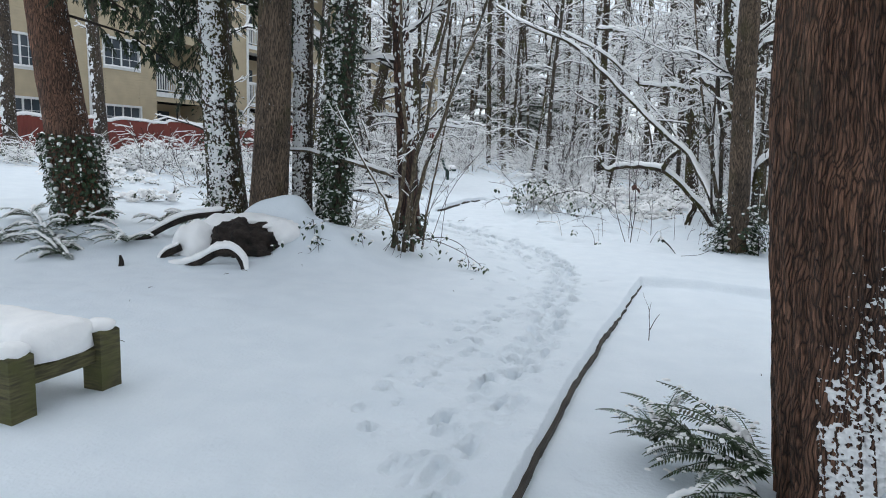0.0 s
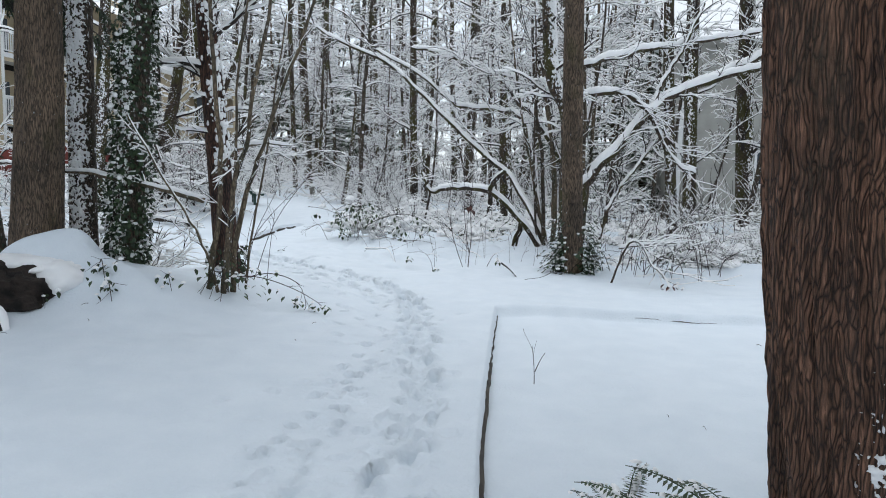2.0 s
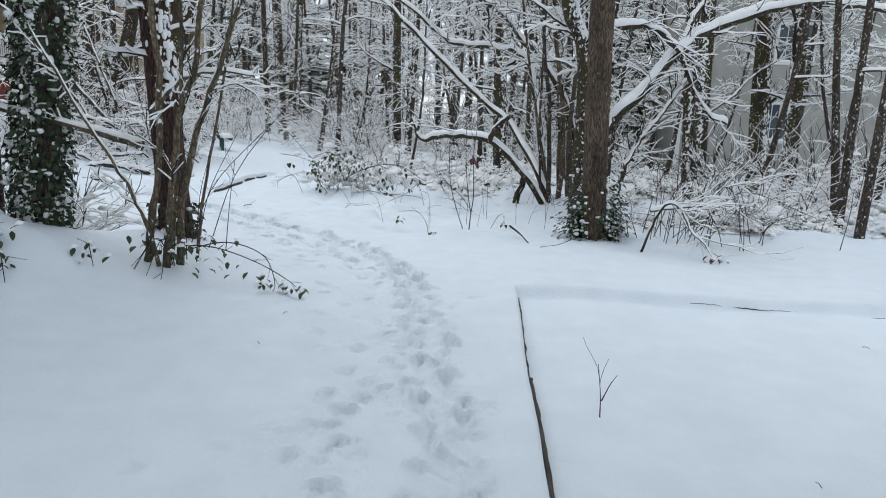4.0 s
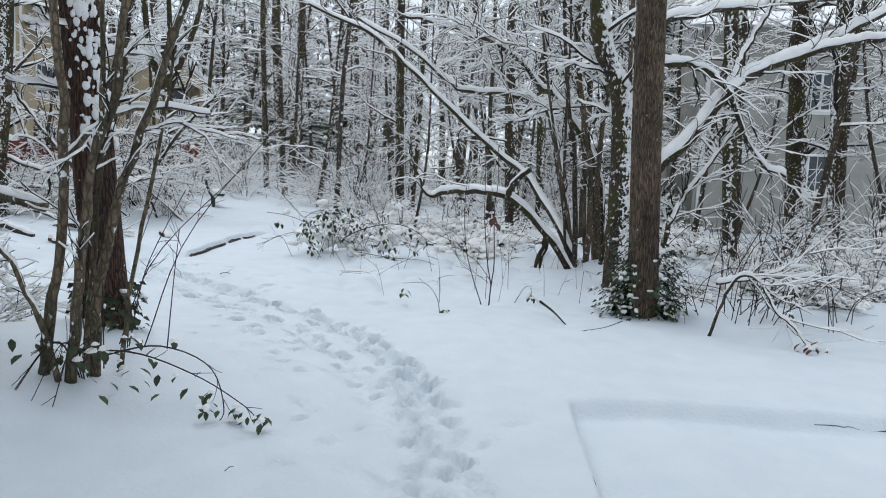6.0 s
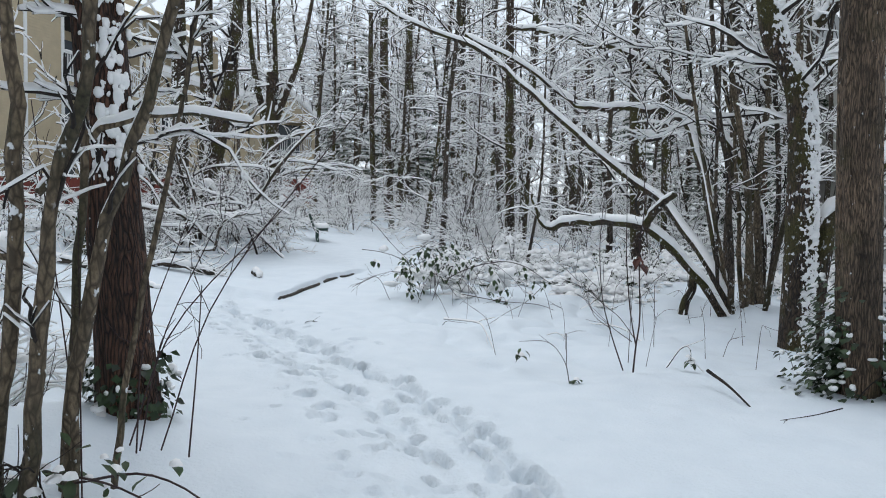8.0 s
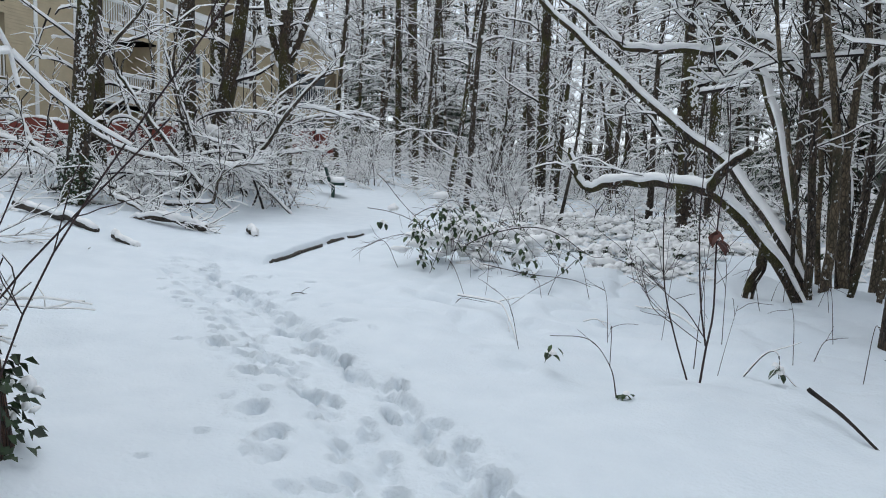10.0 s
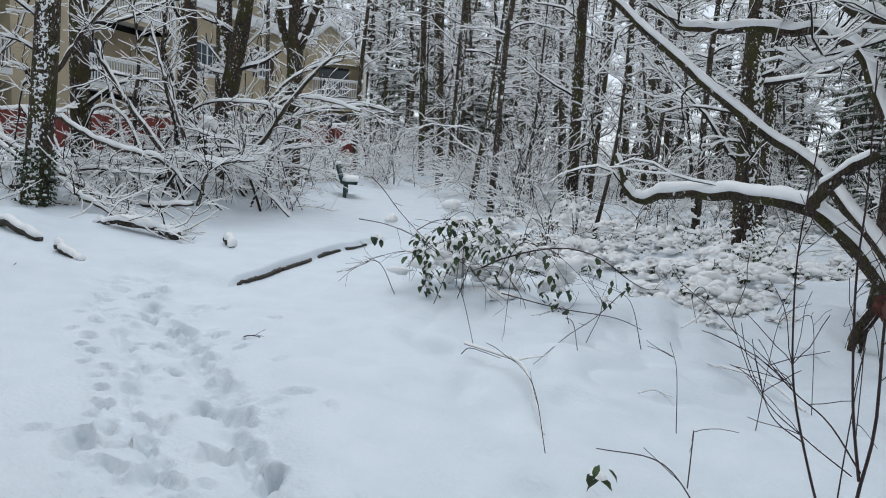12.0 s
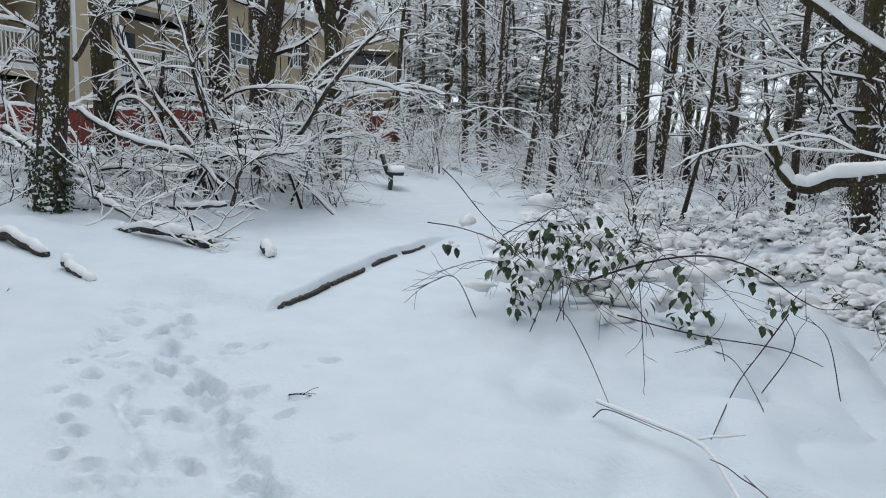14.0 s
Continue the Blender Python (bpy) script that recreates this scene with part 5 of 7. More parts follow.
# ---- ferns ----
def fern(x, y, z, size, fronds, seed, facing=None, snow=0.7, lift=0.5):
    rng = random.Random(seed)
    root = thing("sword_fern", "sword fern with bent green fronds weighed down by snow", "fern", (x, y, z), group="ferns")
    for k in range(fronds):
        a = (rng.uniform(0, 6.28) if facing is None else radians(facing) + rng.gauss(0, 0.75))
        ln = size * rng.uniform(0.65, 1.15)
        st = grow(rng, (0, 0, 0.0), (math.cos(a), math.sin(a), lift * rng.uniform(0.5, 1.8)), ln, 16, 0.03, -0.085)
        b = Build()
        b.tube(st, taper(17, 0.005, 0.002), 4, 0)
        fine = curve(st, 34)
        for i in range(3, 34):
            t = i / 33
            w = ln * 0.17 * (math.sin(math.pi * min(1, 0.12 + t * 0.9)) ** 0.7) * (1.05 - 0.45 * t)
            d = unit(fine[min(33, i + 1)] - fine[i - 1])
            s = unit(np.cross(d, UP))
            for sd in (-1, 1):
                b.leaflet(fine[i], s * sd + d * 0.35 - UP * rng.uniform(0.1, 0.5), UP, w * rng.uniform(0.85, 1.1), ln * 0.024, 0)
        sn = Build()
        if rng.random() < snow:
            a0, a1 = rng.randint(3, 12), rng.randint(22, 33)
            seg = fine[a0:a1] + UP * 0.004
            sn.snow(seg, [(ln * 0.030 * math.sin(math.pi * (0.1 + 0.85 * i / (len(seg) - 1))) + 0.003) * rng.uniform(0.45, 1.5) for i in range(len(seg))], 0.02, rng)
        for _ in range(9):
            i = rng.randint(5, 32)
            q = fine[i] + np.array((rng.gauss(0, ln * 0.05), rng.gauss(0, ln * 0.05), 0.0))
            sn.dab(q, ln * rng.uniform(0.015, 0.04), ln * rng.uniform(0.015, 0.04), ln * 0.014, rng, 0)
        f = part("frond", b, FERN, root)
        part("frond_snow", sn, SNOW_BR, f, "snow lying along the frond", kind="stuff")


fern(1.93, 6.30, gz(1.98, 6.42) + 0.09, 0.62, 14, 1, 175, lift=1.0, snow=0.4)
fern(1.68, 6.48, gz(1.72, 6.52) + 0.07, 0.5, 13, 2, 170, lift=1.0, snow=0.4)
fern(1.42, 6.58, gz(1.50, 6.6) + 0.06, 0.42, 9, 3, None, lift=1.4, snow=0.5)
fern(1.93, 6.14, gz(1.93, 6.14) + 0.06, 0.5, 8, 4, 205, lift=0.5, snow=0.5)
for k, (x, y) in enumerate(((-6.9, 9.6), (-7.6, 9.5), (-6.4, 9.3), (-6.1, 11.0), (-6.0, 11.6), (-5.4, 12.2), (-7.9, 10.2), (-5.5, 9.7), (-7.2, 9.2), (-8.0, 9.3), (-6.0, 9.1), (-6.6, 10.0), (-7.4, 8.9))):
    fern(x, y, gz(x, y) + 0.03, 0.6, 9, 20 + k, None, lift=0.7)

# ---- upturned roots on the mound ----
roots = thing("root_plate", "dark upturned tree roots half buried in snow", "tree roots", (-4.1, 10.2, gz(-4.1, 10.2)))
ro = np.array(roots.matrix_world.translation)


def root_arm(points, r0, r1, seed, snow=0.07):
    rng = random.Random(seed)
    pts = curve(points, 18) - ro
    b, s = Build(), Build()
    b.tube(pts, taper(18, r0, r1), 9, 0, 0.14, rng)
    arm = part("root", b, ROOTWOOD, roots)
    if snow:
        s.snow(curve(pts, 40), taper(40, r0, r1), snow, rng)
        part("root_snow", s, SNOW_BR, arm, "snow lying on the root")


# solid near-black lump in place of the shaded hollow under the roots
rb = Build()
rb.lump((0.10, -0.05, 0.06), 0.47, 0.34, 0.30, 3.3, 0, 40, 20, 0.4, 2.4)
part("root_mass", rb, ROOTWOOD, roots, "solid dark lump standing in for the shaded hollow of the root plate")
for c, r, seed in (((-0.50, -0.20, 0.02), (0.30, 0.30, 0.30), 7.0), ((-0.30, 0.14, 0.24), (0.34, 0.30, 0.17), 8.0), ((0.14, 0.24, 0.33), (0.44, 0.28, 0.11), 9.0), ((0.55, 0.30, 0.14), (0.34, 0.34, 0.26), 14.0)):
    rs = Build()
    rs.lump(c, *r, seed, 0, 34, 17, 0.22)
    part("snow_mound", rs, SNOW_BR, roots, "rounded snow over the roots")
z0 = float(ro[2])
root_arm([(-4.5, 10.45, z0 + 0.42), (-5.0, 10.2, z0 + 0.32), (-5.45, 9.95, z0 + 0.05), (-5.75, 9.8, z0 - 0.06), (-6.3, 9.75, z0 - 0.08)], 0.05, 0.04, 1, 0.05)
root_arm([(-5.0, 9.52, z0 - 0.30), (-4.5, 9.50, z0 - 0.22), (-4.15, 9.52, z0 - 0.10), (-3.92, 9.56, z0 + 0.03), (-3.72, 9.58, z0 + 0.06), (-3.55, 9.56, z0 - 0.05), (-3.46, 9.5, z0 - 0.28)], 0.045, 0.05, 2, 0.075)
root_arm([(-4.62, 9.72, z0 + 0.02), (-4.78, 9.60, z0 - 0.08), (-4.84, 9.5, z0 - 0.26)], 0.06, 0.05, 3, 0.03)
sb = Build()
sb.tube([(0, 0, -0.05), (0.005, 0, 0.06), (-0.01, 0, 0.13)], [0.035, 0.03, 0.012], 7, 0, 0.2, random.Random(2))
part("splinter", sb, ROOTWOOD, thing("broken_stub", "short broken stub poking out of the snow", "stub", (-4.95, 9.05, gz(-4.95, 9.05))))


# ---- shrubs that stand at their own places ----
def cane(root, points, r0, r1, seed, snow=0.012, mat=REDTWIG, n=18, twigs=0, tl=0.3, name="cane"):
    rng = random.Random(seed)
    o = np.array(root.matrix_world.translation)
    pts = curve(points, n) - o
    snow = 0.0 if snow < 0.009 else snow * 0.6
    b, tw = Build(), Build()
    b.twig(pts, taper(n, r0, r1), snow)
    for _ in range(twigs):
        k = rng.randint(n // 3, n - 2)
        d = unit(pts[k + 1] - pts[k]) + np.array((rng.gauss(0, 0.6), rng.gauss(0, 0.6), rng.gauss(0.1, 0.4)))
        tw.twig(grow(rng, pts[k], d, tl * rng.uniform(0.5, 1.3), 5, 0.12), taper(6, max(0.002, r1 * 0.8), 0.0015), snow * 0.8)
    ob = part(name, b, (mat, SNOW_BR), root)
    if tw.v:
        part("spray", tw, (mat, SNOW_BR), ob, kind="stuff")
    return ob


def leaf_cluster(root, centre, size, count, seed, leaf=(0.07, 0.12), mat=LEAF, droop=0.8, snow=0.6, name="foliage"):
    rng = random.Random(seed)
    o = np.array(root.matrix_world.translation)
    b = Build()
    for _ in range(count):
        p = np.array(centre) - o + np.array((rng.gauss(0, size[0]), rng.gauss(0, size[1]), rng.gauss(0, size[2])))
        a, s = rng.uniform(0, 6.28), rng.uniform(*leaf)
        b.leaf(p, (math.cos(a), math.sin(a), -droop * rng.uniform(0.4, 1.6)), (math.cos(a), math.sin(a), 0.8), s, s * 0.5, 0)
        if rng.random() < snow:
            b.dab(p + UP * 0.012, s * 0.36, s * 0.36, s * 0.24, rng, 1)
    return part(name, b, (mat, SNOW_BR), root, "glossy dark leaves, some capped with snow", kind="stuff")


# stems and leafy skirt round the dark cedar
hz = gz(-2.7, 12.0)
hazel = thing("hazel_shrub", "grey hazel stems with dark suckers and snow in the forks", "shrub", (-2.7, 12.0, hz))
hr = random.Random(66)
for k, (pts, r) in enumerate((([(-2.08, 11.40, 0.1), (-2.06, 11.40, 0.52), (-1.97, 11.40, 1.1), (-1.84, 11.40, 1.5), (-1.66, 11.40, 2.0), (-1.50, 11.42, 2.5), (-1.25, 11.5, 3.2), (-1.0, 11.6, 4.2)], 0.030),
                              ([(-2.12, 11.20, 0.1), (-2.08, 11.20, 0.6), (-2.03, 11.20, 1.0), (-1.98, 11.20, 1.5), (-1.84, 11.20, 1.8), (-1.79, 11.20, 2.3), (-1.6, 11.2, 3.2), (-1.5, 11.3, 4.3)], 0.030),
                              ([(-2.30, 11.20, 0.1), (-2.22, 11.20, 0.6), (-2.16, 11.20, 1.0), (-2.14, 11.20, 1.7), (-2.20, 11.20, 2.4), (-2.25, 11.2, 3.4), (-2.3, 11.3, 4.4)], 0.032),
                              ([(-2.20, 11.50, 0.1), (-2.14, 11.50, 0.8), (-2.08, 11.5, 1.6), (-2.05, 11.5, 2.6), (-1.9, 11.6, 4.0)], 0.020),
                              ([(-2.16, 11.15, 0.15), (-2.25, 11.1, 0.55), (-2.45, 11.05, 1.0), (-2.75, 11.0, 1.5), (-3.1, 11.0, 2.1)], 0.018),
                              ([(-1.98, 11.55, 0.15), (-1.92, 11.6, 0.8), (-1.80, 11.7, 1.6), (-1.72, 11.8, 2.4), (-1.6, 11.9, 3.4)], 0.014))):
    limb(hazel, pts, r, r * 0.5, 0.022, 70 + k, HAZELBARK, 22, 5, "stem", 0.55)
for k in range(8):
    a = hr.uniform(0, 6.28)
    bx, by = -2.0 + hr.gauss(0, 0.18), 11.85 + hr.gauss(0, 0.2)
    h = hr.uniform(0.6, 1.7)
    dx = hr.gauss(0.15, 0.32)
    cane(hazel, [(bx, by, hz - 0.1), (bx + dx * 0.4, by, hz + h * 0.45), (bx + dx * 1.3, by + hr.gauss(0, 0.1), hz + h)], 0.005, 0.0025, 300 + k, 0.0, REDTWIG, 10, 4, 0.25, "sucker")
limb(hazel, [(-2.5, 11.6, hz + 0.9), (-3.1, 11.5, hz + 1.05), (-3.9, 11.4, hz + 1.2), (-4.4, 11.3, hz + 1.15)], 0.03, 0.012, 0.03, 91, HAZELBARK, 16, 6, "side_limb", 0.6)
limb(hazel, [(-2.4, 11.6, hz + 1.2), (-2.15, 11.7, hz + 1.5), (-1.9, 11.9, hz + 1.6), (-1.65, 12.2, hz + 1.6)], 0.018, 0.007, 0.03, 92, HAZELBARK, 16, 3, "side_limb", 0.5)
lz = gz(-1.9, 11.2)
salal = thing("leafy_undershrub", "low leafy shrub with arching bramble canes over the snow", "shrub", (-1.95, 11.25, lz))
for k in range(4):
    a = hr.uniform(3.2, 6.6)
    cane(salal, [(-2.1, 11.35, lz - 0.05), (-2.1 + 0.3 * math.cos(a), 11.35 + 0.2 * math.sin(a), lz + 0.32), (-2.1 + 0.75 * math.cos(a), 11.35 + 0.5 * math.sin(a), lz + 0.03)], 0.006, 0.003, 330 + k, 0.0, TWIG, 14, 5, 0.2)
leaf_cluster(salal, (-2.0, 11.2, lz + 0.2), (0.26, 0.14, 0.10), 60, 5, (0.05, 0.10), snow=0.35)
cane(salal, [(-2.0, 11.3, lz + 0.2), (-1.6, 11.25, lz + 0.30), (-1.25, 11.15, lz + 0.22), (-1.12, 11.05, lz + 0.0), (-1.16, 11.0, lz - 0.10)], 0.006, 0.003, 350, 0.008, REDTWIG, 20, 3, 0.15)
cane(salal, [(-2.1, 11.3, lz + 0.24), (-1.7, 11.2, lz + 0.26), (-1.3, 11.1, lz + 0.17), (-1.0, 11.0, lz + 0.05), (-0.88, 10.95, lz - 0.03)], 0.006, 0.003, 351, 0.006, REDTWIG, 20, 4, 0.15)
for k, (x, y) in enumerate(((-1.18, 10.95), (-1.02, 11.0), (-0.86, 10.93), (-1.3, 11.2))):
    leaf_cluster(salal, (x, y, gz(x, y) + 0.06), (0.03, 0.03, 0.03), 6, 40 + k, (0.05, 0.08), snow=0.5)

for k, (x, y, sc) in enumerate(((-3.75, 12.3, 0.7), (-4.6, 13.2, 0.9), (-5.2, 12.9, 0.8))):
    copy_thing(SHRUBS[2], pose(x, y, gz(x, y) - 0.03, 0, 0, k * 67) @ Matrix.Diagonal((sc, sc, sc, 1)))
for k, (x, y, n) in enumerate(((-3.10, 10.45, 16), (-2.92, 10.25, 14), (-3.55, 10.15, 8), (-2.55, 10.75, 8))):
    sprig = thing("leafy_sprig", "small leafy sprig hanging out of the snow bank", "sprig", (x, y, gz(x, y)), group="leafy sprigs")
    cane(sprig, [(x - 0.1, y + 0.12, gz(x, y) + 0.05), (x, y, gz(x, y) + 0.12), (x + 0.1, y - 0.12, gz(x + 0.1, y - 0.12) + 0.02)], 0.006, 0.003, 370 + k, 0.0, TWIG, 10, 3, 0.16)
    leaf_cluster(sprig, (x + 0.03, y - 0.05, gz(x, y) + 0.06), (0.09, 0.07, 0.045), n, 380 + k, (0.05, 0.09), IVY, 1.0, 0.5)

# dead twigs and a young sapling by the path
sapling = thing("red_sapling", "young sapling of straight dark red stems holding one dead leaf", "sapling", (0.62, 15.15, gz(0.62, 15.15)))
sz = gz(0.62, 15.15)
for k, (pts, r, r1, tw) in enumerate((([(0.62, 15.15, -0.12), (0.635, 15.14, 0.24), (0.66, 15.15, 0.5), (0.64, 15.16, 0.9), (0.63, 15.15, 1.18), (0.66, 15.16, 1.5), (0.64, 15.2, 1.9)], 0.011, 0.004, 9),
                                      ([(0.632, 15.15, 0.26), (0.57, 15.16, 0.59), (0.52, 15.17, 1.08), (0.51, 15.16, 1.44), (0.49, 15.2, 1.95)], 0.008, 0.003, 9),
                                      ([(0.53, 15.12, -0.08), (0.43, 15.1, 0.29), (0.33, 15.08, 0.62), (0.29, 15.08, 0.93), (0.28, 15.1, 1.23), (0.31, 15.12, 1.7)], 0.008, 0.003, 11),
                                      ([(0.58, 15.2, -0.02), (0.585, 15.2, 0.46), (0.60, 15.2, 0.98)], 0.005, 0.002, 4),
                                      ([(0.63, 15.14, 0.30), (0.48, 15.1, 0.50), (0.34, 15.08, 0.61), (0.19, 15.05, 0.74), (0.0, 15.0, 0.83)], 0.005, 0.0015, 7),
                                      ([(0.60, 15.14, 0.28), (0.40, 15.12, 0.42), (0.20, 15.1, 0.60), (0.04, 15.1, 0.95)], 0.004, 0.0015, 5),
                                      ([(0.40, 15.1, 0.40), (0.25, 15.06, 0.52), (0.16, 15.04, 0.75)], 0.004, 0.0015, 3),
                                      ([(0.74, 15.2, -0.05), (0.77, 15.2, 0.25), (0.82, 15.2, 0.55)], 0.003, 0.0015, 2))):
    cane(sapling, [(x, y, z + (sz + 0.1 if z < 0 else 0)) for x, y, z in pts], r * 0.8, r1 * 0.8, 400 + k, 0.0, REDTWIG, 18, tw, 0.3, "stem")
leaf_cluster(sapling, (0.62, 15.13, 1.02), (0.025, 0.02, 0.03), 9, 6, (0.09, 0.14), DEADLEAF, 1.0, 0.0, "dead_leaf")

# leafy bramble bush where the path bends
bz = gz(-1.9, 18.9)
bush = thing("bramble_bush", "bramble bush with hanging green leaves and arching snowy canes", "bush", (-1.9, 18.9, bz))
br = random.Random(9)
for k in range(20):
    a, ln = br.uniform(0, 6.28), br.uniform(0.4, 1.2)
    bx, by = -1.85 + br.gauss(0, 0.38), 19.0 + br.gauss(0, 0.3)
    h = br.uniform(0.25, 0.8)
    cane(bush, [(bx, by, bz - 0.05), (bx + ln * 0.35 * math.cos(a), by + ln * 0.3 * math.sin(a), bz + h), (bx + ln * 0.8 * math.cos(a), by + ln * 0.6 * math.sin(a), bz + h * 0.75), (bx + ln * 1.15 * math.cos(a), by + ln * 0.8 * math.sin(a), bz + h * 0.2)], 0.004, 0.002, 500 + k, 0.0, REDTWIG, 16, 7, 0.3)
for k, (pts, r, tw) in enumerate((([(-1.75, 18.75, 0.40), (-1.53, 18.6, 0.53), (-1.2, 18.6, 0.65), (-0.87, 18.6, 0.70), (-0.57, 18.6, 0.63), (-0.32, 18.6, 0.47), (-0.15, 18.6, 0.39), (-0.02, 18.6, 0.40)], 0.009, 3),
                                  ([(-0.35, 18.5, 0.35), (-0.55, 18.1, 0.18), (-0.75, 17.5, 0.12), (-0.92, 16.8, 0.06)], 0.006, 1),
                                  ([(-1.93, 18.5, 0.23), (-1.78, 18.1, 0.22), (-1.58, 17.5, 0.16), (-1.42, 17.05, 0.06)], 0.005, 0),
                                  ([(-0.91, 18.4, 0.06), (-0.75, 17.9, 0.16), (-0.66, 17.3, 0.12), (-0.62, 17.0, 0.04)], 0.004, 0),
                                  ([(-1.5, 18.6, 0.19), (-0.92, 18.5, 0.13), (-0.38, 18.4, 0.12), (-0.04, 18.2, 0.04)], 0.006, 2),
                                  ([(-2.95, 18.6, 1.25), (-2.82, 18.6, 1.14), (-2.64, 18.6, 0.94), (-2.46, 18.6, 0.77), (-2.13, 18.7, 0.45)], 0.005, 3),
                                  ([(-3.06, 18.6, 0.80), (-2.76, 18.6, 0.77), (-2.46, 18.6, 0.68), (-2.2, 18.7, 0.5)], 0.005, 3),
                                  ([(-1.4, 18.6, 0.31), (-1.25, 18.45, 0.16), (-1.20, 18.3, 0.03)], 0.005, 2),
                                  ([(-2.42, 18.6, 0.74), (-2.2, 18.6, 0.86), (-1.9, 18.65, 0.86), (-1.7, 18.7, 0.7)], 0.005, 3))):
    cane(bush, pts, r, 0.0025, 600 + k, 0.004 if k else 0.007, REDTWIG, 22, tw, 0.18)
for k, (x, z, sx, szz, n) in enumerate(((-2.38, 0.66, 0.06, 0.05, 12), (-2.36, 0.5, 0.05, 0.06, 14), (-2.30, 0.34, 0.05, 0.06, 14), (-2.26, 0.16, 0.06, 0.05, 12), (-2.0, 0.80, 0.12, 0.05, 26), (-1.95, 0.66, 0.14, 0.06, 22), (-1.66, 0.80, 0.06, 0.05, 10), (-1.6, 0.6, 0.10, 0.08, 14), (-1.8, 0.45, 0.2, 0.08, 18), (-1.08, 0.58, 0.03, 0.03, 4), (-0.70, 0.56, 0.02, 0.03, 3), (-0.61, 0.52, 0.02, 0.03, 3), (-0.45, 0.41, 0.02, 0.02, 3), (-0.31, 0.35, 0.02, 0.03, 4),
                                        (-1.06, 0.40, 0.05, 0.03, 6), (-0.94, 0.27, 0.04, 0.03, 5), (-0.9, 0.10, 0.06, 0.03, 6), (-1.1, 0.22, 0.12, 0.04, 9), (-0.5, 0.2, 0.02, 0.03, 3), (-2.9, 0.6, 0.04, 0.02, 5))):
    leaf_cluster(bush, (x, 18.62, z + 0.02), (sx, 0.08, szz), n, 60 + k, (0.07, 0.12), droop=1.3, snow=0.4)
bs = Build()
for _ in range(44):
    x = br.gauss(0.15, 0.45)
    bs.lump((x, br.gauss(0.3, 0.25), abs(br.gauss(0.2, 0.2)) * (1.2 if x < 0.2 else 0.7)), br.uniform(0.06, 0.17), br.uniform(0.06, 0.16), br.uniform(0.04, 0.08), br.uniform(0, 50), 0, 10, 6, 0.5)
part("caught_snow", bs, SNOW_BR, bush, "clods of snow caught in the bush", kind="stuff")


def lone_stick(points, r, seed, snow=0.02, label="fallen twig half sunk in the snow", mat=TWIG, twigs=3, leaves=()):
    x, y = points[0][0], points[0][1]
    root = thing("fallen_twig", label, "twig", (x, y, gz(x, y)), group="fallen twigs")
    pts = [(px, py, gz(px, py) + h) for px, py, h in points]
    cane(root, pts, r, r * 0.45, seed, snow, mat, 18, twigs, 0.2, "stick")
    for k, (px, py, h) in enumerate(leaves):
        leaf_cluster(root, (px, py, gz(px, py) + h), (0.02, 0.02, 0.025), 6, seed + k, (0.06, 0.1), snow=0.4)


lone_stick([(1.18, 14.75, 0.13), (1.30, 14.5, 0.08), (1.42, 14.25, -0.02)], 0.018, 1, 0.0, mat=ROOTWOOD, twigs=0)
lone_stick([(-1.49, 17.05, 0.10), (-1.2, 16.75, 0.10), (-0.98, 16.55, 0.10), (-0.88, 16.33, 0.09), (-0.79, 16.05, 0.06), (-0.71, 15.75, 0.0)], 0.008, 2, 0.020, twigs=2)
lone_stick([(-1.50, 17.0, 0.02), (-1.44, 17.0, 0.07), (-1.3, 16.9, 0.08), (-1.15, 16.75, 0.06)], 0.004, 22, 0.004, twigs=0)
lone_stick([(0.05, 14.67, 0.0), (0.0, 14.8, 0.18), (-0.15, 15.0, 0.32), (-0.42, 15.1, 0.26)], 0.005, 3, 0.004, "arching bramble cane with a few dark leaves", REDTWIG, 1, ((-0.38, 15.1, 0.16), (0.1, 14.6, 0.05)))
lone_stick([(0.22, 18.65, 0.0), (0.40, 19.0, 0.10), (0.47, 19.1, 0.26), (0.40, 19.15, 0.34), (0.33, 19.15, 0.22), (0.38, 19.0, 0.02)], 0.009, 4, 0.02, "looped snowy branch in the snow", TWIG, 2)
lone_stick([(0.9, 17.0, 0.0), (0.7, 17.3, 0.08), (0.4, 17.5, 0.03)], 0.008, 5)
lone_stick([(1.9, 13.9, 0.12), (1.75, 14.0, 0.03), (1.5, 13.9, 0.0)], 0.005, 6, 0.003)
lone_stick([(-0.2, 16.6, 0.02), (-0.08, 16.65, 0.08), (0.03, 16.6, 0.02)], 0.004, 7, 0.012, twigs=1)
lone_stick([(-3.16, 16.64, 0.01), (-3.09, 16.61, 0.03), (-3.02, 16.65, 0.01)], 0.005, 8, 0.0)
lone_stick([(0.95, 15.4, 0.0), (1.05, 15.3, 0.2), (1.12, 15.25, 0.22), (1.14, 15.24, 0.05)], 0.006, 9, 0.01, leaves=((1.13, 15.24, 0.1),))
lone_stick([(-0.6, 17.6, 0.0), (-0.5, 17.4, 0.35), (-0.62, 17.2, 0.55)], 0.004, 10, 0.002, "thin bare cane standing in the snow", REDTWIG)
lone_stick([(-1.35, 18.2, 0.5), (-1.3, 17.8, 0.3), (-1.25, 17.4, 0.05)], 0.004, 11, 0.002, "thin bare cane standing in the snow", REDTWIG)
lone_stick([(1.26, 9.10, -0.02), (1.255, 9.12, 0.13), (1.235, 9.15, 0.30)], 0.005, 12, 0.0, "small bare twig standing in the snow", REDTWIG, 2)
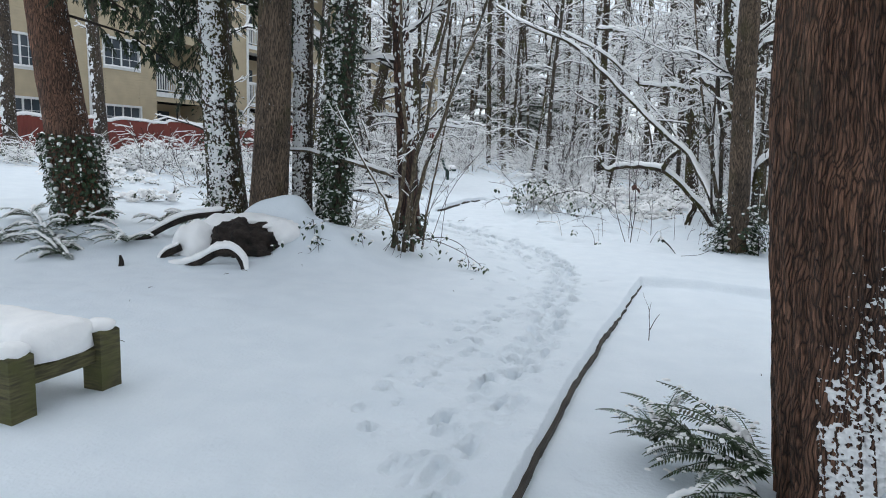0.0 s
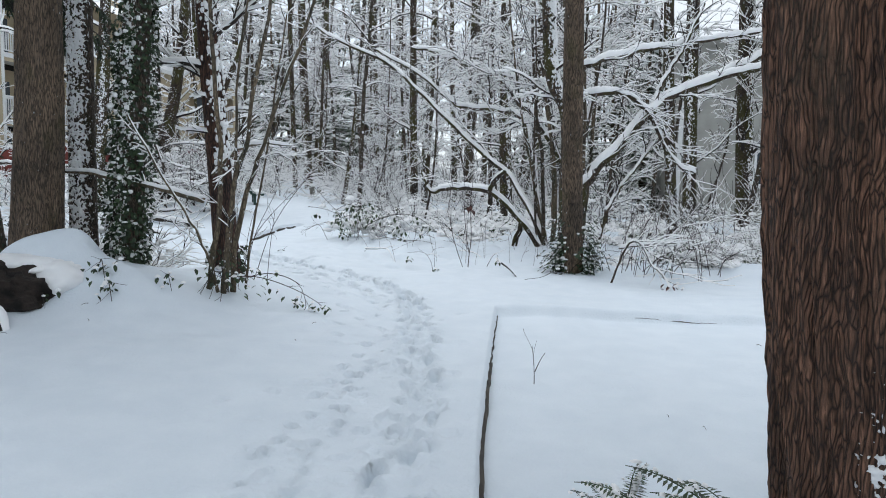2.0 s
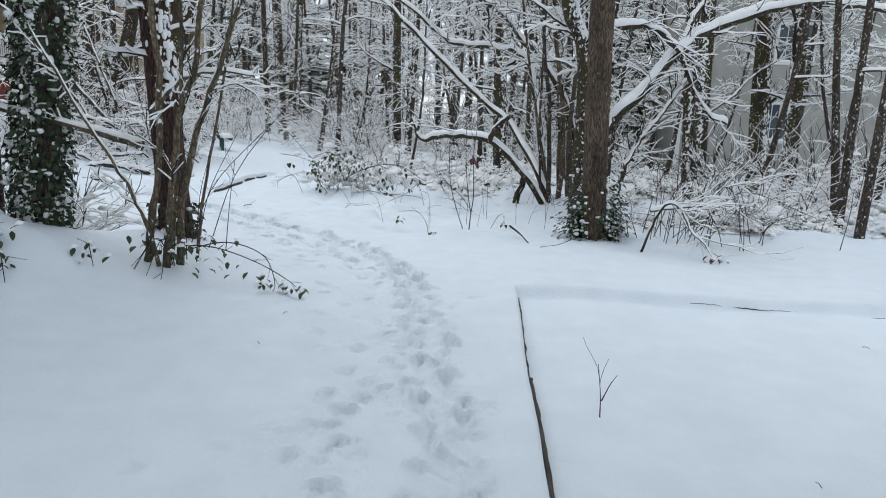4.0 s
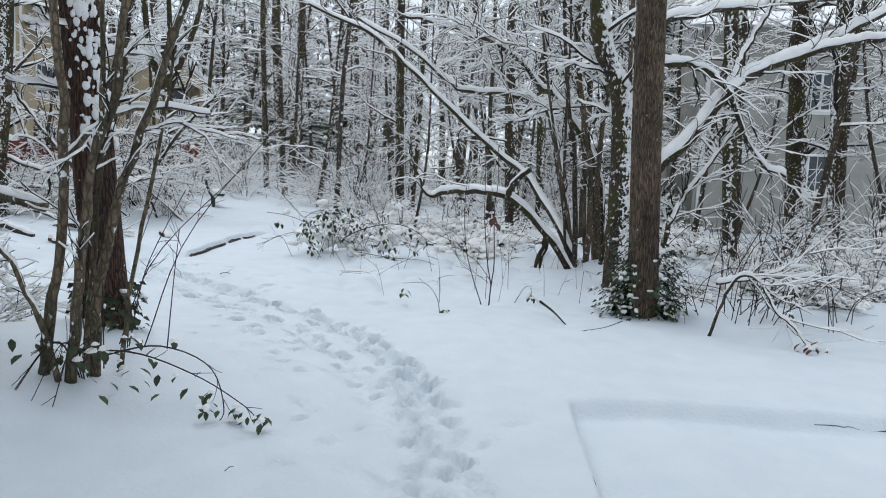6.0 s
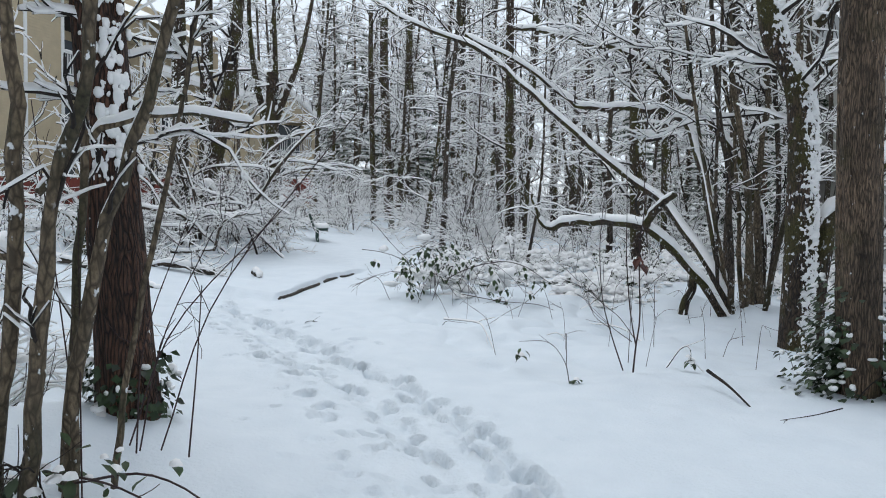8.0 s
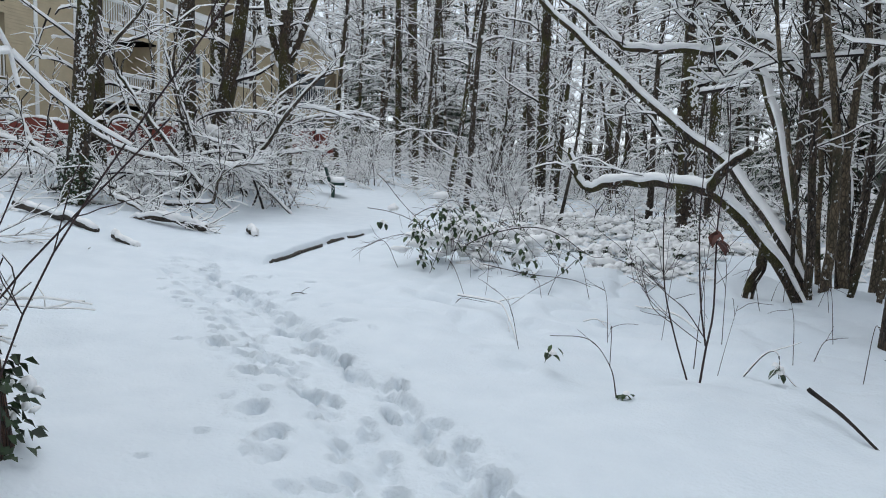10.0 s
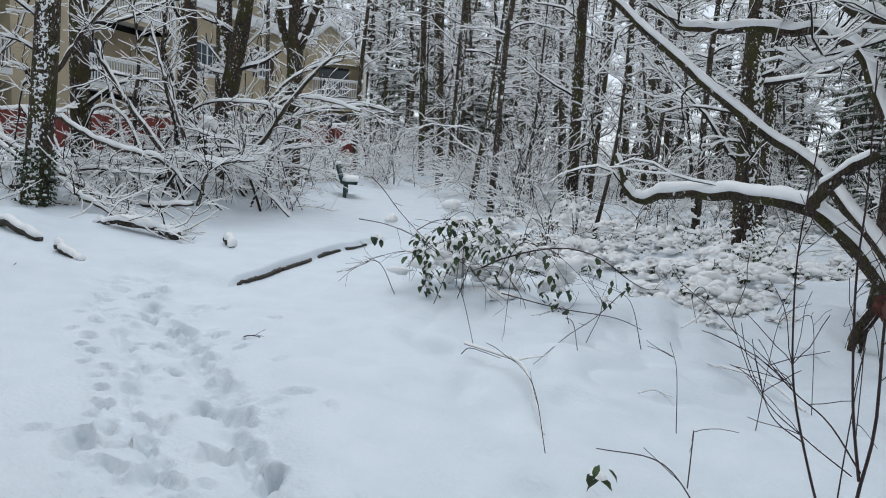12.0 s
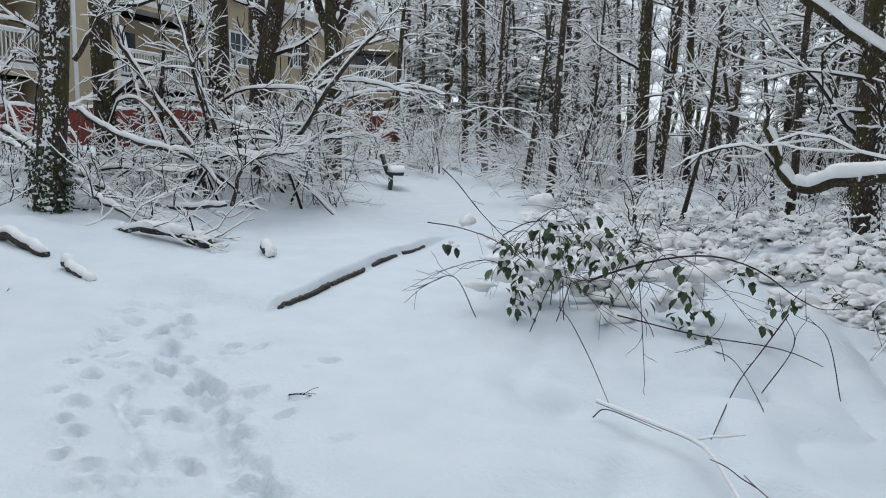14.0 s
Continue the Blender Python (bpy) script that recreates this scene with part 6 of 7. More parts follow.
lone_stick([(1.26, 9.10, 0.1), (1.30, 9.10, 0.2), (1.335, 9.10, 0.26)], 0.004, 13, 0.0, "small bare twig standing in the snow", REDTWIG, 0)
for k in range(14):
    x, y = hr.uniform(-4, -0.6), hr.uniform(6.5, 10.5)
    if k > 8:
        x, y = hr.uniform(1.5, 4.5), hr.uniform(8, 10.8)
    a = hr.uniform(0, 6.28)
    lone_stick([(x, y, 0.012), (x + 0.03 * math.cos(a), y + 0.03 * math.sin(a), 0.02), (x + 0.06 * math.cos(a), y + 0.06 * math.sin(a), 0.012)], 0.003, 700 + k, 0.0, twigs=0)
for k in range(20):
    x, y = hr.uniform(-0.9, 2.4), hr.uniform(15.4, 19.6)
    h, a = hr.uniform(0.08, 0.6) if k > 6 else hr.uniform(0.4, 0.9), hr.uniform(0, 6.28)
    w = hr.uniform(0.05, 0.35)
    lone_stick([(x, y, -0.02), (x + w * 0.4 * math.cos(a), y + w * 0.4 * math.sin(a), h * 0.7), (x + w * math.cos(a), y + w * math.sin(a), h * hr.uniform(0.5, 1.1))], 0.0035, 740 + k, 0.003, "thin bare cane standing in the snow", REDTWIG, 2)

# tangle of bramble and thorn beyond the paved square
tz = gz(3.3, 14.2)
tang = thing("bramble_tangle", "tangle of bare dark brambles bowed under snow", "shrub", (3.6, 14.6, tz))
limb(tang, [(2.85, 14.1, tz - 0.02), (2.98, 14.15, tz + 0.35), (3.10, 14.1, tz + 0.62), (3.25, 13.95, tz + 0.60), (3.35, 13.8, tz + 0.35), (3.5, 13.7, tz + 0.2), (3.6, 13.62, tz + 0.05)], 0.016, 0.008, 0.028, 801, GREYBARK, 26, 8, "bowed_stem")
limb(tang, [(3.0, 14.4, tz + 0.5), (3.5, 14.4, tz + 0.58), (4.1, 14.5, tz + 0.62)], 0.015, 0.01, 0.04, 802, GREYBARK, 14, 6, "bowed_stem")
for k in range(44):
    bx, by = 3.4 + br.gauss(0.3, 0.7), 14.5 + abs(br.gauss(0.2, 0.6))
    h, dx = br.uniform(0.3, 1.3), br.gauss(0.1, 0.35)
    cane(tang, [(bx, by, gz(bx, by) - 0.05), (bx + dx * 0.4, by, tz + h * 0.6), (bx + dx, by + br.gauss(0, 0.2), tz + h), (bx + dx * 1.8, by + br.gauss(0, 0.3), tz + h * br.uniform(0.5, 1.1))], 0.006, 0.0025, 820 + k, 0.005, REDTWIG if k % 2 else TWIG, 12, 6, 0.35)
leaf_cluster(tang, (3.9, 14.9, tz + 0.4), (0.35, 0.2, 0.2), 30, 90, (0.06, 0.1), IVY)
leaf_cluster(tang, (3.62, 13.6, tz + 0.04), (0.12, 0.08, 0.04), 10, 91, (0.06, 0.1), DEADLEAF)
for k, (x, y, s, q) in enumerate(((4.7, 16.0, 0.55, 4), (5.4, 16.6, 0.6, 2), (6.3, 17.1, 0.6, 2), (5.0, 17.8, 0.65, 4), (7.2, 18.4, 0.7, 4), (6.0, 18.8, 0.7, 4), (5.9, 15.9, 0.6, 0), (6.8, 16.6, 0.6, 1), (8.3, 19.0, 0.8, 4), (4.9, 15.5, 0.55, 1), (9.5, 20.5, 0.8, 4), (8.4, 22, 0.8, 4), (4.0, 19.4, 0.8, 1), (5.2, 21.0, 0.8, 0))):
    copy_thing(SHRUBS[q], pose(x, y, gz(x, y), 0, 0, k * 61) @ Matrix.Diagonal((s, s, s, 1)))

# ---- brush pile and fallen, snow-laden branches beside the path ----
heap = thing("brush_pile", "tangled pile of fallen branches buried in fresh snow", "brush pile", (-8.2, 22.0, gz(-8.2, 22.0)))
hr = random.Random(15)
for k in range(40):
    x, y = hr.uniform(-11.0, -6.6), hr.uniform(20.6, 25.5)
    z = gz(x, y)
    a = hr.gauss(math.pi, 0.8) if k % 2 else hr.gauss(0, 0.8)
    ln, h = hr.uniform(1.2, 3.6), hr.uniform(0.2, 1.5)
    if x + ln * math.cos(a) > -6.5:
        a = math.pi - a
    pts = [(x, y, z - 0.05), (x + ln * 0.35 * math.cos(a), y + ln * 0.2 * math.sin(a), z + h), (x + ln * 0.75 * math.cos(a), y + ln * 0.4 * math.sin(a), z + h * 1.15), (x + ln * math.cos(a), y + ln * 0.5 * math.sin(a), z + h * hr.uniform(0.4, 1.4))]
    limb(heap, pts, hr.uniform(0.012, 0.03), 0.008, 0.05, 900 + k, TWIG, 16, 12, "fallen_branch")
for k, pts in enumerate(([(-10.9, 23.5, 3.4), (-10.3, 23.2, 2.3), (-9.6, 22.8, 1.2), (-8.9, 22.3, 0.6)], [(-9.0, 24.8, 0.6), (-8.4, 25.0, 1.6), (-7.9, 25.2, 2.6), (-7.4, 25.6, 3.2), (-6.7, 26.0, 3.5)], [(-8.9, 24.6, 0.8), (-7.9, 24.9, 1.8), (-7.0, 25.2, 2.3), (-6.0, 25.6, 2.5), (-5.4, 25.9, 2.4)],
                         [(-10.4, 22.0, 2.6), (-9.9, 22.2, 3.4), (-9.5, 22.6, 4.2), (-9.3, 22.9, 5.0)], [(-9.4, 23.0, 0.5), (-9.6, 23.0, 1.9), (-9.5, 23.0, 3.1), (-9.9, 23.1, 4.6)], [(-8.7, 23.4, 0.5), (-9.0, 23.4, 1.8), (-9.3, 23.4, 3.1), (-9.2, 23.5, 4.6)], [(-9.9, 20.6, 0.6), (-8.9, 20.5, 0.75), (-8.4, 20.45, 0.55), (-7.9, 20.4, 0.4), (-7.4, 20.4, 0.15)],
                         [(-10.1, 21.0, 1.1), (-9.3, 20.9, 0.9), (-8.4, 20.7, 0.6), (-7.8, 20.6, 0.35)], [(-11.6, 22.4, 1.9), (-10.6, 22.0, 1.2), (-9.8, 21.8, 0.9)], [(-12.0, 21.0, 1.6), (-11.0, 20.7, 1.5), (-10.0, 20.6, 1.2), (-9.4, 20.5, 0.8)], [(-7.9, 20.0, 0.1), (-7.4, 19.95, 0.3), (-6.8, 20.0, 0.25), (-6.4, 20.1, 0.05)])):
    limb(heap, pts, 0.04, 0.016, 0.075, 960 + k, GREYBARK, 22, 16, "fallen_branch")
for k, (x, y, s, q) in enumerate(((-7.6, 25.0, 0.7, 4), (-8.8, 25.6, 0.8, 4), (-9.6, 26.9, 0.8, 4), (-8.6, 21.6, 0.6, 2), (-10.0, 27.8, 1.0, 4), (-9.9, 30.8, 1.1, 1), (-10.2, 29.4, 1.2, 4), (-9.8, 32.5, 1.2, 1), (-10.6, 34, 1.2, 4),
                                  (-9.7, 26.5, 1.1, 4), (-10.6, 31.5, 1.3, 0), (-10.2, 19.4, 0.8, 2), (-11.4, 19.2, 0.8, 2), (-10.5, 36, 1.2, 0), (-11.0, 38.5, 1.3, 1), (-12.2, 14.5, 0.9, 1), (-10.5, 13.5, 0.9, 0), (-8.5, 13.2, 0.9, 3), (-9.5, 16, 1.0, 2), (-12, 17, 1.1, 2), (-7.5, 14.5, 0.9, 1), (-6.3, 13.8, 0.8, 3), (-13.5, 15.5, 1.1, 2), (-10.8, 15.2, 1, 1), (-7.2, 16.5, 0.9, 2))):
    copy_thing(SHRUBS[q], pose(x, y, gz(x, y), 0, 0, k * 83) @ Matrix.Diagonal((s, s, s, 1)))
urng = random.Random(19)
for k in range(34):
    x, y = urng.uniform(-18.5, -9.0), urng.uniform(13.5, 24.5)
    if x > -11.8 and y > 19.5:
        continue
    sc = urng.uniform(0.6, 1.0)
    copy_thing(SHRUBS[urng.choice((0, 1, 2, 2, 3))], pose(x, y, gz(x, y) - 0.03, 0, 0, k * 53) @ Matrix.Diagonal((sc, sc, sc, 1)))
for k, (pts, r) in enumerate((([(-8.2, 22.4, 0.5), (-8.53, 22.5, 1.25), (-9.26, 22.5, 2.03), (-9.77, 22.5, 2.70), (-10.1, 22.5, 3.19), (-10.5, 22.6, 4.1)], 0.055), ([(-8.3, 22.9, 0.6), (-8.47, 23.0, 1.51), (-8.83, 23.0, 2.45), (-9.04, 23.0, 3.01), (-9.33, 23.1, 3.6)], 0.045),
                              ([(-10.5, 22.0, 1.86), (-9.66, 22.0, 1.46), (-8.84, 21.9, 1.27), (-8.13, 21.9, 1.15), (-7.5, 21.9, 0.7)], 0.055), ([(-8.58, 24.0, 1.19), (-7.62, 24.0, 1.43), (-6.94, 24.0, 2.29), (-6.43, 24.0, 2.86), (-6.0, 24.1, 3.35)], 0.055),
                              ([(-7.76, 24.5, 2.13), (-7.13, 24.5, 2.5), (-6.38, 24.5, 2.5), (-5.6, 24.5, 2.31)], 0.03), ([(-9.51, 21.5, 0.6), (-8.94, 21.4, 0.45), (-7.89, 21.4, 0.42), (-7.1, 21.4, 0.5)], 0.05),
                              ([(-7.45, 22.0, 0.42), (-7.25, 22.0, 1.0), (-6.9, 22.1, 1.2), (-6.5, 22.2, 1.25)], 0.035), ([(-10.77, 21.0, 1.46), (-10.11, 21.0, 1.14), (-9.47, 21.0, 0.83), (-8.64, 20.9, 0.54)], 0.05))):
    limb(heap, pts, r * 0.85, r * 0.4, 0.085, 1200 + k, GREYBARK, 20, 12, "fallen_branch")
stump = thing("snow_capped_stump", "broken stump wearing a tall hooked cap of snow", "stump", (-9.5, 24.9, gz(-9.5, 24.9)))
b, s = Build(), Build()
sp = curve([(0, 0, -0.1), (0.02, 0, 0.5), (0.05, 0, 0.95), (0.16, -0.02, 1.15)], 14)
b.tube(sp, taper(14, 0.16, 0.09), 10, 0, 0.1, random.Random(1))
part("trunk", b, MOSSBARK, stump)
s.snow(curve([(-0.12, -0.05, 0.3), (-0.02, -0.05, 0.85), (0.06, -0.02, 1.15), (0.3, -0.02, 1.25), (0.45, -0.02, 1.05)], 24), taper(24, 0.13, 0.06), 0.16, random.Random(3))
s.lump((0, -0.2, 0.1), 0.55, 0.5, 0.4, 4.0, 0, 24, 12, 0.3)
part("snow_cap", s, SNOW_BR, stump, "thick snow over the stump")


def log(points, r, seed, snow=0.05):
    x, y = points[0][0], points[0][1]
    root = thing("fallen_log", "short fallen log with snow along its top", "log", (x, y, gz(x, y)))
    limb(root, [(px, py, gz(px, py) + h) for px, py, h in points], r, r * 0.8, snow, seed, EDGEWOOD, 12, 0, "log")


log([(-8.6, 18.6, 0.09), (-7.6, 18.45, 0.06), (-7.0, 18.4, 0.0)], 0.055, 1)
log([(-6.65, 18.3, 0.06), (-6.4, 18.2, 0.03), (-6.1, 18.1, -0.02)], 0.04, 2)
log([(-7.3, 20.0, 0.1), (-6.8, 20.05, 0.12), (-6.3, 20.0, 0.06)], 0.06, 3)
log([(-5.45, 19.85, 0.05), (-5.3, 19.7, 0.03), (-5.2, 19.6, -0.02)], 0.05, 4)


# ---- green park bench by the path ----
def park_bench():
    x, y = -8.0, 29.6
    root = thing("park_bench", "dark green metal park bench with snow on its seat", "bench", (x, y, gz(x, y)))
    root.matrix_world = pose(x, y, gz(x, y), 0, 0, 112)
    for sx in (-0.62, 0.62):
        b = Build()
        b.box((sx - 0.04, 0.02, -0.1), (sx + 0.04, 0.12, 0.42), 0, 0.008)
        part("leg", b, GREENMETAL, root, smooth=False)
        b = Build()
        b.tube(curve([(sx, 0.16, 0.40), (sx, 0.24, 0.62), (sx, 0.32, 0.88)], 8), [0.035] * 8, 8)
        part("back_support", b, GREENMETAL, root)
        b = Build()
        b.box((sx - 0.03, -0.26, 0.36), (sx + 0.03, 0.18, 0.41), 0, 0.006)
        part("seat_bracket", b, GREENMETAL, root, smooth=False)
    for k in range(4):
        b = Build()
        b.box((-0.8, -0.27 + k * 0.11, 0.412), (0.8, -0.175 + k * 0.11, 0.45), 0, 0.006)
        part("seat_slat", b, GREENMETAL, root, smooth=False)
    for k in range(3):
        b = Build()
        b.box((-0.8, 0.20 + k * 0.04, 0.54 + k * 0.12), (0.8, 0.235 + k * 0.04, 0.64 + k * 0.12), 0, 0.006)
        part("back_slat", b, GREENMETAL, root, smooth=False)
    s = Build()
    rings = []
    for i in range(24):
        t = i / 23
        e = min(1.0, min(t, 1 - t) * 14 + 0.15) ** 0.5
        rings.append([(-0.82 + 1.64 * t, -0.07 + 0.22 * e * math.copysign(abs(math.cos(math.pi * j / 11)) ** 0.5, math.cos(math.pi * j / 11)), 0.445 + 0.14 * e * math.sin(math.pi * j / 11) ** 0.5 * (1 + 0.1 * noise.noise((t * 9, j, 1)))) for j in range(12)])
    s.rings(rings)
    part("seat_snow", s, SNOW_BR, root, "thick snow on the seat")
    s = Build()
    s.snow(curve([(-0.82, 0.30, 0.88), (0, 0.30, 0.88), (0.82, 0.30, 0.88)], 24), [0.03] * 24, 0.06, random.Random(2))
    part("back_snow", s, SNOW_BR, root, "snow along the top of the backrest")


park_bench()
mp = thing("marker_post", "squat grey wooden marker post in the snow", "post", (-8.75, 41.5, gz(-8.75, 41.5)))
b = Build()
b.box((-0.13, -0.1, -0.2), (0.13, 0.1, 0.62), 0, 0.02)
part("shaft", b, GREYWOOD, mp, smooth=False)
b = Build()
b.lump((0, 0, 0.65), 0.14, 0.11, 0.05, 3, 0, 14, 7)
part("cap_snow", b, SNOW_BR, mp, "snow on the top of the post")


# ---- houses ----
def siding(b, x0, x1, z0, z1, y=0.0, course=0.125):
    """Lapped boards on a wall that faces -y."""
    z, rows = z0, []
    while z < z1 - 0.01:
        t = min(z + course, z1)
        rows += [(y - 0.022, z), (y, t)]
        z = t
    k = len(b.v)
    for yy, zz in rows:
        b.v += [(x0, yy, zz), (x1, yy, zz)]
    for i in range(len(rows) - 1):
        b.f.append((k + 2 * i, k + 2 * i + 1, k + 2 * i + 3, k + 2 * i + 2))
        b.m.append(0)


def wall_with_holes(b, x0, x1, z0, z1, holes):
    """Splits a sided wall round its openings (x0, x1, z0, z1)."""
    xs = sorted({x0, x1, *[h[0] for h in holes], *[h[1] for h in holes]})
    for a, c in zip(xs, xs[1:]):
        z = z0
        for h in sorted((h for h in holes if h[0] < (a + c) / 2 < h[1]), key=lambda h: h[2]):
            siding(b, a, c, z, h[2])
            z = h[3]
        siding(b, a, c, z, z1)


def window(root, x0, x1, z0, z1, shutters=False, y=0.0):
    f = Build()
    e = 0.09
    for lo, hi in (((x0 - e, y - 0.06, z0 - e), (x0, y + 0.1, z1 + e)), ((x1, y - 0.06, z0 - e), (x1 + e, y + 0.1, z1 + e)), ((x0, y - 0.06, z1), (x1, y + 0.1, z1 + e)), ((x0, y - 0.06, z0 - e), (x1, y + 0.1, z0))):
        f.box(lo, hi)
    w = part("window", f, WHITE, root, "white-framed window with muntins", smooth=False)
    g = Build()
    g.box((x0, y + 0.05, z0), (x1, y + 0.06, z1))
    part("pane", g, GLASS, w, smooth=False)
    xm = (x0 + x1) / 2
    m = Build()
    m.box((xm - 0.035, y + 0.0, z0), (xm + 0.035, y + 0.048, z1))
    for q in (0.25, 0.75):
        m.box((x0 + (x1 - x0) * q - 0.012, y + 0.015, z0), (x0 + (x1 - x0) * q + 0.012, y + 0.045, z1))
    for q in (0.33, 0.66):
        m.box((x0, y + 0.015, z0 + (z1 - z0) * q - 0.012), (x1, y + 0.045, z0 + (z1 - z0) * q + 0.012))
    part("muntin", m, WHITE, w, smooth=False)
    s = Build()
    s.snow(curve([(x0 - e, y - 0.05, z0 - 0.02), (xm, y - 0.05, z0 - 0.02), (x1 + e, y - 0.05, z0 - 0.02)], 16), [0.04] * 16, 0.06, random.Random(4))
    part("sill_snow", s, SNOW_BR, w, "snow on the sill")
    if shutters:
        for a in (x0 - 0.48, x1 + 0.12):
            b = Build()
            b.box((a, y - 0.05, z0 - 0.05), (a + 0.36, y + 0.0, z1 + 0.05))
            for k in range(9):
                zz = z0 + 0.02 + (z1 - z0 - 0.06) * k / 8
                b.box((a + 0.05, y - 0.065, zz), (a + 0.31, y - 0.05, zz + 0.05))
            part("shutter", b, SHUTTER, root, "dark brown louvred shutter", smooth=False)


def balcony(root, x0, x1, z, top):
    """A recessed balcony with a white baluster rail."""
    b = Build()
    b.box((x0 - 0.02, 1.8, z - 0.2), (x1 + 0.02, 1.9, top))
    b.box((x0 - 0.12, 0.03, z - 0.2), (x0 - 0.02, 1.8, top))
    b.box((x1 + 0.02, 0.03, z - 0.2), (x1 + 0.12, 1.8, top))
    rec = part("balcony", b, SIDING, root, "recessed shaded balcony", smooth=False)
    d = Build()
    d.box((x0 + 0.5, 1.74, z), (x0 + 2.4, 1.79, z + 2.05))
    part("glass_door", d, GLASS, rec, smooth=False)
    f = Build()
    f.box((x0 - 0.02, -0.05, z - 0.22), (x1 + 0.02, 1.8, z))
    part("deck", f, WHITE, rec, smooth=False)
    r = Build()
    r.box((x0, -0.03, z + 0.98), (x1, 0.05, z + 1.06))
    part("handrail", r, WHITE, rec, smooth=False)
    r = Build()
    r.box((x0, -0.02, z + 0.08), (x1, 0.04, z + 0.13))
    part("bottom_rail", r, WHITE, rec, smooth=False)
    n = int((x1 - x0) / 0.14)
    shared = Build()
    shared.box((-0.02, -0.01, z + 0.13), (0.02, 0.03, z + 0.98))
    me = shared.mesh("baluster", WHITE, smooth=False)
    for k in range(n):
        q = part("baluster", me, WHITE, rec)
        q.location = (x0 + 0.07 + k * (x1 - x0) / n, 0, 0)
    s = Build()
    s.snow(curve([(x0, 0, z + 1.05), ((x0 + x1) / 2, 0, z + 1.05), (x1, 0, z + 1.05)], 30), [0.035] * 30, 0.06, random.Random(6))
    part("rail_snow", s, SNOW_BR, rec, "snow along the handrail")


def trim(root, x, z0, z1, w=0.16):
    b = Build()
    b.box((x - w / 2, -0.05, z0), (x + w / 2, 0.02, z1))
    part("corner_board", b, WHITE, root, "white corner board", smooth=False)


def apartment_house():
    root = thing("apartment_house", "tan-sided apartment house with balconies and snow on its roofs", "house")
    root.matrix_world = pose(-23, 20, 0, 0, 0, 86)
    holes = [(5.6, 7.4, 4.6, 5.8), (8.4, 11.6, 3.6, 6.2), (8.4, 11.6, 0.7, 3.3), (14.9, 19.6, 3.75, 6.5), (14.9, 19.6, 0.7, 3.45), (21.3, 23.0, 5.0, 6.5), (21.5, 22.8, 2.2, 3.4), (26.4, 27.4, 5.5, 7.0), (25.6, 26.8, 2.2, 3.4),
             (5.6, 7.4, 1.6, 2.9), (14.9, 19.6, 6.9, 9.5), (8.4, 11.6, 6.6, 9.0), (1.2, 2.6, 4.1, 5.3), (1.2, 2.6, 1.6, 2.9)]
    b = Build()
    wall_with_holes(b, -4, 20.5, -0.2, 10.6, [h for h in holes if h[1] < 20.5])
    part("wall", b, SIDING, root, "tan lapped siding", smooth=False)
    b = Build()
    wall_with_holes(b, 20.5, 30, -0.2, 8.3, [h for h in holes if h[0] > 20.5])
    part("wall", b, SIDING, root, "tan lapped siding under a snowy eave", smooth=False)
    b = Build()
    siding(b, 20.4, 30, 8.9, 12.4, 2.3)
    part("upper_wall", b, SIDING, root, "tan set-back upper storey", smooth=False)
    b = Build()
    b.rings([[(20.3, -0.55, 8.25), (20.3, 2.3, 9.2), (20.3, 2.3, 9.5), (20.3, -0.6, 8.55)], [(30.2, -0.55, 8.25), (30.2, 2.3, 9.2), (30.2, 2.3, 9.5), (30.2, -0.6, 8.55)]])
    part("eave", b, SNOW_BR, root, "lower roof under thick snow", smooth=False)
    b = Build()
    b.box((20.3, -0.55, 8.02), (30.2, -0.43, 8.24))
    part("gutter", b, WHITE, root, "white gutter board", smooth=False)
    # near-black backing and end walls: the rooms' darkness is put into the colour
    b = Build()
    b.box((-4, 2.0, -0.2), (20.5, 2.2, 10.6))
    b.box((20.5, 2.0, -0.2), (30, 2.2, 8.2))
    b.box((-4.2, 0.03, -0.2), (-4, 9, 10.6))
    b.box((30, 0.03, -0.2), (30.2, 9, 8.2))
    part("inner_wall", b, ROOM_SHADE, root, "near-black backing that stands in for unlit rooms behind the openings", smooth=False)
    for x in (4.86, 12.9, 14.8, 19.75, 20.2):
        trim(root, x, -0.2, 10.6)
    for h in ((5.6, 7.4, 4.6, 5.8, False), (5.6, 7.4, 1.6, 2.9, False), (21.3, 23.0, 5.0, 6.5, False), (21.5, 22.8, 2.2, 3.4, True), (26.4, 27.4, 5.5, 7.0, True), (25.6, 26.8, 2.2, 3.4, True), (1.2, 2.6, 4.1, 5.3, False), (1.2, 2.6, 1.6, 2.9, False)):
        window(root, *h)
    for x0, x1 in ((8.4, 11.6), (14.9, 19.6)):
        balcony(root, x0, x1, 0.9, 3.3)
        balcony(root, x0, x1, 3.75, 6.4)
        balcony(root, x0, x1, 6.9, 9.4)
    b = Build()
    b.rings([[(-5, -0.7, 10.5), (-5, 4.5, 13.2), (-5, 9.7, 10.5), (-5, 4.5, 12.9)], [(30, -0.7, 10.5), (30, 4.5, 13.2), (30, 9.7, 10.5), (30, 4.5, 12.9)]])
    part("roof", b, SNOW_BR, root, "roof buried in snow", smooth=False)


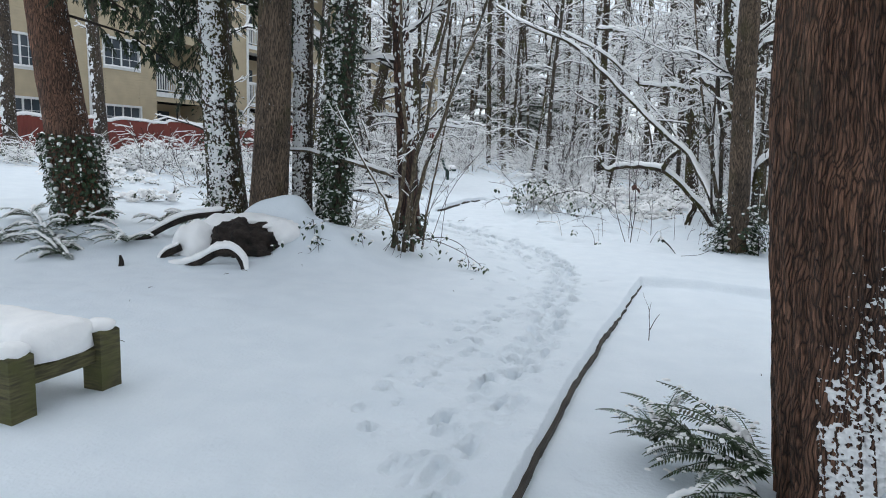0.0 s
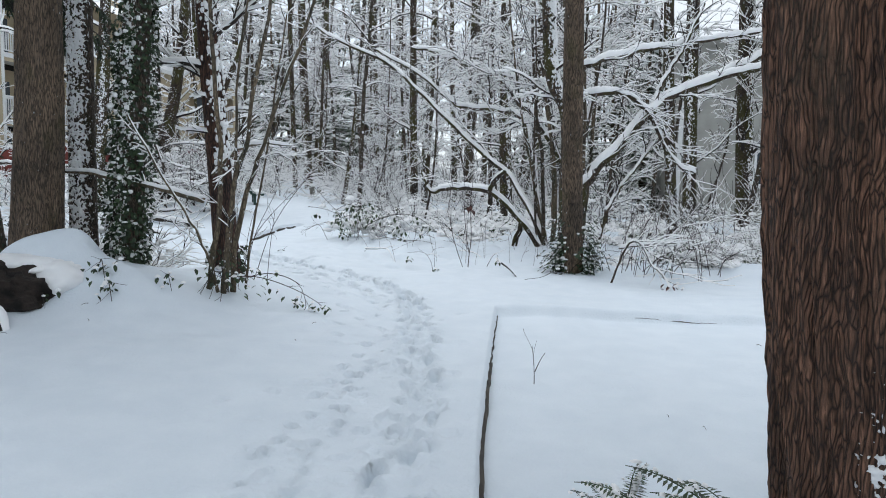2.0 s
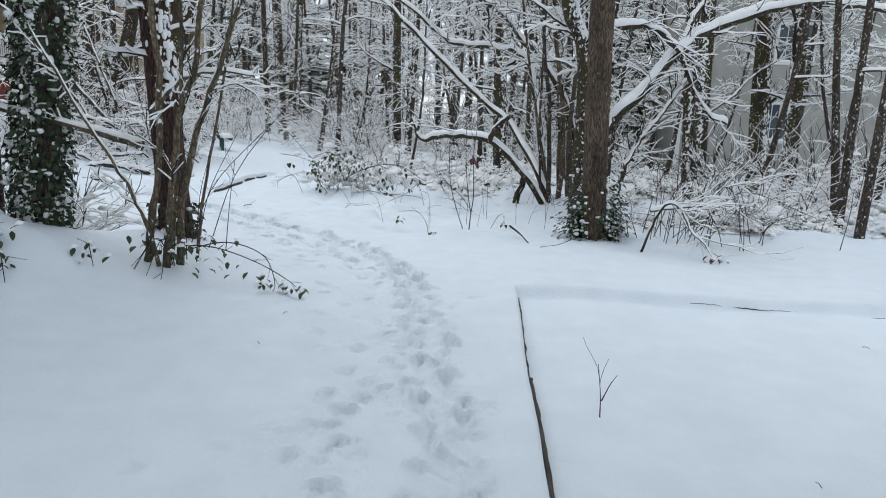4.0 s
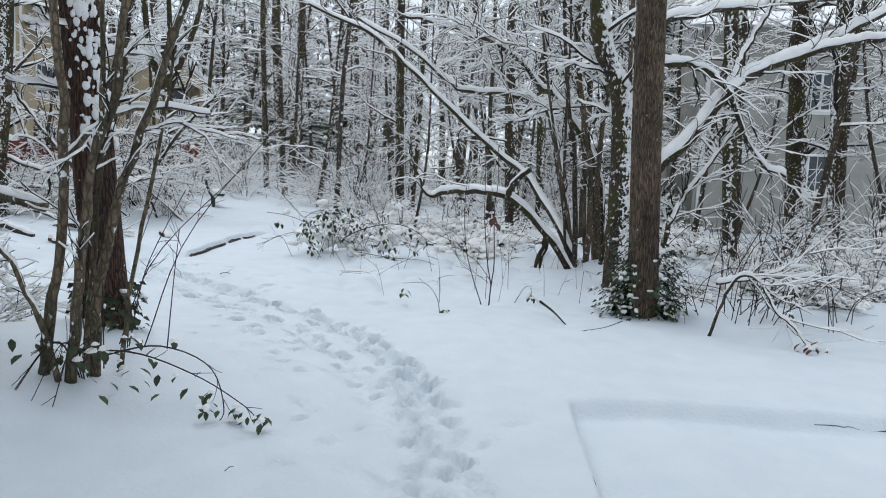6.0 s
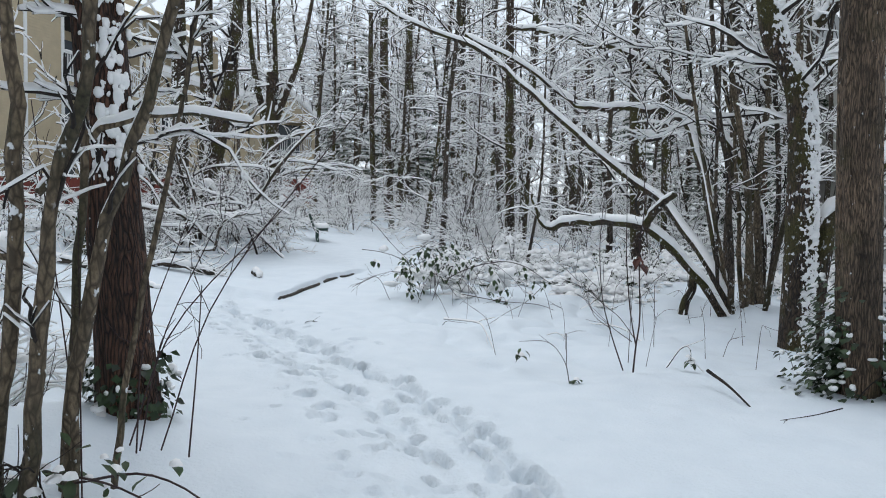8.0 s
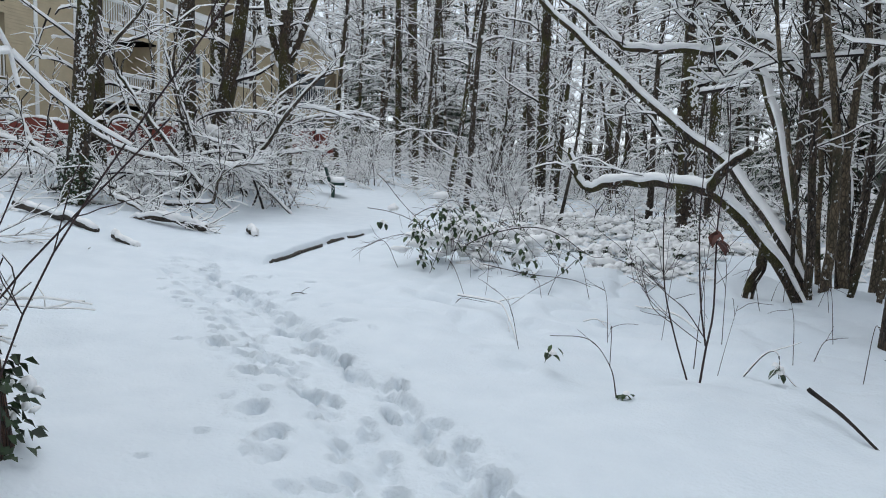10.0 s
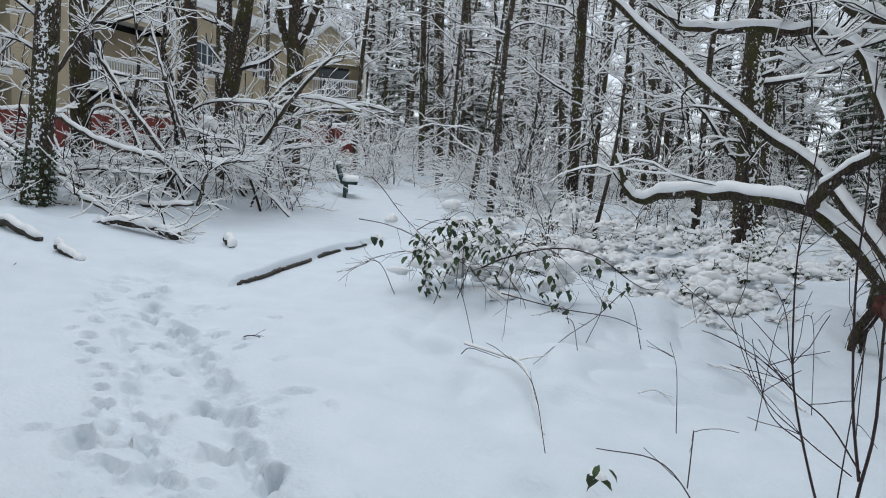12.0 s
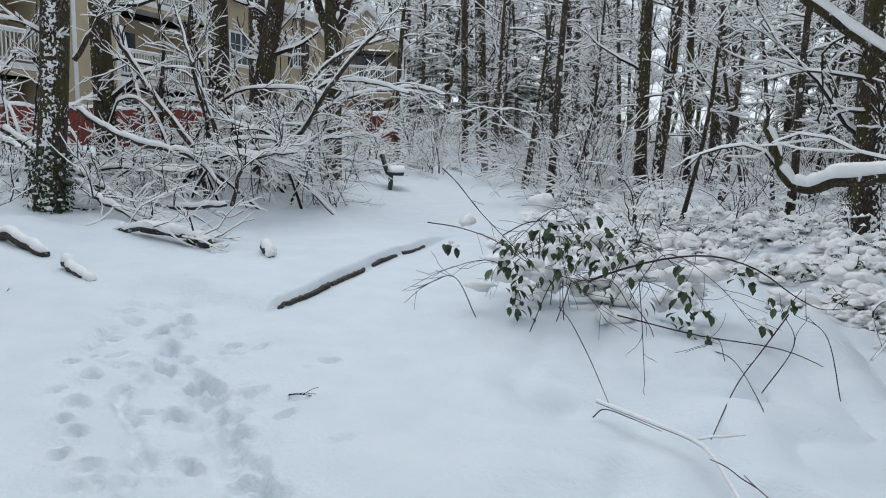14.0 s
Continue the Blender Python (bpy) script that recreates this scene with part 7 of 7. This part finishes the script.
def wing_house():
    root = thing("gabled_wing", "two-storey tan wing with a snowy gable and a balcony", "house")
    root.matrix_world = pose(-21.2, 50.2, 0, 0, 0, 28)
    w, eave, peak = 4.7, 7.3, 9.3
    b = Build()
    wall_with_holes(b, 0, w, 0.3, eave, [(1.3, 4.3, 4.9, 7.1), (1.3, 4.3, 1.6, 4.2)])
    k = len(b.v)
    b.v += [(0, 0, eave), (w, 0, eave), (w / 2, 0, peak)]
    b.f.append((k, k + 1, k + 2))
    b.m.append(0)
    part("wall", b, SIDING, root, "tan lapped siding", smooth=False)
    b = Build()
    b.box((0, 0.03, 0.3), (0.15, 3, eave))
    b.box((w - 0.15, 0.03, 0.3), (w, 3, eave))
    b.box((0.15, 2.0, 0.3), (w - 0.15, 2.2, eave))
    part("side_wall", b, SIDING, root, smooth=False)
    balcony(root, 1.3, 4.3, 2.0, 4.2)
    balcony(root, 1.3, 4.3, 5.0, 7.1)
    trim(root, 0.1, 0.3, eave)
    trim(root, w - 0.1, 0.3, eave)
    slope = (peak - eave) / (w / 2)
    for x0, x1 in ((-0.5, w / 2), (w / 2, w + 0.5)):
        z0, z1 = peak - slope * abs(x0 - w / 2), peak - slope * abs(x1 - w / 2)
        b = Build()
        b.rings([[(x0, -0.5, z0), (x1, -0.5, z1), (x1, -0.5, z1 + 0.16), (x0, -0.5, z0 + 0.16)], [(x0, -0.4, z0), (x1, -0.4, z1), (x1, -0.4, z1 + 0.16), (x0, -0.4, z0 + 0.16)]])
        part("bargeboard", b, WHITE, root, smooth=False)
        b = Build()
        b.rings([[(x0, -0.55, z0 + 0.17), (x1, -0.55, z1 + 0.17), (x1, -0.55, z1 + 0.4), (x0, -0.55, z0 + 0.4)], [(x0, 3, z0 + 0.17), (x1, 3, z1 + 0.17), (x1, 3, z1 + 0.4), (x0, 3, z0 + 0.4)]])
        part("roof", b, SNOW_BR, root, "gabled roof under snow", smooth=False)


def grey_house():
    root = thing("grey_house", "pale grey sided house half hidden by trees", "house")
    root.matrix_world = pose(8.6, 31.0, 0, 0, 0, -8)
    b = Build()
    holes = [(3.0, 4.2, 1.6, 2.9), (3.2, 4.4, 4.4, 5.7), (12, 13.4, 4.4, 5.7), (8.6, 9.8, 1.5, 2.8)]
    wall_with_holes(b, 0, 22, -0.3, 7.2, holes)
    part("wall", b, SIDING2, root, "pale grey lapped siding", smooth=False)
    # black sheet behind the windows in place of unlit rooms
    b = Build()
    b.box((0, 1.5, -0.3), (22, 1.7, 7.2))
    part("inner_wall", b, ROOM_SHADE, root, smooth=False)
    b = Build()
    b.box((-0.1, 0.02, -0.3), (0, 8, 7.2))
    part("side_wall", b, SIDING2, root, smooth=False)
    for h in holes:
        window(root, *h)
    trim(root, 0.1, -0.3, 7.2)
    b = Build()
    b.rings([[(-0.8, -0.8, 7.1), (-0.8, 4, 9.8), (-0.8, 8.8, 7.1), (-0.8, 4, 9.5)], [(23, -0.8, 7.1), (23, 4, 9.8), (23, 8.8, 7.1), (23, 4, 9.5)]])
    part("roof", b, SNOW_BR, root, "roof buried in snow", smooth=False)


apartment_house()
wing_house()
grey_house()


def red_fence():
    """Close-boarded fence in front of the apartment house."""
    p = [np.array((-21.6, 18.0)), np.array((-20.4, 31.0)), np.array((-14.2, 45.0))]
    root = thing("red_fence", "red-stained board fence capped with snow", "fence", (p[0][0], p[0][1], 0))
    shared = Build()
    shared.box((-0.07, -0.012, 0.0), (0.07, 0.012, 1.35))
    me = shared.mesh("board", REDFENCE, smooth=False)
    o = p[0]
    rng = random.Random(3)
    for a, c in zip(p, p[1:]):
        ln = float(np.linalg.norm(c - a))
        ang = math.degrees(math.atan2(*(c - a)[::-1]))
        n = int(ln / 0.15)
        for k in range(n):
            q = a + (c - a) * (k + 0.5) / n
            ob = part("board", me, REDFENCE, root)
            ob.matrix_basis = pose(q[0] - o[0], q[1] - o[1], gz(*q) - 0.1 + 0.55 * max(0, (q[1] - 31) / 14), 0, 0, ang)
        s = Build()
        s.snow(np.array([[*(a + (c - a) * i / 60 - o), gz(*(a + (c - a) * i / 60)) + 1.25 + 0.55 * max(0, ((a + (c - a) * i / 60)[1] - 31) / 14)] for i in range(61)]), [0.04] * 61, 0.09, rng)
        part("fence_snow", s, SNOW_BR, root, "snow along the top of the fence")


red_fence()
